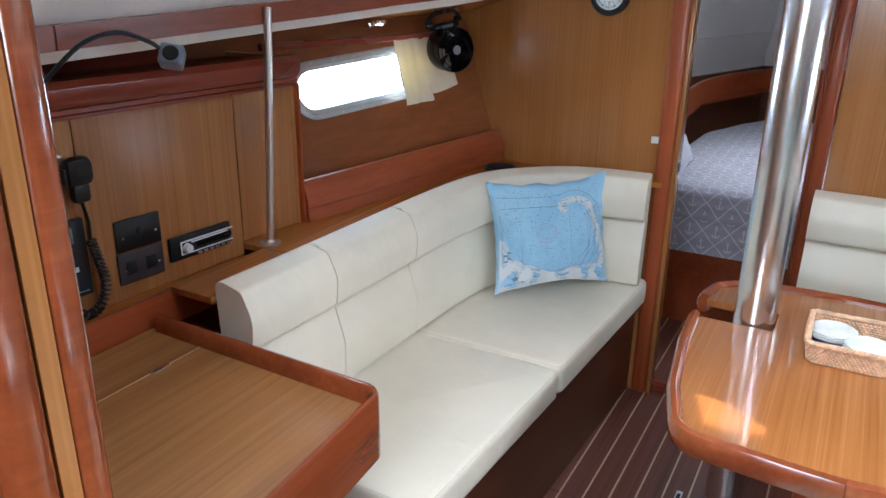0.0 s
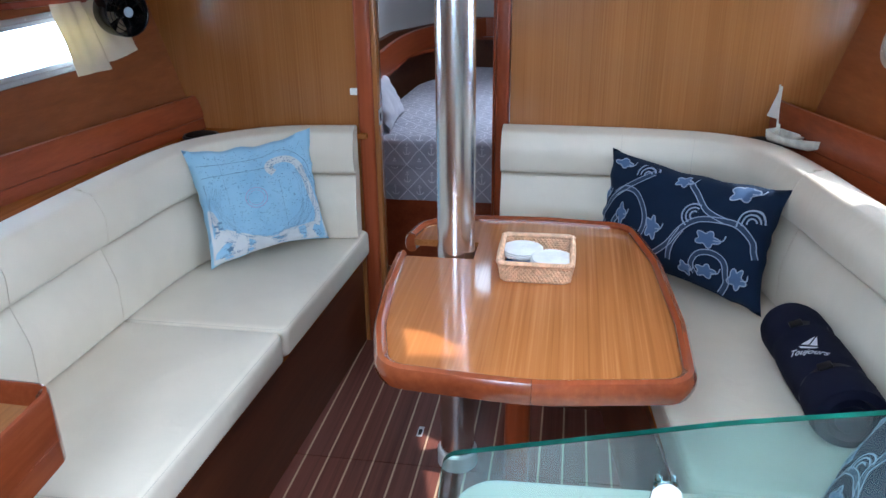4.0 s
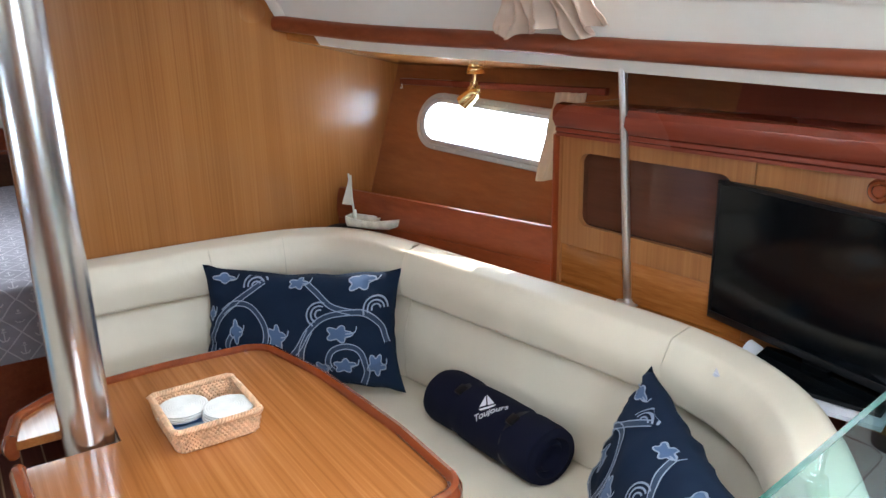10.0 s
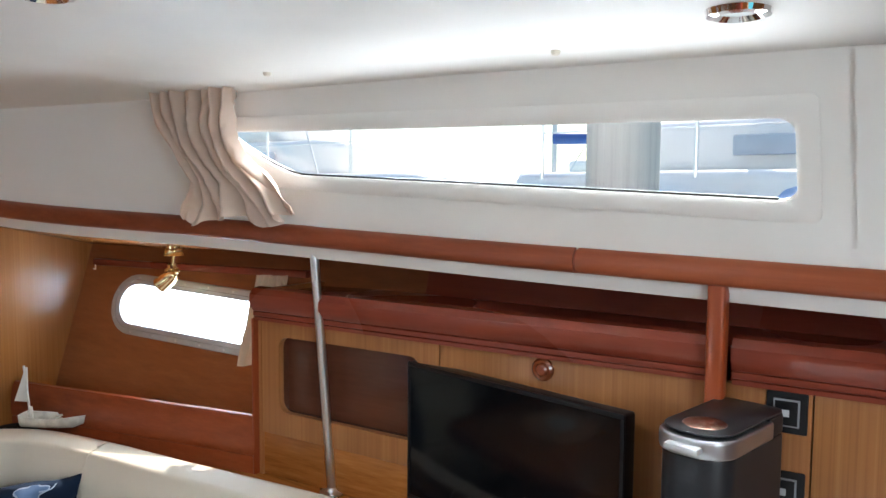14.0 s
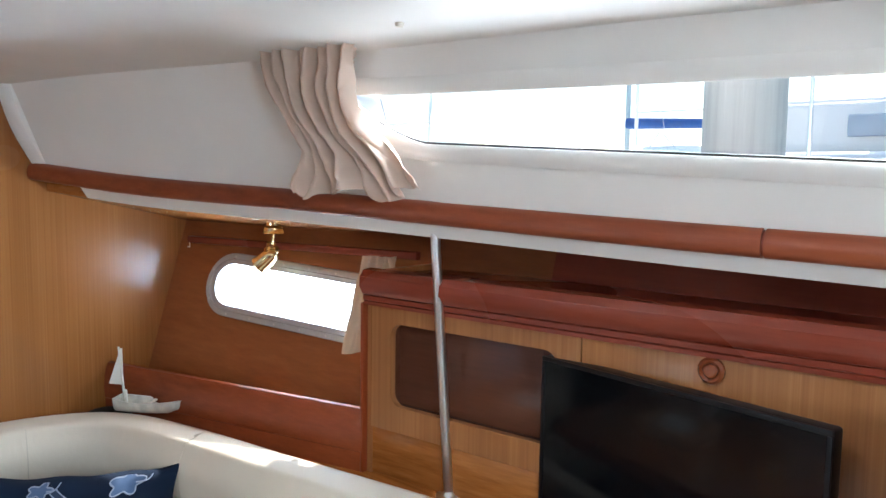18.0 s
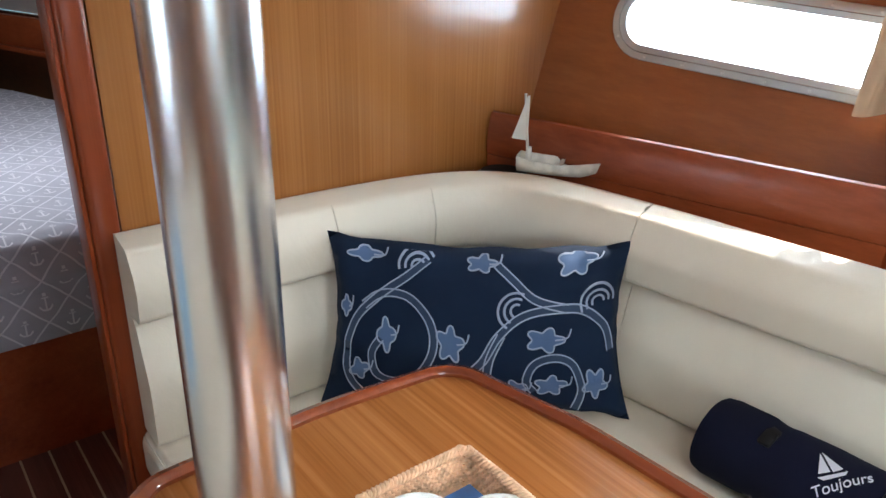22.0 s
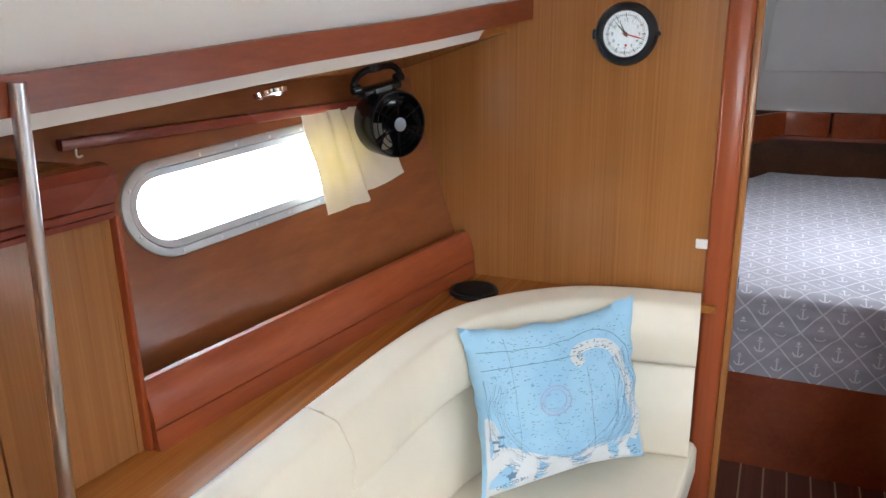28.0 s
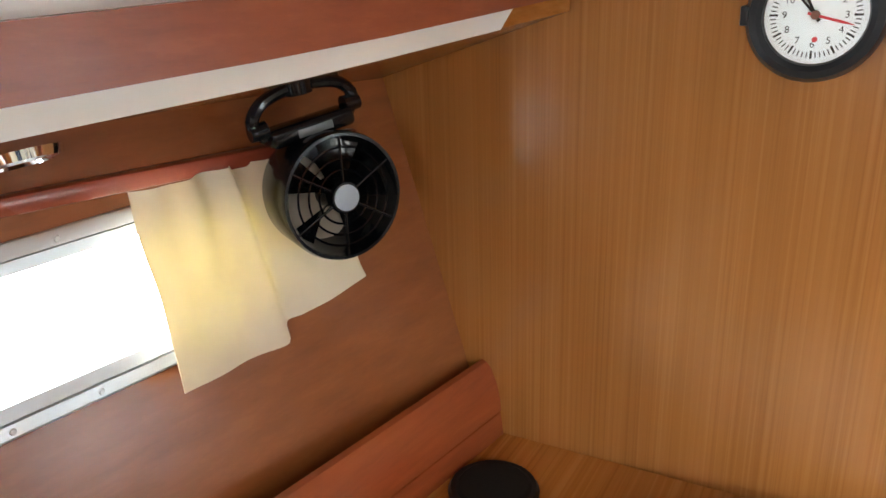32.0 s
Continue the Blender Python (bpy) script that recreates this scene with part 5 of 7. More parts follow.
def roll_mesh():
    bm = bmesh.new()
    ax = (rb - ra).normalized()
    sd = Vector((1, 0, 0))
    rings = []
    for k in range(25):
        t = k / 24
        c = ra.lerp(rb, t)
        pinch = 1 - 0.07 * math.exp(-((t - 0.27) / 0.03) ** 2) - 0.07 * math.exp(-((t - 0.76) / 0.03) ** 2)
        endr = 0.95 if k in (0, 24) else 1
        ring = []
        for j in range(40):
            a = j * math.tau / 40
            r = 0.078 * pinch * endr * (1 + 0.03 * noise.noise(Vector((t * 6, math.cos(a) * 2, math.sin(a) * 2))))
            z = math.sin(a) * r
            ring.append(bm.verts.new(c + sd * math.cos(a) * r * 1.04 + Vector((0, 0, max(z, -0.0755)))))
        rings.append(ring)
    for a, b in zip(rings, rings[1:]):
        for j in range(40):
            bm.faces.new((a[j], a[(j + 1) % 40], b[(j + 1) % 40], b[j]))
    for ring, d in ((rings[0], -1), (rings[-1], 1)):
        c = sum((v.co for v in ring), Vector()) / 40
        prev = ring
        for f, dep in ((0.88, -0.002), (0.72, 0.006), (0.60, -0.012), (0.46, 0.002), (0.34, -0.016), (0.16, -0.022)):
            cur = [bm.verts.new(c + (v.co - c) * f + ax * d * dep) for v in ring]
            for j in range(40):
                bm.faces.new((prev[j], prev[(j + 1) % 40], cur[(j + 1) % 40], cur[j]))
            prev = cur
        bm.faces.new(prev)
    return bm


part("fleece", roll_mesh(), FLEECE, roll, sharp=70)
for t in (0.27, 0.76):
    c = ra.lerp(rb, t)
    bm = bmesh.new()
    rows = [[bm.verts.new((c.x + math.cos(a) * 0.0765, c.y + w, c.z + max(math.sin(a) * 0.0745, -0.0763))) for a in [j * math.tau / 40 for j in range(40)]] for w in (-0.014, 0.014)]
    for j in range(40):
        bm.faces.new((rows[0][j], rows[0][(j + 1) % 40], rows[1][(j + 1) % 40], rows[1][j]))
    st = part("strap", bm, BLACK, roll)
    a = radians(115)
    part("buckle", place(box(-0.016, 0.016, -0.012, 0.012, -0.004, 0.005, 0.003), Matrix.Translation((c.x + math.cos(a) * 0.078, c.y, c.z + math.sin(a) * 0.0765)) @ Matrix.Rotation(a - math.pi / 2, 4, "Y").inverted()), BLACK, st)


def on_roll(x, y, lift=0.0):
    """A point of the embroidery on the round of the roll; the words run aslant across it."""
    circ, aft = 0.787 * x + 0.617 * y, 0.617 * x - 0.787 * y
    yy = -1.005 - aft
    c = ra.lerp(rb, (yy - ra.y) / (rb.y - ra.y))
    an = radians(119) - circ / 0.081
    return Vector((c.x + math.cos(an) * (0.0835 + lift), yy, c.z + math.sin(an) * (0.0805 + lift)))


word = lettering("Toujours", 0.026, Matrix.Translation((0.002, -0.017, 0)), WHITECLOTH, roll, shear=0.25)
for v in word.data.vertices:
    v.co = on_roll(v.co.x, v.co.y, v.co.z)
sail = bmesh.new()
for tri in (((-0.004, 0.004), (-0.004, 0.05), (-0.026, 0.006)), ((0.0, 0.002), (0.0, 0.052), (0.02, 0.004)), ((-0.03, 0.0), (0.026, -0.002), (0.018, -0.010), (-0.022, -0.009))):
    sail.faces.new([sail.verts.new(on_roll(x * 0.85, y * 0.85 + 0.004, 0.0006)) for x, y in tri])
part("embroidered_sail", sail, WHITECLOTH, roll)

# ---- table basket ----
WICKER = plain("wicker", (0.70, 0.43, 0.26), 0.6, 0.2, 60.0, bumpy=0.3, bscale=300)
bk = thing("basket", "small rectangular woven wicker basket holding coasters", "basket")
BZ = TOP - 0.006
cx, cyb, hw, hl = 0.250, -0.825, 0.093, 0.103
floor_o = rounded([(cx - hw * 0.92, cyb - hl * 0.92), (cx + hw * 0.92, cyb - hl * 0.92), (cx + hw * 0.92, cyb + hl * 0.92), (cx - hw * 0.92, cyb + hl * 0.92)], 0.018, 4)
part("bottom", slab(floor_o, BZ + 0.0005, BZ + 0.005), WICKER, bk)


def basket_ring(f, n):
    o = rounded([(cx - hw * f, cyb - hl * f), (cx + hw * f, cyb - hl * f), (cx + hw * f, cyb + hl * f), (cx - hw * f, cyb + hl * f)], 0.02, 5)
    return smooth_path([(x, y, 0) for x, y in o] + [(*o[0], 0)], n)


NS = 84
for row in range(8):
    f = 0.93 + 0.07 * row / 7
    base = basket_ring(f, NS * 2 + 1)
    pts = []
    for k, p in enumerate(base[:-1]):
        d = Vector((p.x - cx, p.y - cyb, 0)).normalized()
        w = 0.0022 * math.cos(math.pi * (k + (row % 2)))
        pts.append(Vector((p.x, p.y, BZ + 0.006 + row * 0.0062)) + d * w)
    part("strand", sweep(pts, [(0.0026 * math.cos(j * math.tau / 6), 0.0034 * math.sin(j * math.tau / 6)) for j in range(6)], True), WICKER, bk)
# braided rim of three twisted canes
rimp = basket_ring(1.0, 421)[:-1]
for j in range(3):
    pts = []
    for k, p in enumerate(rimp):
        a = math.tau * (42 * k / len(rimp) + j / 3)
        d = Vector((p.x - cx, p.y - cyb, 0)).normalized()
        pts.append(Vector((p.x, p.y, BZ + 0.0545 + 0.0042 * math.sin(a))) + d * (0.001 + 0.0048 * math.cos(a)))
    part("rim_cane", sweep(pts, [(0.0036 * math.cos(q * math.tau / 6), 0.0036 * math.sin(q * math.tau / 6)) for q in range(6)], True), WICKER, bk)
ROPE = plain("white_rope", (0.78, 0.77, 0.74), 0.8, 0.05, 40.0, bumpy=0.3, bscale=350)
for x, y, k in ((0.209, -0.788, 3), (0.289, -0.858, 4)):
    co = thing("coaster_stack", "stack of round white coiled rope coasters in the basket", "coaster", "rope coasters", at=(x, y, BZ + 0.0262))
    for j in range(k):
        prof = [(0, 0.001)]
        for r in range(1, 11):
            prof += [(0.0048 * r - 0.0024, 0.0064), (0.0048 * r, 0.0054)]
        prof += [(0.0500, 0.0045), (0.0495, 0.0015), (0.047, 0.0003), (0, 0.0002)]
        prof[0] = (0, 0.0055)
        prof = [(r * 1.10, z) for r, z in prof]
        part("coaster", lathe(prof, 36, (0.001 * j, -0.001 * j, 0.0065 * j)), ROPE, co)
BLUE = plain("blue_card", (0.06, 0.20, 0.50), 0.35, 0.15, 30.0)
for k, (x0, x1, y0, y1, mt) in enumerate(((0.168, 0.332, -0.912, -0.747, BLUE), (0.173, 0.253, -0.916, -0.846, plain("steel_blue_card", (0.22, 0.32, 0.42), 0.25)))):
    solid("coaster_card", box(x0, x1, y0, y1, BZ + 0.005 + k * 0.0101, BZ + 0.015 + k * 0.0101, 0.003), mt, "glossy blue picture coasters lying in the basket", "coaster", group="card coasters")

# ---- bulkhead fittings ----
sw = thing("light_switch", "small white square light switch on the bulkhead", "switch", at=(-0.466, 0, 1.036))
part("plate", box(-0.0155, 0.0155, -0.006, 0.0, -0.0125, 0.0125, 0.002), WHITE, sw)
part("rocker", box(-0.009, 0.009, -0.009, -0.006, -0.007, 0.007, 0.002), WHITE, sw)
CASE = plain("black_clock_case", (0.02, 0.022, 0.026), 0.3, 0.1, 10.0)
FACE = plain("white_dial", (0.88, 0.88, 0.88), 0.5, 0.02)
RED = plain("red_hand", (0.6, 0.02, 0.03), 0.4)


def instrument(name, label, z, clock):
    ob = thing(name, label, "clock" if clock else "barometer", at=(-0.676, 0, z))
    T = Matrix.Rotation(radians(90), 4, "X")
    part("case", place(lathe([(0, 0.0005), (0.064, 0.0005), (0.072, 0.006), (0.073, 0.022), (0.068, 0.034), (0.060, 0.038), (0.054, 0.034), (0.053, 0.024), (0, 0.024)], 48), T), CASE, ob)
    dial = part("dial", place(lathe([(0, 0.0252), (0.0525, 0.0252), (0.0525, 0.0245), (0, 0.0245)], 48), T), FACE, ob)
    part("hinge", box(-0.078, -0.068, -0.03, -0.008, -0.011, 0.011, 0.002), CASE, ob)
    part("catch", tube((0.073, -0.012, 0), (0.073, -0.03, 0), 0.006, 0.005, 12), CASE, ob)
    ring = bmesh.new()
    for k in range(60):
        a = k * math.tau / 60
        r0, r1, w = (0.040, 0.046, 0.0006) if k % 5 else (0.038, 0.047, 0.0011)
        d, n = Vector((math.sin(a), 0, math.cos(a))), Vector((math.cos(a), 0, -math.sin(a)))
        ring.faces.new([ring.verts.new(d * r + n * w * e + Vector((0, -0.0256, 0))) for r, e in ((r0, -1), (r0, 1), (r1, 1), (r1, -1))])
    part("minute_marks", ring, BLACK, dial)
    if clock:
        for h in range(1, 13):
            a = h * math.tau / 12
            lettering(str(h), 0.0105, facing((0.0315 * math.sin(a), -0.0254, 0.0315 * math.cos(a)), (1, 0, 0), (0, 0, 1)), BLACK, dial, "numeral")

        def hand(a, l, w, mt, y):
            a = radians(a)
            d, n = Vector((math.sin(a), 0, math.cos(a))), Vector((math.cos(a), 0, -math.sin(a)))
            bm = bmesh.new()
            fs = []
            for yy in (y, y - 0.0006):
                fs.append([bm.verts.new(d * p + n * q + Vector((0, yy, 0))) for p, q in ((-0.008, -w * 0.5), (-0.008, w * 0.5), (l * 0.7, w * 0.5), (l, 0.0002), (l, -0.0002), (l * 0.7, -w * 0.5))])
                bm.faces.new(fs[-1])
            for k in range(6):
                bm.faces.new((fs[0][k], fs[0][(k + 1) % 6], fs[1][(k + 1) % 6], fs[1][k]))
            return part("hand", bm, mt, ob)
        hand(-28, 0.028, 0.003, BLACK, -0.0266)
        hand(-42, 0.039, 0.0025, BLACK, -0.0276)
        hand(105, 0.042, 0.003, RED, -0.0286)
        part("second_hand", place(lathe([(0, 0.0014), (0.003, 0.001), (0.003, 0)], 14), Matrix.Translation((0.002, -0.0256, -0.026)) @ T), RED, ob)
        part("hub", place(lathe([(0, 0.005), (0.0045, 0.004), (0.005, 0)], 18), Matrix.Translation((0, -0.0256, 0)) @ T), plain("brown_hub", (0.16, 0.05, 0.03), 0.4), ob)
    gl = part("glass", place(lathe([(0, 0.0322), (0.0535, 0.0322), (0.0535, 0.0315), (0, 0.0315)], 40), T), PANE, ob)
    gl.visible_shadow = False
    return ob


instrument("ship_clock", "round black ship clock with a white dial and red hand", 1.535, True)
instrument("barometer", "round black-cased barometer above the ship clock", 1.71, False)
PUCK = plain("black_speaker_cloth", (0.005, 0.005, 0.005), 0.7, 0.3, 60.0, bumpy=0.4, bscale=400)
for x, y in ((-1.013, -0.15), (0.948, -0.115)):
    dc = thing("round_speaker", "round black speaker lying on the corner shelf", "speaker", "shelf speakers", at=(x, y, SHELF + 0.0005))
    dc.scale = (1.05, 1.05, 1.6) if x > 0 else (1.0, 1.0, 0.62)
    part("body", lathe([(0, 0.0), (0.062, 0.0), (0.066, 0.006), (0.062, 0.018), (0, 0.018)], 40), BLACK, dc)
    part("grille", lathe([(0.055, 0.0182), (0.05, 0.024), (0.03, 0.028), (0, 0.029)], 40), PUCK, dc)
# model boat
PEWTER = plain("weathered_pewter", (0.64, 0.62, 0.55), 0.4, 0.15, 40.0, metal=0.2)
mb = thing("model_boat", "small weathered metal model sailing boat resting on the speaker", "model boat")
sa, sb = Vector((0.962, -0.15, 0)), Vector((1.08, -0.318, 0))
KEEL = SHELF + 0.0475
ax = (sb - sa).normalized()
nx = Vector((-ax.y, ax.x, 0))
L = (sb - sa).length


def boat_hull():
    bm = bmesh.new()
    rows = []
    for k in range(17):
        t = k / 16
        w = 0.037 * (0.55 + 0.45 * math.sin(math.pi * min(1, t * 1.1 + 0.1))) * (1 - max(0, t - 0.5) ** 1.5 * 2.7)
        w = max(w, 0.0008)
        top, bot = 0.034 + 0.008 * (2 * t - 1) ** 2, 0.0 + 0.03 * max(0, t - 0.75) * 2
        c = sa + ax * L * t + Vector((0, 0, KEEL))
        ring = [(math.cos(math.pi * j / 8), top - (top - bot) * math.sin(math.pi * j / 8) ** 0.8) for j in range(9)]
        ring += [(-0.88 * a, min(top, z + 0.004)) for a, z in ring]
        rows.append([bm.verts.new(c + nx * a * w + Vector((0, 0, z)) - ax * (top - z) * 0.7 * (2 * max(0.0, t - 0.5)) ** 2) for a, z in ring])
    for a, b in zip(rows, rows[1:]):
        for j in range(18):
            bm.faces.new((a[j], a[(j + 1) % 18], b[(j + 1) % 18], b[j]))
    bm.faces.new(rows[0][:9])
    bm.faces.new(rows[-1][:9])
    return bm


part("hull", boat_hull(), PEWTER, mb, sharp=70)
mf = sa + ax * 0.024 + Vector((0, 0, KEEL + 0.02))
part("mast", join(tube(mf, mf + Vector((-0.010, 0.012, 0.162)), 0.0035, 0.003, 10), tube(mf, mf + Vector((0, 0, 0.04)), 0.008, 0.006, 8)), PEWTER, mb)
bm = bmesh.new()
fr = [bm.verts.new(mf + Vector((-0.003, 0.003, 0)) + Vector((-0.66, 0.5, 0)) * a * 0.045 + Vector((0, 0, z)) + nx * e) for e in (0.001, -0.001) for a, z in ((0.02, 0.055), (1.0, 0.06), (0.15, 0.158), (0.02, 0.158))]
bm.faces.new(fr[:4])
bm.faces.new(fr[4:])
for k in range(4):
    bm.faces.new((fr[k], fr[(k + 1) % 4], fr[4 + (k + 1) % 4], fr[4 + k]))
part("sail", bm, plain("pale_tin_sail", (0.6, 0.58, 0.52), 0.45, 0.1), mb)
part("thwart", place(box(-0.025, 0.025, -0.004, 0.004, 0, 0.004), Matrix.Translation((sa + sb) / 2 + Vector((0, 0, KEEL + 0.028))) @ Matrix.Rotation(math.atan2(nx.y, nx.x), 4, "Z")), PEWTER, mb)

# ---- curtain rods, curtains, lamps on the side decks ----
for s, y0, y1, z in ((-1, -0.955, -0.10, 1.378), (1, -0.845, -0.05, 1.392)):
    rd = thing("curtain_rail", "dark mahogany curtain rail over the oval port", "curtain rail", "curtain rails")
    pts = [Vector((s * (hull_x(y, z) - 0.012), y, z)) for y in ((y0, y1) if s > 0 else (y1, y0))]
    part("bar", sweep(pts, rounded([(-0.011, -0.010), (0.0115, -0.010), (0.0115, 0.011), (-0.011, 0.011)], 0.004, 2)), MAROON, rd)
    ey = y0 + 0.02 if s < 0 else y1 - 0.01
    part("hook", wire([(s * (hull_x(ey, z) - 0.022), ey, z - 0.008), (s * (hull_x(ey, z) - 0.022), ey, z - 0.022), (s * (hull_x(ey, z) - 0.022), ey + 0.012, z - 0.022)], 0.002, 12, 6), STEEL, rd)


def port_curtain(u, v):
    top, low = -0.45 + 0.285 * u, -0.475 + 0.318 * u
    y = top + (low - top) * v
    step = 1 / (1 + math.exp(-(u - 0.50) * 90))
    z = 1.374 - v * (0.218 - 0.022 * step - 0.03 * max(0, u - 0.6) / 0.4)
    f = 0.006 * math.sin(u * 13 + v * 1.2) * (1 - 0.55 * v) + 0.007 * math.sin(u * 7 + 1 + v) + 0.004 * math.sin(u * 31) * (1 - v) + 0.008 * noise.noise(Vector((u * 5, v * 3, 1.7)))
    d = 0.040 + f - 0.020 * step + 0.035 * max(0, u - 0.55) * v + 0.012 * v - 0.05 * max(0, u - 0.88)
    d = max(0.010, d - 0.5 * max(0.0, u - 0.92))
    return Vector((-(hull_x(y, z) - d), y, z))


sheet("curtain", "short beige cotton curtain pushed aside from the oval port", "curtain", port_curtain, 72, 20, CURTAIN, 0.0015, "curtains")


def stbd_curtain(u, v):
    y = (-0.718 - 0.01 * v) * (1 - u) + (-0.803 - 0.07 * v) * u
    z = 1.388 - v * (0.243 + 0.006 * math.sin(u * 9 + 1))
    f = 0.014 * math.sin(u * 12 + 0.6) * (0.6 + 0.4 * v) + 0.006 * math.sin(u * 27 + 2 * v) + 0.008 * noise.noise(Vector((u * 9, v * 4, 2.2)))
    f += 0.010 * math.sin(34 * (u + 0.5 * v)) * max(0.0, 1 - 3.2 * v) * u
    return Vector((hull_x(y, z) - 0.048 - f - 0.004 * v, y, z))


sheet("curtain", "short beige curtain gathered beside the oval port and locker", "curtain", stbd_curtain, 64, 24, TAN, 0.0015, "curtains")


def coach_curtain(u, v):
    low = max(0.0, v - 0.72) / 0.28
    left = -0.845 - 0.045 * v + 0.012 * math.sin(v * 7)
    right = -1.072 + 0.03 * math.sin(math.pi * min(1, v / 0.8)) - 0.085 * max(0.0, v - 0.6) / 0.4
    w = u + 0.03 * math.sin(u * 9 + v * 3) * math.sin(math.pi * u)
    y = left + (right - left) * w
    z = 1.866 + 0.005 * math.sin(u * 40) - v * (0.298 + 0.010 * math.sin(u * 11 + 1)) - 0.006 * low + 0.008 * math.sin(u * 13 + 2) * low
    b = coach_point(1, y, min(max(z, 1.56), 1.85))
    # hanging pleats: round backs with sharp valleys, leaning aft as they fall
    ph = u * 21 + 2.1 * v * v + 1.7 * noise.noise(Vector((u * 3.1, v * 1.5, 7.7)))
    f = 0.052 * (0.75 + 0.5 * noise.noise(Vector((u * 6, v * 1.2, 2.4)))) * (abs(math.sin(ph)) ** 0.75 - 0.55)
    f += 0.008 * math.sin(u * 88 + 2 * v) * max(0.0, 1 - 5 * v) + 0.010 * noise.noise(Vector((u * 13, v * 5 + u * 3, 1.1))) + 0.005 * noise.noise(Vector((u * 24, v * 16, 3.3)))
    # the hem lies crumpled on the rail
    f += 0.016 * low * (abs(math.sin(9 * v + 5 * u + 3 * noise.noise(Vector((u * 4, v * 3, 9.1))))) - 0.5)
    puff = 0.040 + 0.020 * math.sin(math.pi * min(1, v)) + 0.05 * low * (1 - 0.6 * u) * (1 + 0.4 * math.sin(u * 17))
    return Vector((b.x - puff - f, y, z))


sheet("curtain", "crumpled beige curtain bunched at the end of the coachroof window", "curtain", coach_curtain, 150, 52, BUNCHED, 0.0015, "curtains")
BRASS = plain("polished_brass", (0.80, 0.64, 0.36), 0.14, 0.06, 10.0, metal=1.0)
bl = thing("brass_spotlight", "polished brass swivel reading spotlight under the side deck", "spotlight", at=(1.268, -0.462, 1.448))
part("mount", lathe([(0, 0.022), (0.02, 0.022), (0.02, 0.01), (0.026, 0.004), (0.026, 0.0), (0.030, -0.012), (0.012, -0.015), (0, -0.015)], 28), BRASS, bl)
part("stem", tube((0, 0, -0.012), (-0.002, 0.006, -0.044), 0.0055, 0.0045, 14), BRASS, bl)
part("fork", join(box(-0.013, -0.009, 0.0, 0.014, -0.066, -0.036, 0.001), box(0.006, 0.010, 0.0, 0.014, -0.066, -0.036, 0.001), box(-0.013, 0.010, 0.0, 0.014, -0.040, -0.036, 0.001)), BRASS, bl)
aim = Vector((0, 0, -1)).rotation_difference(Vector((-0.30, 0.72, -0.62))).to_matrix().to_4x4()
hd = place(lathe([(0, 0.014), (0.007, 0.0125), (0.009, 0.008), (0.0155, 0.004), (0.020, -0.006), (0.0225, -0.022), (0.0240, -0.050), (0.0268, -0.056), (0.0268, -0.060), (0.0240, -0.060), (0.0205, -0.022), (0.014, -0.004), (0, 0.0)], 36), Matrix.Translation((-0.0015, -0.004, -0.066)) @ aim)
part("shade", hd, BRASS, bl)
part("knuckle", join(tube((-0.019, 0.006, -0.058), (0.016, 0.006, -0.058), 0.0095, 0.0095, 18), tube((-0.023, 0.006, -0.058), (-0.019, 0.006, -0.058), 0.0055, 0.007, 14)), BRASS, bl)
part("lens", place(lathe([(0, -0.050), (0.0225, -0.050), (0.0225, -0.053), (0, -0.053)], 28), Matrix.Translation((-0.0015, -0.004, -0.066)) @ aim), plain("pale_lens", (0.75, 0.78, 0.74), 0.2), bl)
el = thing("recessed_light", "oval chrome recessed light under the side deck", "light", "recessed lights", at=(-1.300, -0.568, 1.436))
for nm, pr, mt in (("ring", [(0.022, 0.0), (0.03, -0.007), (0.038, -0.005), (0.041, 0.004), (0.02, 0.004)], CHROME), ("lens", [(0, -0.002), (0.022, -0.001), (0.022, 0.003), (0, 0.003)], plain("frosted_lens", (0.6, 0.6, 0.58), 0.3))):
    part(nm, lathe(pr, 32), mt, el)
el.rotation_euler = Euler((0, radians(-16), 0))
for x, y, z in ((0.452, -1.45, ceiling_z(0.452, -1.45) - 0.002), (0.957, -2.16, ceiling_z(0.957, -2.16) - 0.002)):
    cl = copy_thing(el, Matrix.Translation((x, y, z + 0.002)))
    tagged(cl, "round chrome recessed light in the cream headliner")

DOT = plain("cream_plug", (0.72, 0.66, 0.56), 0.5)
for x, y in ((0.968, -1.258), (1.06, -1.848), (0.30, -2.6), (-0.968, -1.258), (-1.06, -1.848)):
    sn = thing("screw_cap", "small cream plastic screw cap in the headliner", "screw cap", "headliner caps", at=(x, y, ceiling_z(x, y)))
    part("cap", lathe([(0.0, -0.006), (0.006, -0.005), (0.008, 0.0), (0.008, 0.004), (0, 0.004)], 16), DOT, sn)

# desk fan
FANB = plain("glossy_black_plastic", (0.005, 0.006, 0.008), 0.18, 0.1, 10.0, coat=0.2)
fan = thing("cabin_fan", "small glossy black two-stage cabin fan on a yoke", "fan", at=(-1.187, -0.239, 1.333))
fan.rotation_euler = (Euler((radians(88), 0, radians(64))).to_matrix() @ Matrix.Rotation(radians(10), 3, "Z")).to_euler()
part("housing", lathe([(0.066, -0.085), (0.077, -0.05), (0.082, 0.015), (0.080, 0.024), (0.076, 0.024), (0.077, 0.0), (0.062, -0.08)], 48), FANB, fan)
part("back", lathe([(0, -0.084), (0.03, -0.084), (0.066, -0.083), (0.066, -0.087), (0, -0.092)], 36), FANB, fan)
gr = part("grille", lathe([(0.0, 0.028), (0.019, 0.028), (0.021, 0.022), (0.0, 0.020)], 32), FANB, fan)
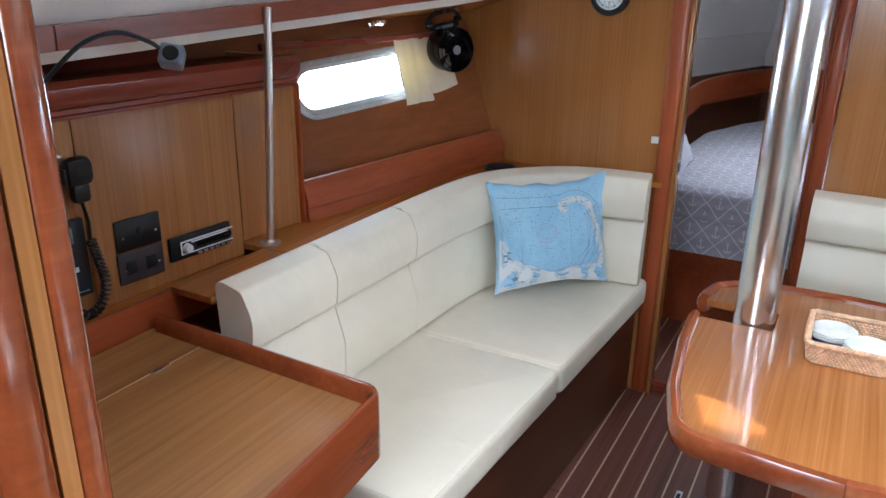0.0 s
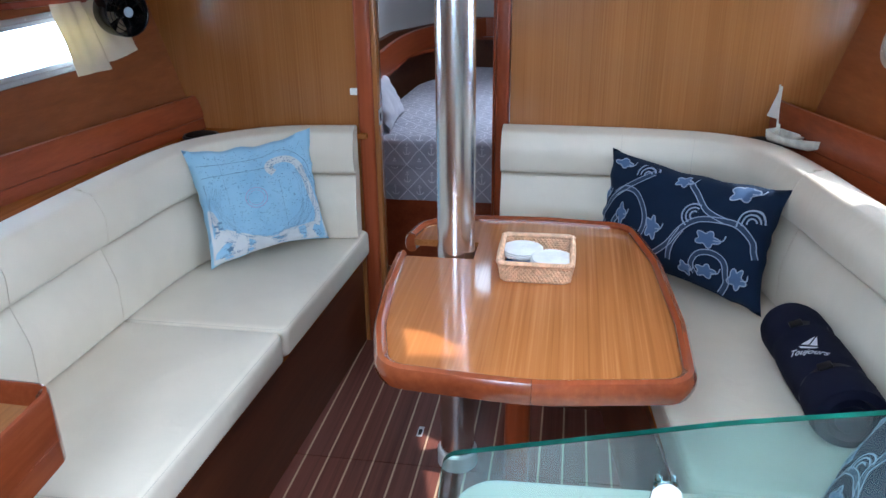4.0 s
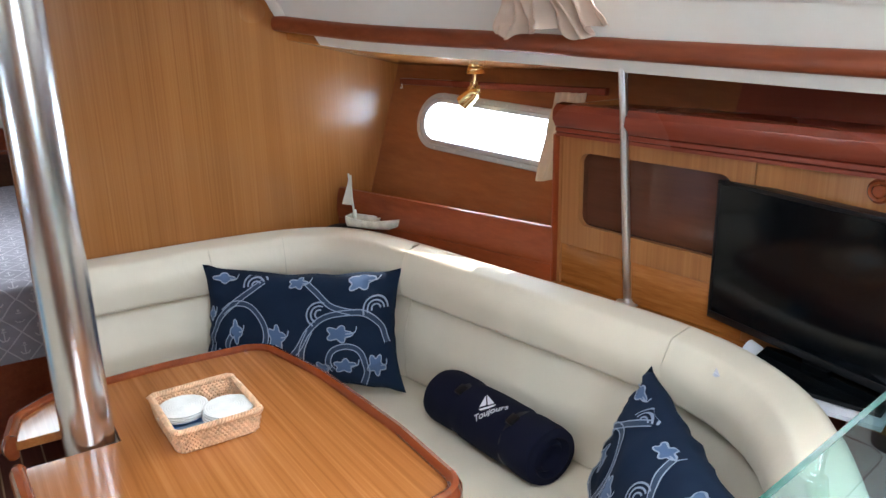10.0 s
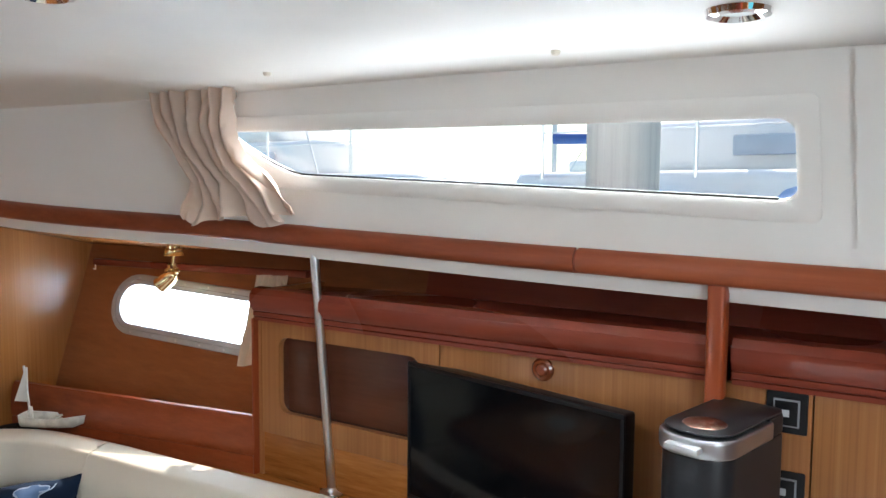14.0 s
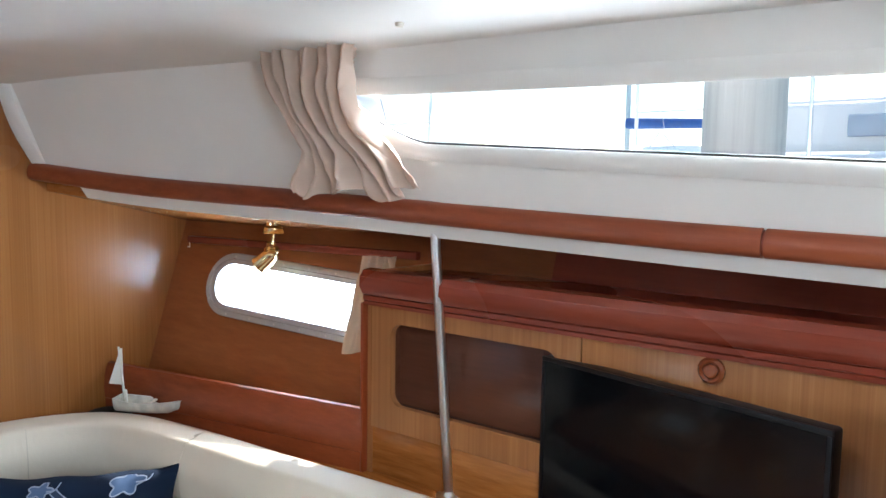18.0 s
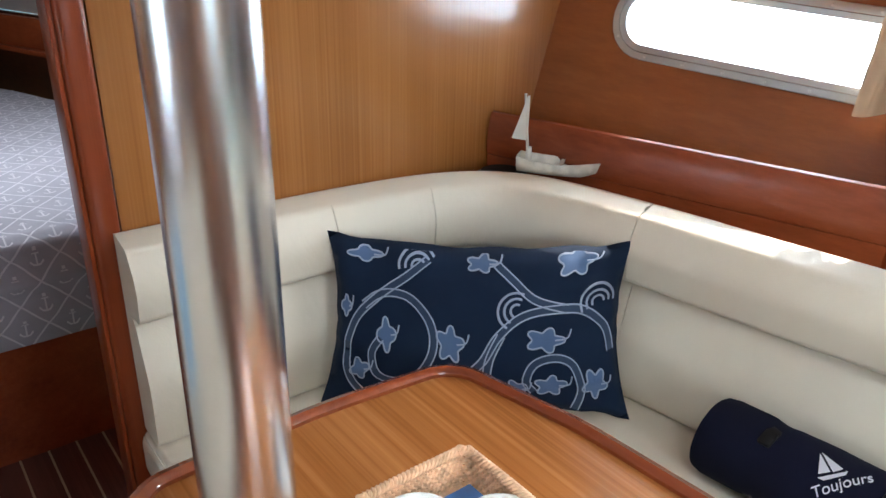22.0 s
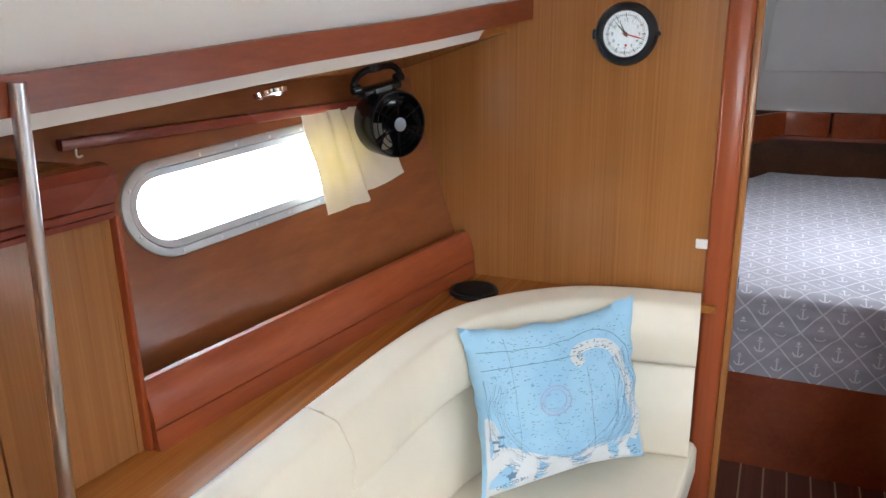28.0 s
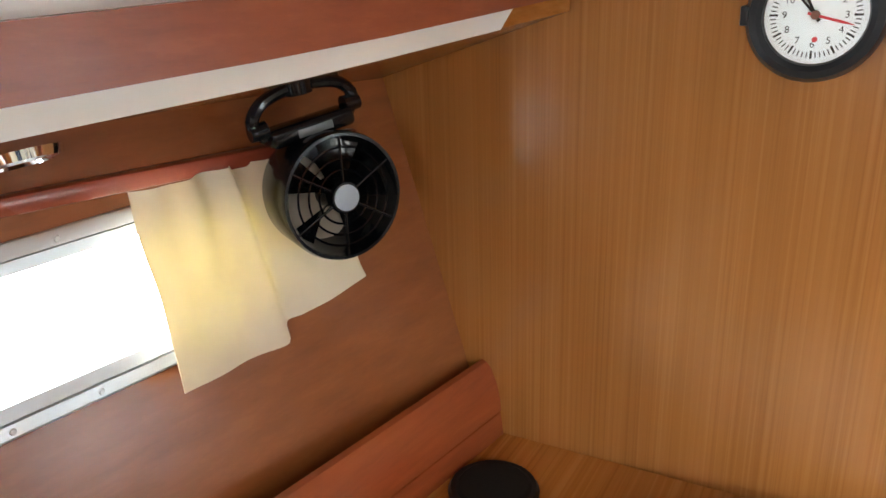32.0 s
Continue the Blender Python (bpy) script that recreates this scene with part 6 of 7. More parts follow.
part("hub_badge", lathe([(0.0, 0.0305), (0.0165, 0.0302), (0.0165, 0.028), (0, 0.028)], 32), plain("grey_badge", (0.22, 0.23, 0.25), 0.35, metal=0.3), fan)
for r in (0.034, 0.048, 0.062):
    part("ring", lathe([(r - 0.0014, 0.022), (r, 0.0236), (r + 0.0014, 0.022), (r, 0.0204), (r - 0.0014, 0.022)], 40), FANB, gr)
for k in range(6):
    a = k * math.tau / 6 + 0.35
    part("spoke", tube((0.018 * math.cos(a), 0.018 * math.sin(a), 0.022), (0.079 * math.cos(a), 0.079 * math.sin(a), 0.021), 0.0022, 0.0018, 8), FANB, gr)
for k in range(5):
    a0 = k * math.tau / 5
    bm = bmesh.new()
    rows = []
    for r in (0.016, 0.035, 0.055, 0.07):
        rows.append([bm.verts.new((r * math.cos(a0 + b), r * math.sin(a0 + b), -0.005 + zz)) for b, zz in ((-0.34, 0.014), (0, 0.0), (0.34, -0.014))])
    for a, b in zip(rows, rows[1:]):
        for j in range(2):
            bm.faces.new((a[j], a[j + 1], b[j + 1], b[j]))
    bmesh.ops.solidify(bm, geom=list(bm.faces), thickness=0.0015)
    part("blade", bm, FANB, fan)
part("blade_hub", lathe([(0, 0.01), (0.018, 0.008), (0.02, -0.02), (0, -0.022)], 24), FANB, fan)
part("yoke", wire([(-0.058, 0.088, -0.03), (-0.070, 0.108, -0.03), (-0.05, 0.130, -0.03), (0.0, 0.138, -0.03), (0.05, 0.130, -0.03), (0.070, 0.108, -0.03), (0.058, 0.088, -0.03)], 0.0082, 40, 10), FANB, fan)
part("crossbar", box(-0.058, 0.058, 0.074, 0.098, -0.05, -0.008, 0.008, 3), FANB, fan)
part("label_plate", box(-0.024, 0.024, 0.080, 0.090, -0.0085, -0.0070, 0.001), plain("grey_plate", (0.16, 0.16, 0.17), 0.4), fan)
for sx in (-1, 1):
    part("pivot", tube((sx * 0.054, 0.098, -0.03), (sx * 0.076, 0.098, -0.03), 0.012, 0.010, 16), FANB, fan)
part("swivel", join(tube((0, 0.128, -0.03), (0, 0.146, -0.03), 0.017, 0.019, 20), tube((0, 0.145, -0.03), (0, 0.154, -0.03), 0.026, 0.026, 20), tube((0, 0.153, -0.03), (0, 0.188, -0.03), 0.012, 0.012, 16)), FANB, fan)

# ---- galley ----
GZ = 0.885
gal = thing("galley_unit", "mahogany galley unit with a white worktop beside the dinette", "galley unit")
part("front_panel", box(0.185, 0.205, -2.54, -2.02, 0.0, GZ - 0.035), TEAK_V, gal)
part("forward_panel", box(0.185, 1.30, -2.022, -2.004, 0.0, GZ - 0.035), TEAK_X, gal)
part("aft_panel", box(0.185, 1.35, -2.56, -2.54, 0.0, GZ - 0.035), TEAK_X, gal)
top_o = rounded([(0.20, -2.004), (0.20, -2.545), (1.46, -2.545), (1.46, -1.965)], [0.02, 0.02, 0, 0], 5)
part("worktop", slab(top_o, GZ - 0.034, GZ, 0.003, 2), WORKTOP, gal)
fp = rounded([(1.30, -1.978), (0.80, -1.997), (0.190, -2.0155), (0.190, -2.55), (0.3, -2.55)], [0, 0.2, 0.02, 0, 0], 6)[:-1]
part("fiddle", sweep([Vector((x, y, GZ - 0.02)) for x, y in fp], [(0.007, 0.0), (0.007, 0.030), (0.004, 0.034), (-0.004, 0.034), (-0.007, 0.030), (-0.007, 0.0)]), RIM, gal)
# sink lid: a fine seam in the worktop and a finger notch
seam = plain("worktop_seam", (0.10, 0.10, 0.10), 0.6)
lid_o = rounded([(0.42, -2.105), (0.76, -2.055), (1.10, -2.09), (1.10, -2.50), (0.42, -2.50)], [0.08, 0.3, 0.04, 0.05, 0.05], 8)
lid = part("sink_lid_seam", sweep([Vector((x, y, GZ)) for x, y in lid_o], [(-0.0012, 0.0), (-0.0012, 0.0006), (0.0012, 0.0006), (0.0012, 0.0)], True), seam, gal)
part("finger_notch", slab(rounded([(0.415, -2.235), (0.45, -2.235), (0.45, -2.29), (0.415, -2.29)], 0.015, 5), GZ, GZ + 0.0008), seam, gal)
GX = 0.90
sg = thing("splash_guard", "clear green-tinged glass splash guard along the galley worktop", "glass panel")
gp = [(0.183, GZ + 0.002), (0.196, 1.014), (0.50, 1.082), (GX, 1.150), (GX, GZ + 0.002)]
gp = rounded(gp, [0.004, 0.022, 0.9, 0.06, 0.004], 6)
bm = bmesh.new()


def glass_y(x):
    return -2.002 + 0.028 * (x - 0.2)


fr = [bm.verts.new((x, glass_y(x) - 0.004, z)) for x, z in gp]
bk2 = [bm.verts.new((x, glass_y(x) + 0.004, z)) for x, z in gp]
bm.faces.new(fr)
bm.faces.new(bk2)
for k in range(len(gp)):
    bm.faces.new((fr[k], fr[(k + 1) % len(gp)], bk2[(k + 1) % len(gp)], bk2[k]))
gpane = part("pane", soft(bm, 0.001, 1, 60), GLASS, sg, sharp=30)
gpane.visible_shadow = False
for x in (0.443,):
    y = glass_y(x)
    plate = [(-0.024, 0.004), (0.024, 0.004), (0.021, 0.06), (0.015, 0.105), (0.0, 0.118), (-0.015, 0.105), (-0.021, 0.06)]
    bm = bmesh.new()
    pf = [[bm.verts.new((x + a, y + d, GZ + 0.012 + b * 0.96)) for a, b in rounded(plate, [0.002, 0.002, 0.05, 0.012, 0.02, 0.012, 0.05], 4)] for d in (-0.006, -0.011)]
    bm.faces.new(pf[0])
    bm.faces.new(pf[1])
    for k in range(len(pf[0])):
        bm.faces.new((pf[0][k], pf[0][(k + 1) % len(pf[0])], pf[1][(k + 1) % len(pf[0])], pf[1][k]))
    cp2 = part("clip", join(bm, box(x - 0.024, x + 0.024, y - 0.034, y - 0.0062, GZ + 0.0148, GZ + 0.0185, 0.001), box(x - 0.024, x + 0.024, y - 0.036, y - 0.0325, GZ + 0.0005, GZ + 0.0180, 0.001)), CHROME, sg, "chrome glass clip")
    for dx in (-0.008, 0.008):
        part("clamp_screw", tube((x + dx, y + 0.004, GZ + 0.110), (x + dx, y + 0.016, GZ + 0.110), 0.006, 0.005, 12), CHROME, cp2)
rimg = []
for e in (0.0006, -0.0002):
    cxg, czg = sum(p[0] for p in gp) / len(gp), 0.98
    rimg.append([(x + (e if x > cxg else -e), z + (e if z > czg else -e)) for x, z in gp])
bm = bmesh.new()
ra1 = [bm.verts.new((x, glass_y(x) - 0.0042, z)) for x, z in rimg[0]]
ra2 = [bm.verts.new((x, glass_y(x) + 0.0042, z)) for x, z in rimg[0]]
for k in range(len(gp)):
    bm.faces.new((ra1[k], ra1[(k + 1) % len(gp)], ra2[(k + 1) % len(gp)], ra2[k]))
part("polished_edge", bm, plain("green_glass_edge", (0.004, 0.045, 0.033), 0.25, 0.3, 30.0, spec=0.3), sg, "dark green polished glass edge")
fa = thing("faucet", "chrome single-lever galley mixer tap", "faucet", at=(0.756, -2.050, GZ))
part("body", lathe([(0, 0.0005), (0.027, 0.0005), (0.027, 0.006), (0.022, 0.012), (0.022, 0.085), (0.024, 0.10), (0.02, 0.118), (0, 0.122)], 32), CHROME, fa)
part("lever", place(soft(box(-0.018, 0.075, -0.014, 0.014, 0.0, 0.018), 0.008, 3), Matrix.Translation((0.0, 0.0, 0.118)) @ Matrix.Rotation(radians(-14), 4, "Y") @ Matrix.Rotation(radians(-20), 4, "Z")), CHROME, fa)
part("spout", wire([(0.015, -0.005, 0.045), (0.08, -0.04, 0.075), (0.15, -0.075, 0.08), (0.165, -0.083, 0.06)], 0.011, 20, 12), CHROME, fa)

# coffee machine
km = thing("coffee_machine", "slim black single-cup coffee machine with a silver collar", "coffee machine", at=(1.205, -2.082, GZ))
km.rotation_euler = Euler((0, 0, radians(-8)))
km.scale = (1, 1, 1.125)
KB = plain("black_brushed_plastic", (0.02, 0.02, 0.022), 0.35, 0.15, 30.0)
o = rounded([(-0.115, -0.058), (0.115, -0.058), (0.115, 0.058), (-0.115, 0.058)], [0.045, 0.02, 0.02, 0.045], 6)
part("body", slab(o, 0.001, 0.314, 0.004, 2), KB, km)
part("rear_body", slab(rounded([(0.052, -0.058), (0.115, -0.058), (0.115, 0.058), (0.052, 0.058)], [0.004, 0.02, 0.02, 0.004], 6), 0.3145, 0.344, 0.004, 2), KB, km)
part("collar", slab(rounded([(-0.122, -0.062), (0.06, -0.062), (0.06, 0.062), (-0.122, 0.062)], [0.048, 0.01, 0.01, 0.048], 6), 0.3145, 0.340, 0.004, 3), plain("satin_silver_collar", (0.42, 0.42, 0.43), 0.32, 0.05, 8.0, metal=0.9), km)
lidk = part("lid", slab(rounded([(-0.115, -0.056), (0.115, -0.056), (0.115, 0.056), (-0.115, 0.056)], [0.045, 0.02, 0.02, 0.045], 6), 0.3445, 0.3475, 0.0012, 2), KB, km)
part("lid_button", lathe([(0, 0.002), (0.031, 0.0015), (0.034, 0.0)], 32, (-0.058, 0, 0.3476)), plain("copper_cap", (0.35, 0.20, 0.15), 0.25, metal=0.9), lidk)
part("handle", place(soft(box(-0.01, 0.012, -0.028, 0.028, -0.005, 0.005), 0.004, 2), Matrix.Translation((-0.126, 0, 0.327))), ALU, km)
for k, w in enumerate((0.0055, 0.005, 0.0055, 0.0055, 0.003, 0.0055)):
    part("logo_bar", box(-0.1165, -0.1155, 0.024 - k * 0.009 - w, 0.024 - k * 0.009, 0.222, 0.231), ALU, km)

# sockets beside the pillar
for z, mt in ((1.258, BLACK), (1.12, BLACK)):
    so = thing("wall_socket", "black square wall socket on the teak locker front", "socket", "galley sockets")
    part("plate", panel_plate(1, -2.178, -2.112, z - 0.036, z + 0.036, 0.0005, 0.006, 0.003), BLACK, so)
    part("rim", panel_plate(1, -2.166, -2.124, z - 0.024, z + 0.024, 0.0062, 0.008, 0.001), plain("grey_print", (0.25, 0.26, 0.27), 0.4), so)
    part("insert", panel_plate(1, -2.163, -2.127, z - 0.021, z + 0.021, 0.0082, 0.0095, 0.001), BLACK, so)
    part("switch_mark", panel_plate(1, -2.150, -2.138, z - 0.006, z + 0.006, 0.0096, 0.0106, 0.0), plain("pale_print", (0.5, 0.52, 0.52), 0.4), so)

# ---- television and router on the shelf ----
SCREEN = plain("black_gloss_screen", (0.003, 0.004, 0.005), 0.09, 0.1, 3.0, spec=0.5)
tv = thing("television", "flat black television, switched off, standing on the shelf", "television", at=(1.246, -1.637, SHELF))
tv.rotation_euler = Euler((0, 0, radians(-8)))
TX0, TX1, TZ0, TZ1 = -0.283, 0.283, 0.036, 0.36
part("housing", box(0.0, 0.035, TX0, TX1, TZ0, TZ1, 0.006, 3), BLACK, tv)
part("bezel", join(box(-0.004, 0.002, TX0, TX1, TZ1 - 0.009, TZ1, 0.001), box(-0.004, 0.002, TX0, TX1, TZ0, TZ0 + 0.016, 0.001), box(-0.004, 0.002, TX0, TX0 + 0.008, TZ0 + 0.0165, TZ1 - 0.0095, 0.001), box(-0.004, 0.002, TX1 - 0.008, TX1, TZ0 + 0.0165, TZ1 - 0.0095, 0.001)), BLACK, tv)
part("screen", box(-0.002, 0.001, TX0 + 0.009, TX1 - 0.009, TZ0 + 0.017, TZ1 - 0.010), SCREEN, tv)
part("stand", join(box(-0.03, 0.05, -0.09, 0.09, 0.0005, 0.01, 0.003), box(0.01, 0.03, -0.03, 0.03, 0.008, 0.12, 0.004)), BLACK, tv)
tb = thing("tablet", "black tablet lying on a folded white cloth on the shelf", "tablet")
part("slate", place(box(-0.085, 0.085, -0.13, 0.13, 0, 0.008, 0.003), Matrix.Translation((1.225, -1.665, SHELF + 0.0125)) @ Matrix.Rotation(radians(14), 4, "Z")), BLACK, tb)
part("glass", place(box(-0.082, 0.082, -0.127, 0.127, 0.008, 0.0088), Matrix.Translation((1.225, -1.665, SHELF + 0.0125)) @ Matrix.Rotation(radians(14), 4, "Z")), SCREEN, tb)


def towel(u, v):
    p = Matrix.Translation((1.215, -1.655, 0)) @ Matrix.Rotation(radians(14), 4, "Z") @ Vector((-0.105 + 0.20 * u, -0.15 + 0.30 * v, 0))
    e = max(0.0, v - 0.9) * 10
    return Vector((p.x, p.y, SHELF + 0.010 + e * 0.02 * (0.5 + 0.5 * math.sin(u * 9)) * (1 if v > 0.9 else 0)))


sheet("cloth", "folded white cloth under the tablet on the shelf", "cloth", towel, 16, 24, WHITECLOTH, 0.009)
part("cable", wire([(1.20, -1.90, SHELF + 0.02), (1.24, -1.98, SHELF + 0.05), (1.28, -1.99, 1.0)], 0.004, 20, 6), BLACK, tv).matrix_parent_inverse = tv.matrix_basis.inverted()

# ---- nav station electronics on the port locker front ----
P = lambda y, z, off=0.0: on_panel(-1, y, z, off)
BRIGHT = plain("satin_silver_plastic", (0.62, 0.63, 0.65), 0.3, 0.05)
rad = thing("marine_stereo", "slim black car stereo set into the teak panel", "stereo")
part("body", panel_plate(-1, -1.532, -1.341, 0.900, 0.963, 0.0005, 0.012, 0.003), BLACK, rad)
part("trim", join(panel_plate(-1, -1.50, -1.335, 0.944, 0.948, 0.0122, 0.0135), panel_plate(-1, -1.50, -1.335, 0.912, 0.915, 0.0122, 0.0135), panel_plate(-1, -1.503, -1.499, 0.912, 0.948, 0.0122, 0.0135), panel_plate(-1, -1.47, -1.352, 0.939, 0.942, 0.0122, 0.0142)), BRIGHT, rad)
part("slot", panel_plate(-1, -1.455, -1.34, 0.924, 0.938, 0.0122, 0.014, 0.001), SCREEN, rad)
part("knob", place(lathe([(0, 0.014), (0.011, 0.013), (0.013, 0.0)], 20), Matrix.Translation(P(-1.485, 0.928, 0.012)) @ Matrix.Rotation(radians(90), 4, "Y")), BRIGHT, rad)
for k in range(6):
    part("key", panel_plate(-1, -1.452 + k * 0.019, -1.440 + k * 0.019, 0.903, 0.908, 0.0122, 0.0145), STEEL, rad)
ol = thing("outlet_panel", "black double outlet plate on the teak panel", "outlet")
part("plate", panel_plate(-1, -1.672, -1.55, 0.966, 1.044, 0.0005, 0.008, 0.003), BLACK, ol)
pl2 = part("plate", panel_plate(-1, -1.674, -1.55, 0.884, 0.962, 0.0005, 0.008, 0.003), plain("charcoal_plastic", (0.04, 0.03, 0.035), 0.4), ol)
part("jack", place(lathe([(0, 0.003), (0.010, 0.002), (0.011, 0)], 18), Matrix.Translation(P(-1.606, 1.008, 0.008)) @ Matrix.Rotation(radians(90), 4, "Y")), BLACK, ol)
for y in (-1.64, -1.585):
    part("receptacle", panel_plate(-1, y - 0.016, y + 0.012, 0.907, 0.94, 0.0082, 0.010, 0.002), BLACK, pl2)
for y, z in ((-1.655, 1.0), (-1.565, 1.0), (-1.655, 0.918), (-1.565, 0.918)):
    part("screw", place(lathe([(0, 0.0015), (0.003, 0.001), (0.003, 0)], 10), Matrix.Translation(P(y, z, 0.008)) @ Matrix.Rotation(radians(90), 4, "Y")), STEEL, ol)
NAVY_PLASTIC = plain("blue_black_plastic", (0.012, 0.014, 0.019), 0.42, 0.2, 15.0)
LCD = plain("grey_lcd", (0.13, 0.17, 0.16), 0.25, 0.05)
PRINT = plain("pale_grey_print", (0.5, 0.52, 0.55), 0.5)
mp = thing("monitor_panel", "square blue-black battery monitor panel with a small grey display", "panel")
part("body", panel_plate(-1, -1.884, -1.746, 0.895, 1.079, 0.0005, 0.014, 0.005), NAVY_PLASTIC, mp)
dsp = part("display", panel_plate(-1, -1.840, -1.778, 1.025, 1.063, 0.0142, 0.0155, 0.001), LCD, mp)
for k, (y0, y1) in enumerate(((-1.834, -1.79), (-1.834, -1.80), (-1.834, -1.786))):
    part("display_line", panel_plate(-1, y0, y1, 1.031 + k * 0.011, 1.036 + k * 0.011, 0.0156, 0.0160), DARK, dsp)
for y, z, w, h in ((-1.835, 0.960, 0.005, 0.005), (-1.780, 0.963, 0.005, 0.006), (-1.806, 0.955, 0.004, 0.004), (-1.866, 0.934, 0.004, 0.005)):
    part("key_mark", panel_plate(-1, y - w, y + w, z - h, z + h, 0.0142, 0.0148, 0.0005), PRINT, mp)
part("label_bar", panel_plate(-1, -1.872, -1.84, 0.918, 0.924, 0.0142, 0.0147), PRINT, mp)
part("label_line", panel_plate(-1, -1.877, -1.757, 0.907, 0.9082, 0.0142, 0.0147), PRINT, mp)
vh = thing("vhf_radio", "black marine radio with a hand microphone on its coiled cord", "radio")
body = part("body", panel_plate(-1, -1.905, -1.826, 1.104, 1.186, 0.0005, 0.046, 0.012), BLACK, vh)
part("display", panel_plate(-1, -1.898, -1.862, 1.137, 1.170, 0.0462, 0.0472, 0.001), plain("pale_lcd", (0.16, 0.20, 0.22), 0.25), body)
for k, z in enumerate((1.116, 1.135, 1.152, 1.169)):
    part("key", panel_plate(-1, -1.852 + 0.003 * (k % 2), -1.838 + 0.003 * (k % 2), z - 0.005, z + 0.005, 0.0462, 0.0495, 0.002), NAVY_PLASTIC, body)
part("key", panel_plate(-1, -1.896, -1.880, 1.111, 1.122, 0.0462, 0.0485, 0.001), PRINT, body)
part("distress_key", panel_plate(-1, -1.870, -1.852, 1.112, 1.124, 0.0462, 0.0482, 0.001), RED, body)
part("plug", tube(P(-1.832, 1.143, 0.032), P(-1.806, 1.143, 0.036), 0.011, 0.008, 14), BLACK, vh)
mic = part("microphone", join(panel_plate(-1, -1.788, -1.724, 1.155, 1.222, 0.012, 0.052, 0.02), panel_plate(-1, -1.776, -1.735, 1.118, 1.165, 0.016, 0.044, 0.012)), BLACK, vh)
for k in range(6):
    part("grille_slot", panel_plate(-1, -1.771, -1.741, 1.182 + k * 0.0055, 1.1845 + k * 0.0055, 0.0521, 0.0530), DARK, mic)
part("talk_key", panel_plate(-1, -1.792, -1.786, 1.165, 1.2, 0.022, 0.042, 0.002), NAVY_PLASTIC, mic)
part("hanger", panel_plate(-1, -1.80, -1.772, 1.205, 1.225, 0.0005, 0.014, 0.003), STEEL, vh)
cord_top = [P(-1.755, 1.12, 0.03), P(-1.750, 1.075, 0.035), P(-1.748, 1.03, 0.03)]
cord_coil = [P(-1.748, 1.03, 0.03), P(-1.735, 0.965, 0.032), P(-1.730, 0.915, 0.034), P(-1.750, 0.872, 0.036), P(-1.786, 0.858, 0.036), P(-1.812, 0.885, 0.036), P(-1.820, 0.94, 0.034), P(-1.806, 1.012, 0.03)]
cord_end = [P(-1.806, 1.012, 0.03), P(-1.803, 1.06, 0.034), P(-1.802, 1.11, 0.04), P(-1.806, 1.143, 0.036)]
part("cord", wire(cord_top, 0.0042, 16, 8), BLACK, vh)
part("cord", wire(cord_end, 0.0042, 20, 8), BLACK, vh)
coil, turns = [], 36
loop = smooth_path(cord_coil, turns * 8)
for k, p in enumerate(loop):
    t = loop[min(k + 1, len(loop) - 1)] - loop[max(k - 1, 0)]
    n1 = t.cross(Vector((1, 0, 0))).normalized()
    a = k * math.tau / 8
    coil.append(p + 0.0095 * (n1 * math.cos(a) + Vector((1, 0, 0)) * math.sin(a)))
part("coiled_cord", wire(coil, 0.0034, turns * 8, 5), BLACK, vh)
gk = thing("gooseneck_lamp", "black gooseneck chart lamp with a square grey head", "lamp")
part("neck", wire([(-1.25, -1.875, 1.345), (-1.24, -1.82, 1.40), (-1.22, -1.745, 1.462), (-1.208, -1.67, 1.478), (-1.20, -1.60, 1.455), (-1.20, -1.575, 1.44)], 0.005, 40, 8), BLACK, gk)
hdm = Matrix.Translation((-1.197, -1.543, 1.418)) @ Euler((radians(60), radians(10), radians(35))).to_matrix().to_4x4()
part("head", place(soft(box(-0.026, 0.026, -0.024, 0.024, -0.022, 0.024), 0.007, 3), hdm), plain("grey_lamp_head", (0.20, 0.25, 0.33), 0.35, 0.1), gk)
part("lens", place(lathe([(0, 0.027), (0.015, 0.0265), (0.018, 0.024)], 24), hdm), BLACK, gk)
pen = thing("lanyard_tool", "black clip hanging on the locker edge beside the port", "clip")
part("strap", wire([(-1.262, -1.051, 1.378), (-1.268, -1.049, 1.33), (-1.268, -1.049, 1.27)], 0.0012, 12, 5), BLACK, pen)
part("grip", box(-1.275, -1.263, -1.053, -1.043, 1.20, 1.275, 0.003), BLACK, pen)
md = thing("papers", "small stack of papers at the head of the settee", "papers")
part("sheet", place(box(-0.05, 0.05, -0.02, 0.02, 0, 0.02, 0.004), Matrix.Translation((-1.06, -1.638, 0.78)) @ Matrix.Rotation(radians(10), 4, "X")), WHITECLOTH, md)
part("ledge", box(-1.19, -1.0, -1.668, -1.612, 0.74, 0.779), TEAK_X, md)

# floor latches
for x, y, z in ((-0.127, -0.595, 0.0), (-0.182, 0.20, 0.031)):
    fl2 = thing("floor_latch", "small chrome lifting ring set in the sole", "latch", "sole latches", at=(x, y, z + 0.0006))
    part("plate", slab(rounded([(-0.010, -0.028), (0.010, -0.028), (0.010, 0.028), (-0.010, 0.028)], 0.004, 3), 0, 0.002, 0.0006, 1), ALU, fl2)
    part("recess", slab(rounded([(-0.006, -0.02), (0.006, -0.02), (0.006, 0.012), (-0.006, 0.012)], 0.004, 3), 0.0021, 0.0026), BLACK, fl2)

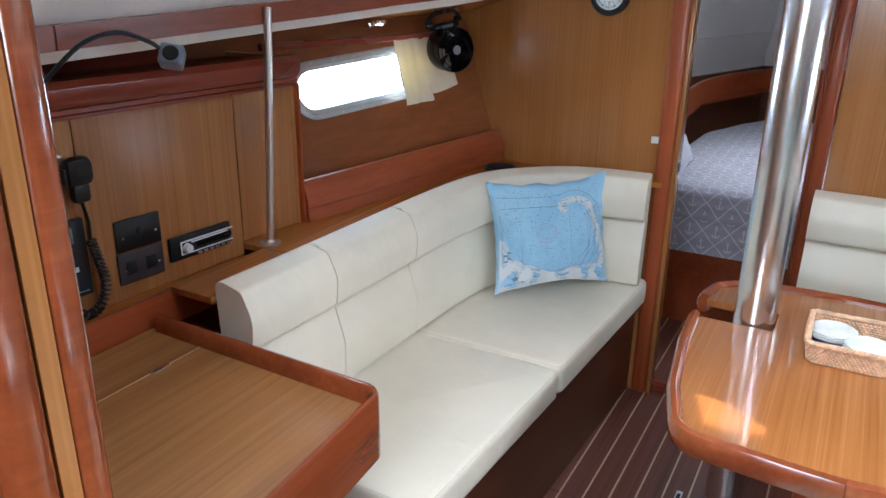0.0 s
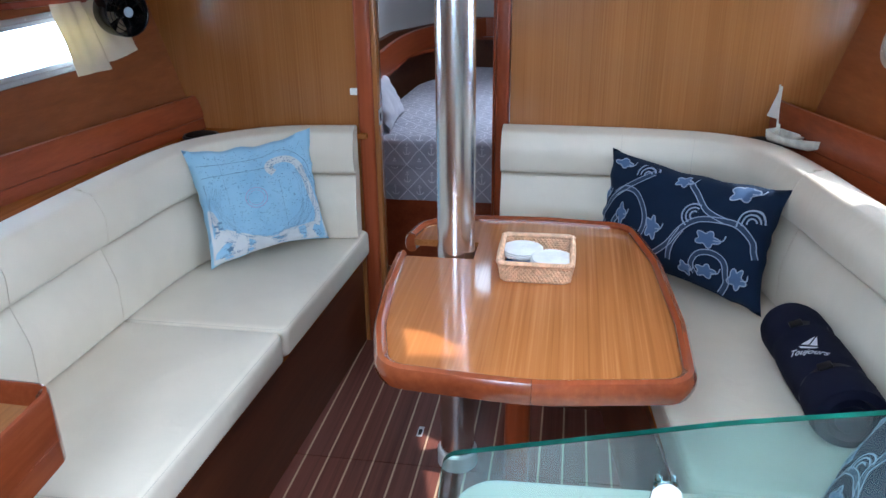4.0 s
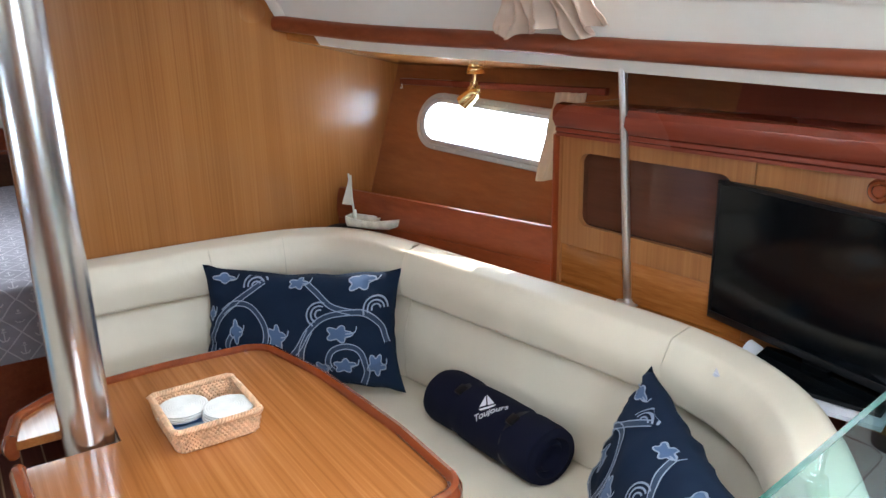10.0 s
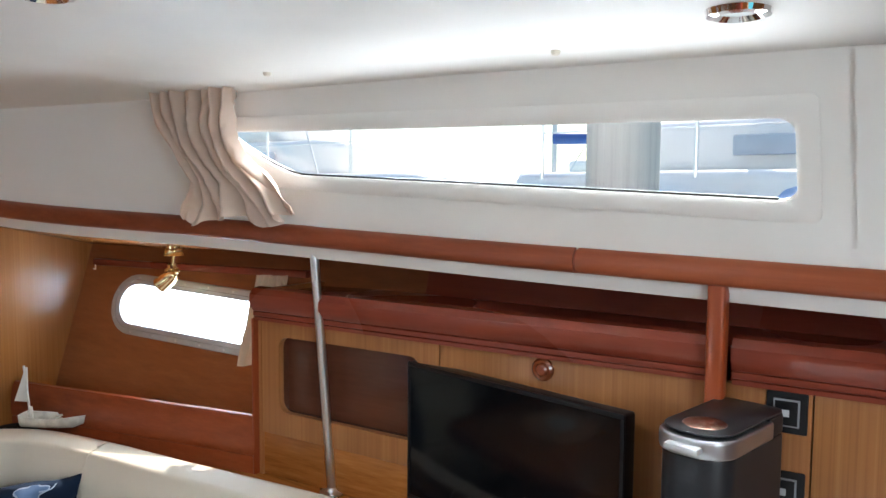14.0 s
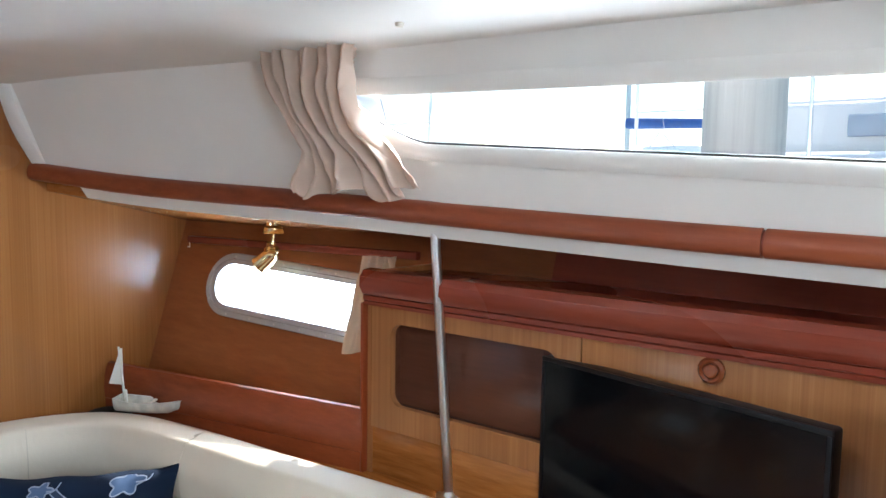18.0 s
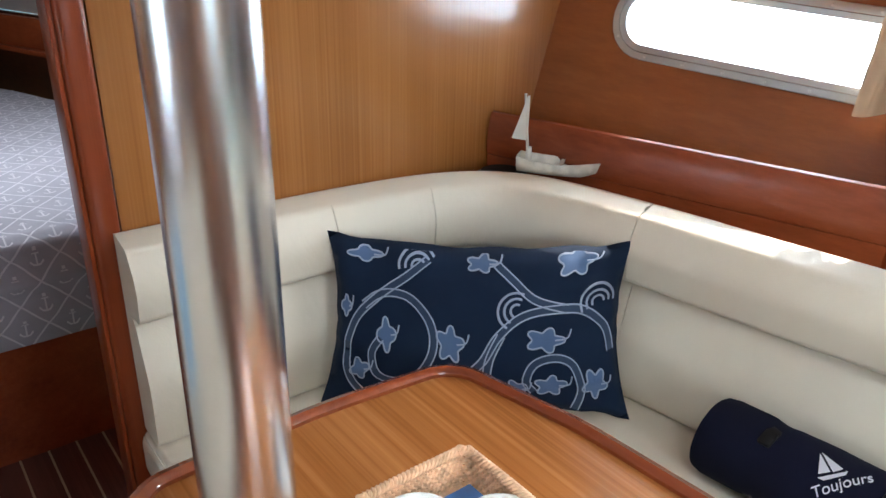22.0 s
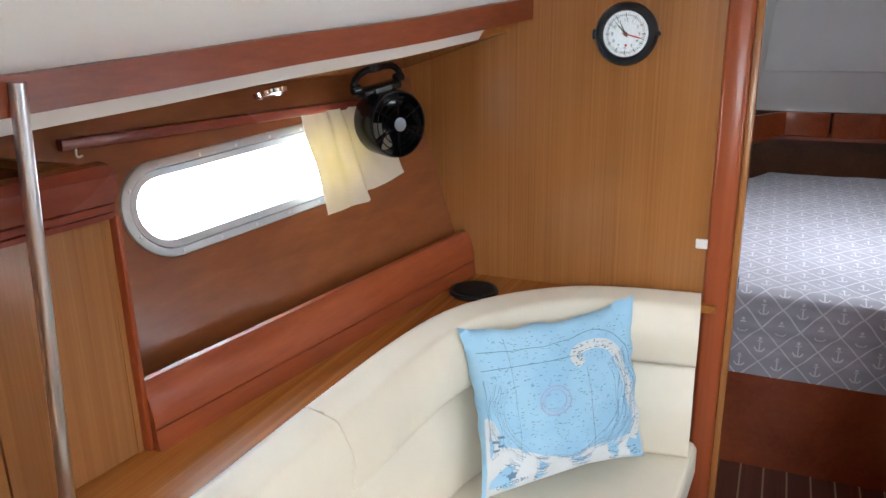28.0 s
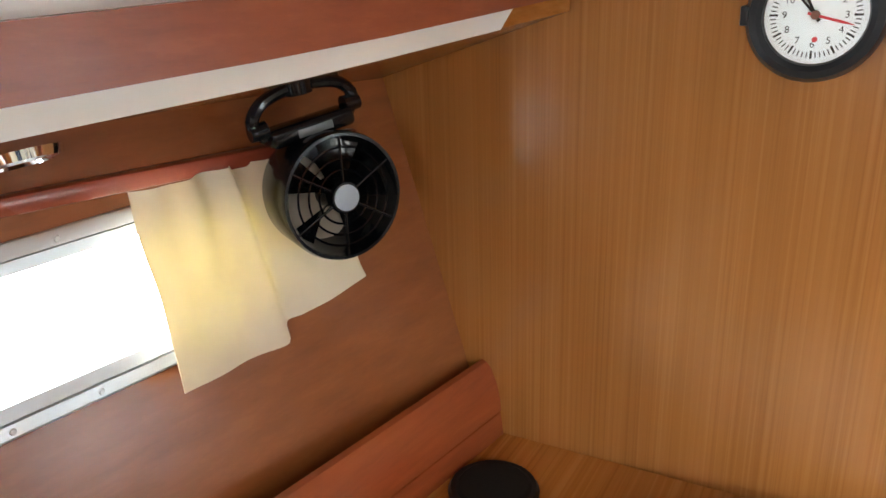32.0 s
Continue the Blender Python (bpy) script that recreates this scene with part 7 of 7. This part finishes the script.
# ---- forecabin ----
def spread():
    m, nt, b = nodes("anchor_quilt")
    tc = nt.nodes.new("ShaderNodeTexCoord")
    sx = nt.nodes.new("ShaderNodeSeparateXYZ")
    uvn = nt.nodes.new("ShaderNodeUVMap")
    nt.links.new(uvn.outputs[0], sx.inputs[0])

    def lattice(sign):
        a = nt.nodes.new("ShaderNodeMath")
        a.operation = "ADD" if sign > 0 else "SUBTRACT"
        nt.links.new(sx.outputs[0], a.inputs[0])
        nt.links.new(sx.outputs[1], a.inputs[1])
        f = nt.nodes.new("ShaderNodeMath")
        f.operation = "PINGPONG"
        f.inputs[1].default_value = 0.5
        nt.links.new(a.outputs[0], f.inputs[0])
        c = nt.nodes.new("ShaderNodeMath")
        c.operation = "LESS_THAN"
        c.inputs[1].default_value = 0.030
        nt.links.new(f.outputs[0], c.inputs[0])
        return c.outputs[0]
    mxm = nt.nodes.new("ShaderNodeMath")
    mxm.operation = "MAXIMUM"
    nt.links.new(lattice(1), mxm.inputs[0])
    nt.links.new(lattice(-1), mxm.inputs[1])
    n = add(nt, "ShaderNodeTexNoise", Scale=9.0, Detail=4.0)
    nt.links.new(tc.outputs["Object"], n.inputs["Vector"])
    base = ramp(nt, n.outputs["Fac"], [(0.3, (0.41, 0.395, 0.46)), (0.7, (0.48, 0.46, 0.53))])
    nt.links.new(mix(nt, base, (0.76, 0.74, 0.79), mxm.outputs[0]), b.inputs["Base Color"])
    b.inputs["Roughness"].default_value = 0.85
    b.inputs["Sheen Weight"].default_value = 0.2
    wv = add(nt, "ShaderNodeTexNoise", Scale=80.0, Detail=2.0)
    nt.links.new(tc.outputs["Object"], wv.inputs["Vector"])
    bump(nt, b, wv.outputs["Fac"], 0.3, 0.003)
    return m


# one diamond of the lattice, across and along
QX, QW = 0.118, 0.128


def bed_edge(y):
    """Half width of the berth at y."""
    if y < 2.0:
        return 0.64 - 0.03 * (y - 0.68)
    return 0.60 - 0.28 * ((y - 2.0) / 0.72) ** 1.4


def bed_point(u, w):
    """u across from -1 to 1, w metres up the front and then along the top."""
    drop, r = 0.255, 0.045
    if w < drop:
        y, z = 0.678 + 0.004 * math.sin(w * 60), 0.392 + w
    elif w < drop + r * 1.57:
        a = (w - drop) / r
        y, z = 0.678 + r * (1 - math.cos(a)), 0.392 + drop + r * math.sin(a)
    else:
        y = 0.678 + r + (w - drop - r * 1.57)
        z = 0.392 + drop + r + 0.004 * (y - 0.72)
    y = min(y, 2.74)
    # quilted channels over the foot of the bed
    q = math.exp(-((w - 0.20) / 0.13) ** 2) * 0.5 * (1 - math.cos(w * math.tau / 0.05))
    if w < 0.46:
        y, z = y - 0.011 * q * (1 if w < 0.24 else 0.3), z + 0.008 * q * (0 if w < 0.2 else 1)
    hw = bed_edge(max(y, 0.68))
    x = -0.05 + u * hw
    if abs(u) > 0.93:
        z -= 0.35 * (abs(u) - 0.93) ** 1.2
    z += 0.006 * noise.noise(Vector((x * 6, y * 6, 0)))
    return Vector((x, y, z))


bed = thing("berth_mattress", "double forepeak berth under a grey quilt with white anchors", "bed")
bm = bmesh.new()
uv = bm.loops.layers.uv.new("UVMap")
NU, NW, WMAX = 30, 150, 2.32
g = [[bm.verts.new(bed_point(-1 + 2 * a / NU, WMAX * b / NW)) for b in range(NW + 1)] for a in range(NU + 1)]
for a in range(NU):
    for b in range(NW):
        fc = bm.faces.new((g[a][b], g[a + 1][b], g[a + 1][b + 1], g[a][b + 1]))
        for lp, (i, j) in zip(fc.loops, ((a, b), (a + 1, b), (a + 1, b + 1), (a, b + 1))):
            p = g[i][j].co
            lp[uv].uv = ((p.x + 0.366) / QX + 0.5, (WMAX * j / NW - 0.052) / QW)
part("quilt", bm, spread(), bed, "grey quilt with a white lattice and anchors", sharp=80)
anchors = bmesh.new()
shape = [[(-0.002, -0.018), (0.002, -0.018), (0.002, 0.012), (-0.002, 0.012)], [(-0.008, 0.009), (0.008, 0.009), (0.008, 0.012), (-0.008, 0.012)], [(-0.004, 0.014), (0.004, 0.014), (0.004, 0.021), (-0.004, 0.021)], [(-0.014, -0.008), (-0.016, -0.013), (-0.008, -0.021), (0, -0.0215), (0, -0.018), (-0.007, -0.0165)], [(0.014, -0.008), (0.016, -0.013), (0.008, -0.021), (0, -0.0215), (0, -0.018), (0.007, -0.0165)]]
for iy in range(0, 37):
    for ix in range(-6, 10):
        x0, w0 = -0.366 + QX * (ix + 0.5 * (iy % 2)), 0.052 + 0.5 * QW * iy
        for poly in shape:
            vs = []
            for px, pw in [(1.12 * a, 1.22 * b) for a, b in poly]:
                w = w0 + pw
                y = bed_point(0, w).y
                u = (x0 + px + 0.05) / bed_edge(max(y, 0.68))
                if abs(u) > 0.95 or w > WMAX - 0.02 or w < 0.01:
                    vs = []
                    break
                p = bed_point(u, w)
                vs.append(p + (Vector((0, -0.0025, 0.0005)) if w < 0.26 else Vector((0, -0.001, 0.0028))))
            if len(vs) > 2:
                anchors.faces.new([anchors.verts.new(v) for v in vs])
tagged(part("anchor_print", anchors, plain("white_print_cotton", (0.78, 0.76, 0.80), 0.9), bed), kind="stuff")
part("mattress_core", slab([(-0.66, 0.70), (0.56, 0.70), (0.53, 2.0), (0.22, 2.7), (-0.32, 2.7), (-0.63, 2.0)], 0.392, 0.63), WHITECLOTH, bed)
SHAM = cloth("pale_grey_sham", (0.66, 0.65, 0.71), 0.0)
pw = Pillow((-0.545, 1.19, 0.702), (-0.515, 0.74, 0.700), (-0.64, 0.78, 0.93), (-0.655, 1.14, 0.93), 0.045, 2)
wp = thing("bed_pillow", "white bed pillow leaning on the side of the berth", "pillow")
part("cover", pw.body(), SHAM, wp, sharp=80)
solid("wall_berth_front", box(-0.72, 0.66, 0.70, 0.72, 0.028, 0.391), MAHOG_Y, kind="structure")
fc = thing("wall_forecabin", "mahogany lower walls of the forecabin", "wall", kind="structure")
# lower walls: the shadow behind the fiddle is in their dark colour
part("side", slab([(-0.72, 0.032), (-0.76, 2.0), (-0.45, 2.95), (-0.47, 2.95), (-0.80, 2.0), (-0.78, 0.032)], 0.0, 1.02), SHADED_WOOD, fc)
part("side", slab([(0.66, 0.032), (0.68, 2.0), (0.34, 2.95), (0.36, 2.95), (0.71, 2.0), (0.70, 0.032)], 0.0, 1.02), SHADED_WOOD, fc)
part("head", box(-0.48, 0.38, 2.93, 2.96, 0.0, 1.02), SHADED_WOOD, fc)
for pts in ([(-0.58, 0.35, 0.90), (-0.66, 1.9, 0.90), (-0.36, 2.78, 0.90), (-0.07, 2.80, 0.90)], [(-0.06, 2.80, 0.90), (0.26, 2.78, 0.90), (0.56, 1.9, 0.90), (0.50, 0.35, 0.90)]):
    part("shelf_fiddle", sweep(smooth_path(pts, 24), [(0, 0), (0.02, 0), (0.024, 0.07), (0.016, 0.128), (0, 0.13)]), MAHOG_Y, fc)
part("shelf", slab([(-0.58, 0.1), (-0.66, 1.9), (-0.36, 2.79), (0.26, 2.79), (0.56, 1.9), (0.50, 0.1), (0.69, 0.1), (0.69, 2.0), (0.35, 2.94), (-0.46, 2.94), (-0.79, 2.0), (-0.77, 0.1)], 0.88, 0.899), MAHOG_Y, fc)
up = thing("wall_forecabin_liner", "pale moulded liner of the forecabin", "wall", kind="structure")
bm = bmesh.new()
rows = []
for z, e in ((1.02, 0.0), (1.10, 0.01), (1.245, -0.05), (1.25, -0.06), (1.60, -0.12), (1.70, -0.20)):
    rows.append([bm.verts.new((x, y, z)) for x, y in ((-0.78 - e, 0.032), (-0.79 - e, 2.0), (-0.47 - e * 0.5, 2.95 + e), (0.37 + e * 0.5, 2.95 + e), (0.71 + e, 2.0), (0.70 + e, 0.032))])
for a, b in zip(rows, rows[1:]):
    for k in range(5):
        bm.faces.new((a[k], a[k + 1], b[k + 1], b[k]))
part("side", bm, WHITE, up)
bm = bmesh.new()
xs, ysf = (-0.62, -0.22, 0.30, 0.56), (0.032, 1.05, 1.62, 2.78)
vv = [[bm.verts.new((x, y, 1.70 + 0.03 * (1 - abs(x) / 0.7))) for y in ysf] for x in xs]
for a in range(3):
    for b in range(3):
        if (a, b) != (1, 1):
            bm.faces.new((vv[a][b], vv[a + 1][b], vv[a + 1][b + 1], vv[a][b + 1]))
solid("ceiling_forecabin", bm, LINER, kind="structure")

# ---- outside ----
def water_mat():
    m, nt, b = nodes("harbour_water")
    b.inputs["Base Color"].default_value = (0.05, 0.30, 0.34, 1)
    b.inputs["Roughness"].default_value = 0.25
    n = add(nt, "ShaderNodeTexNoise", Scale=2.0, Detail=4.0)
    nt.links.new(coords(nt, (1, 1, 1)), n.inputs["Vector"])
    bump(nt, b, n.outputs["Fac"], 0.4, 0.05)
    return m


bm = bmesh.new()
bmesh.ops.create_grid(bm, x_segments=1, y_segments=1, size=2000)
place(bm, Matrix.Translation((0, 0, -0.45)))
solid("water", bm, water_mat(), kind="structure")
HULLW = plain("white_boat_hull", (0.90, 0.87, 0.82), 0.3, 0.03)
HAZE = plain("grey_cabin_window", (0.46, 0.52, 0.58), 0.2, 0.2, 2.0)
FENDER = plain("faded_blue_fender", (0.12, 0.24, 0.48), 0.6, 0.1)
COVER = plain("blue_canvas", (0.03, 0.10, 0.32), 0.8, 0.1)
PILE = wood("weathered_piling", (0.52, 0.48, 0.43), (0.62, 0.58, 0.52), (0.72, 0.68, 0.62), (0, 0, 1), 0.8, 0.4, 0.0)
for s, px in ((1, 4.6), (-1, -6.0)):
    bt = thing("moored_boat", "white moored sailing boat with blue canvas covers", "boat", "moored boats")
    path = smooth_path([(px, -6.0, 0), (px, -3.0, 0), (px + s * 0.25, -0.5, 0), (px + s * 0.9, 1.6, 0), (px + s * 1.6, 2.6, 0)], 24)
    if s > 0:
        path = path[::-1]
    hullb = slab(rounded([(px, -6.0), (px + s * 0.1, -0.8), (px + s * 1.4, 3.2), (px + s * 2.7, -0.8), (px + s * 2.8, -6.0)], [0.2, 2.5, 0.3, 2.5, 0.2], 8), -1.1, 1.25, 0.08, 3)
    if s > 0:
        hullb = slab(rounded([(px, -6.0), (px + 0.1, -0.8), (px + 0.35, 0.75), (px + 2.45, 0.75), (px + 2.7, -0.8), (px + 2.8, -6.0)], [0.2, 2.5, 0.25, 0.25, 2.5, 0.2], 8), -1.1, 1.25, 0.08, 3)
    part("hull", hullb, HULLW, bt)
    part("cabin", slab(rounded([(px + s * 0.7, -4.2), (px + s * 0.8, 0.0), (px + s * 2.0, 0.0), (px + s * 2.1, -4.2)], 0.4, 5), 1.25, 1.62, 0.08, 3), HULLW, bt)
    for y in (-3.2, -2.2, -1.2):
        part("cabin_window", box(*sorted((px + s * 0.67, px + s * 0.70)), y - 0.35, y + 0.35, 1.36, 1.5, 0.05), HAZE, bt)
    part("mast", tube((px + s * 1.4, -1.0, 1.5), (px + s * 1.4, -1.0, 9.5), 0.08, 0.06, 12), ALU, bt)
    part("boom_cover", tube((px + s * 1.4, -1.0, 2.6), (px + s * 1.4, -4.2, 2.5), 0.16, 0.12, 12), COVER, bt)
    for k in range(6):
        y = -5.2 + k * 1.1
        part("stanchion", tube((px + s * 0.12, y, 1.2), (px + s * 0.12, y, 1.82), 0.014, 0.012, 8), STEEL, bt)
    for z in (1.52, 1.8):
        part("lifeline", tube((px + s * 0.12, -5.2, z), (px + s * 0.12, 0.3, z), 0.006, 0.006, 6), STEEL, bt)
    for y in (-2.3, -1.45, -0.6, 0.4):
        part("fender", lathe([(0, -0.02), (0.06, 0.0), (0.11, 0.05), (0.11, 0.20), (0.06, 0.25), (0, 0.27)], 16, (px - s * 0.13, y, 0.88)), FENDER, bt)
    part("coachroof_cover", slab(rounded([(px + s * 0.85, -3.4), (px + s * 0.95, -1.6), (px + s * 1.8, -1.6), (px + s * 1.9, -3.4)], 0.3, 5), 1.621, 1.95, 0.1, 3), COVER if s < 0 else HULLW, bt)
    for y in (-4.6, -2.9, -0.2):
        part("shroud", tube((px + s * 0.3, y, 1.25), (px + s * 1.4, -1.0, 7.5), 0.008, 0.008, 6), STEEL, bt)
    part("davit", tube((px + s * 0.2, -3.6, 1.25), (px + s * 0.2, -2.6, 2.3), 0.02, 0.02, 8), STEEL, bt)
    part("davit", tube((px + s * 0.2, -2.6, 2.3), (px + s * 0.2, -1.9, 1.25), 0.02, 0.02, 8), STEEL, bt)
    part("hull_stripe", slab(rounded([(px - s * 0.012, -5.9), (px + s * 0.088, -0.8), (px + s * 0.10, -0.8), (px + s * 0.01, -5.9)], 0.0, 2), 0.92, 0.98), COVER, bt)
    bt.location.z = 0.52
    star_boat = bt if s > 0 else star_boat
for dx, dy in ((0.0, 7.4), (13.5, 9.5), (4.5, 16.0)):
    copy_thing(star_boat, Matrix.Translation((dx, dy, 0.52)))
for x, y in ((3.15, -1.02), (3.3, 2.6), (-3.4, -0.4)):
    solid("dock_piling", tube((x, y, -0.5), (x, y, 4.3), 0.165, 0.155, 18), PILE, "weathered grey timber dock piling beside the boat", "piling", group="dock pilings")

# side decks, and unseen hatch lids added to keep direct sun out
for s, nm in ((-1, "port"), (1, "starboard")):
    bm, prev = bmesh.new(), None
    for k in range(36):
        y = -3.4 * k / 35
        a = sided(along(RAIL, y) + Vector((0.014, 0, 0.033)), s)
        b = Vector((s * (hull_x(y, 1.46) + 0.06), y, 1.495))
        a.z = a.z + 0.012
        row = [bm.verts.new(a), bm.verts.new(b), bm.verts.new(b - Vector((0, 0, 0.02))), bm.verts.new(a - Vector((0, 0, 0.02)))]
        if prev:
            for j in range(4):
                bm.faces.new((prev[j], prev[(j + 1) % 4], row[(j + 1) % 4], row[j]))
        prev = row
    solid("deck_" + nm, bm, WHITE, kind="structure")
lidh = thing("ceiling_hatch", "unseen smoked acrylic hatch lid added over the saloon", "hatch", kind="structure")
part("lid", box(-0.16, 0.46, -2.06, -1.44, 2.03, 2.045, 0.004), make_glass("smoked_acrylic", (0.35, 0.33, 0.32), 0.2), lidh)
# unseen lid and coaming, added to block sun over the berth
lidf = thing("ceiling_hatch_forecabin", "unseen smoked acrylic hatch lid added over the berth", "hatch", kind="structure")
part("coaming", join(box(-0.26, -0.222, 1.01, 1.66, 1.725, 1.79), box(0.302, 0.34, 1.01, 1.66, 1.725, 1.79), box(-0.222, 0.302, 1.01, 1.048, 1.725, 1.79), box(-0.222, 0.302, 1.622, 1.66, 1.725, 1.79)), WHITE, lidf)
part("lid", box(-0.26, 0.34, 1.01, 1.66, 1.79, 1.805, 0.004), make_glass("smoked_acrylic_berth", (0.35, 0.33, 0.32), 0.2), lidf)
part("coaming", join(box(-0.16, -0.12, -2.06, -1.44, 1.9, 2.03), box(0.42, 0.46, -2.06, -1.44, 1.9, 2.03), box(-0.12, 0.42, -2.06, -2.02, 1.9, 2.03), box(-0.12, 0.42, -1.48, -1.44, 1.9, 2.03)), WHITE, lidh)
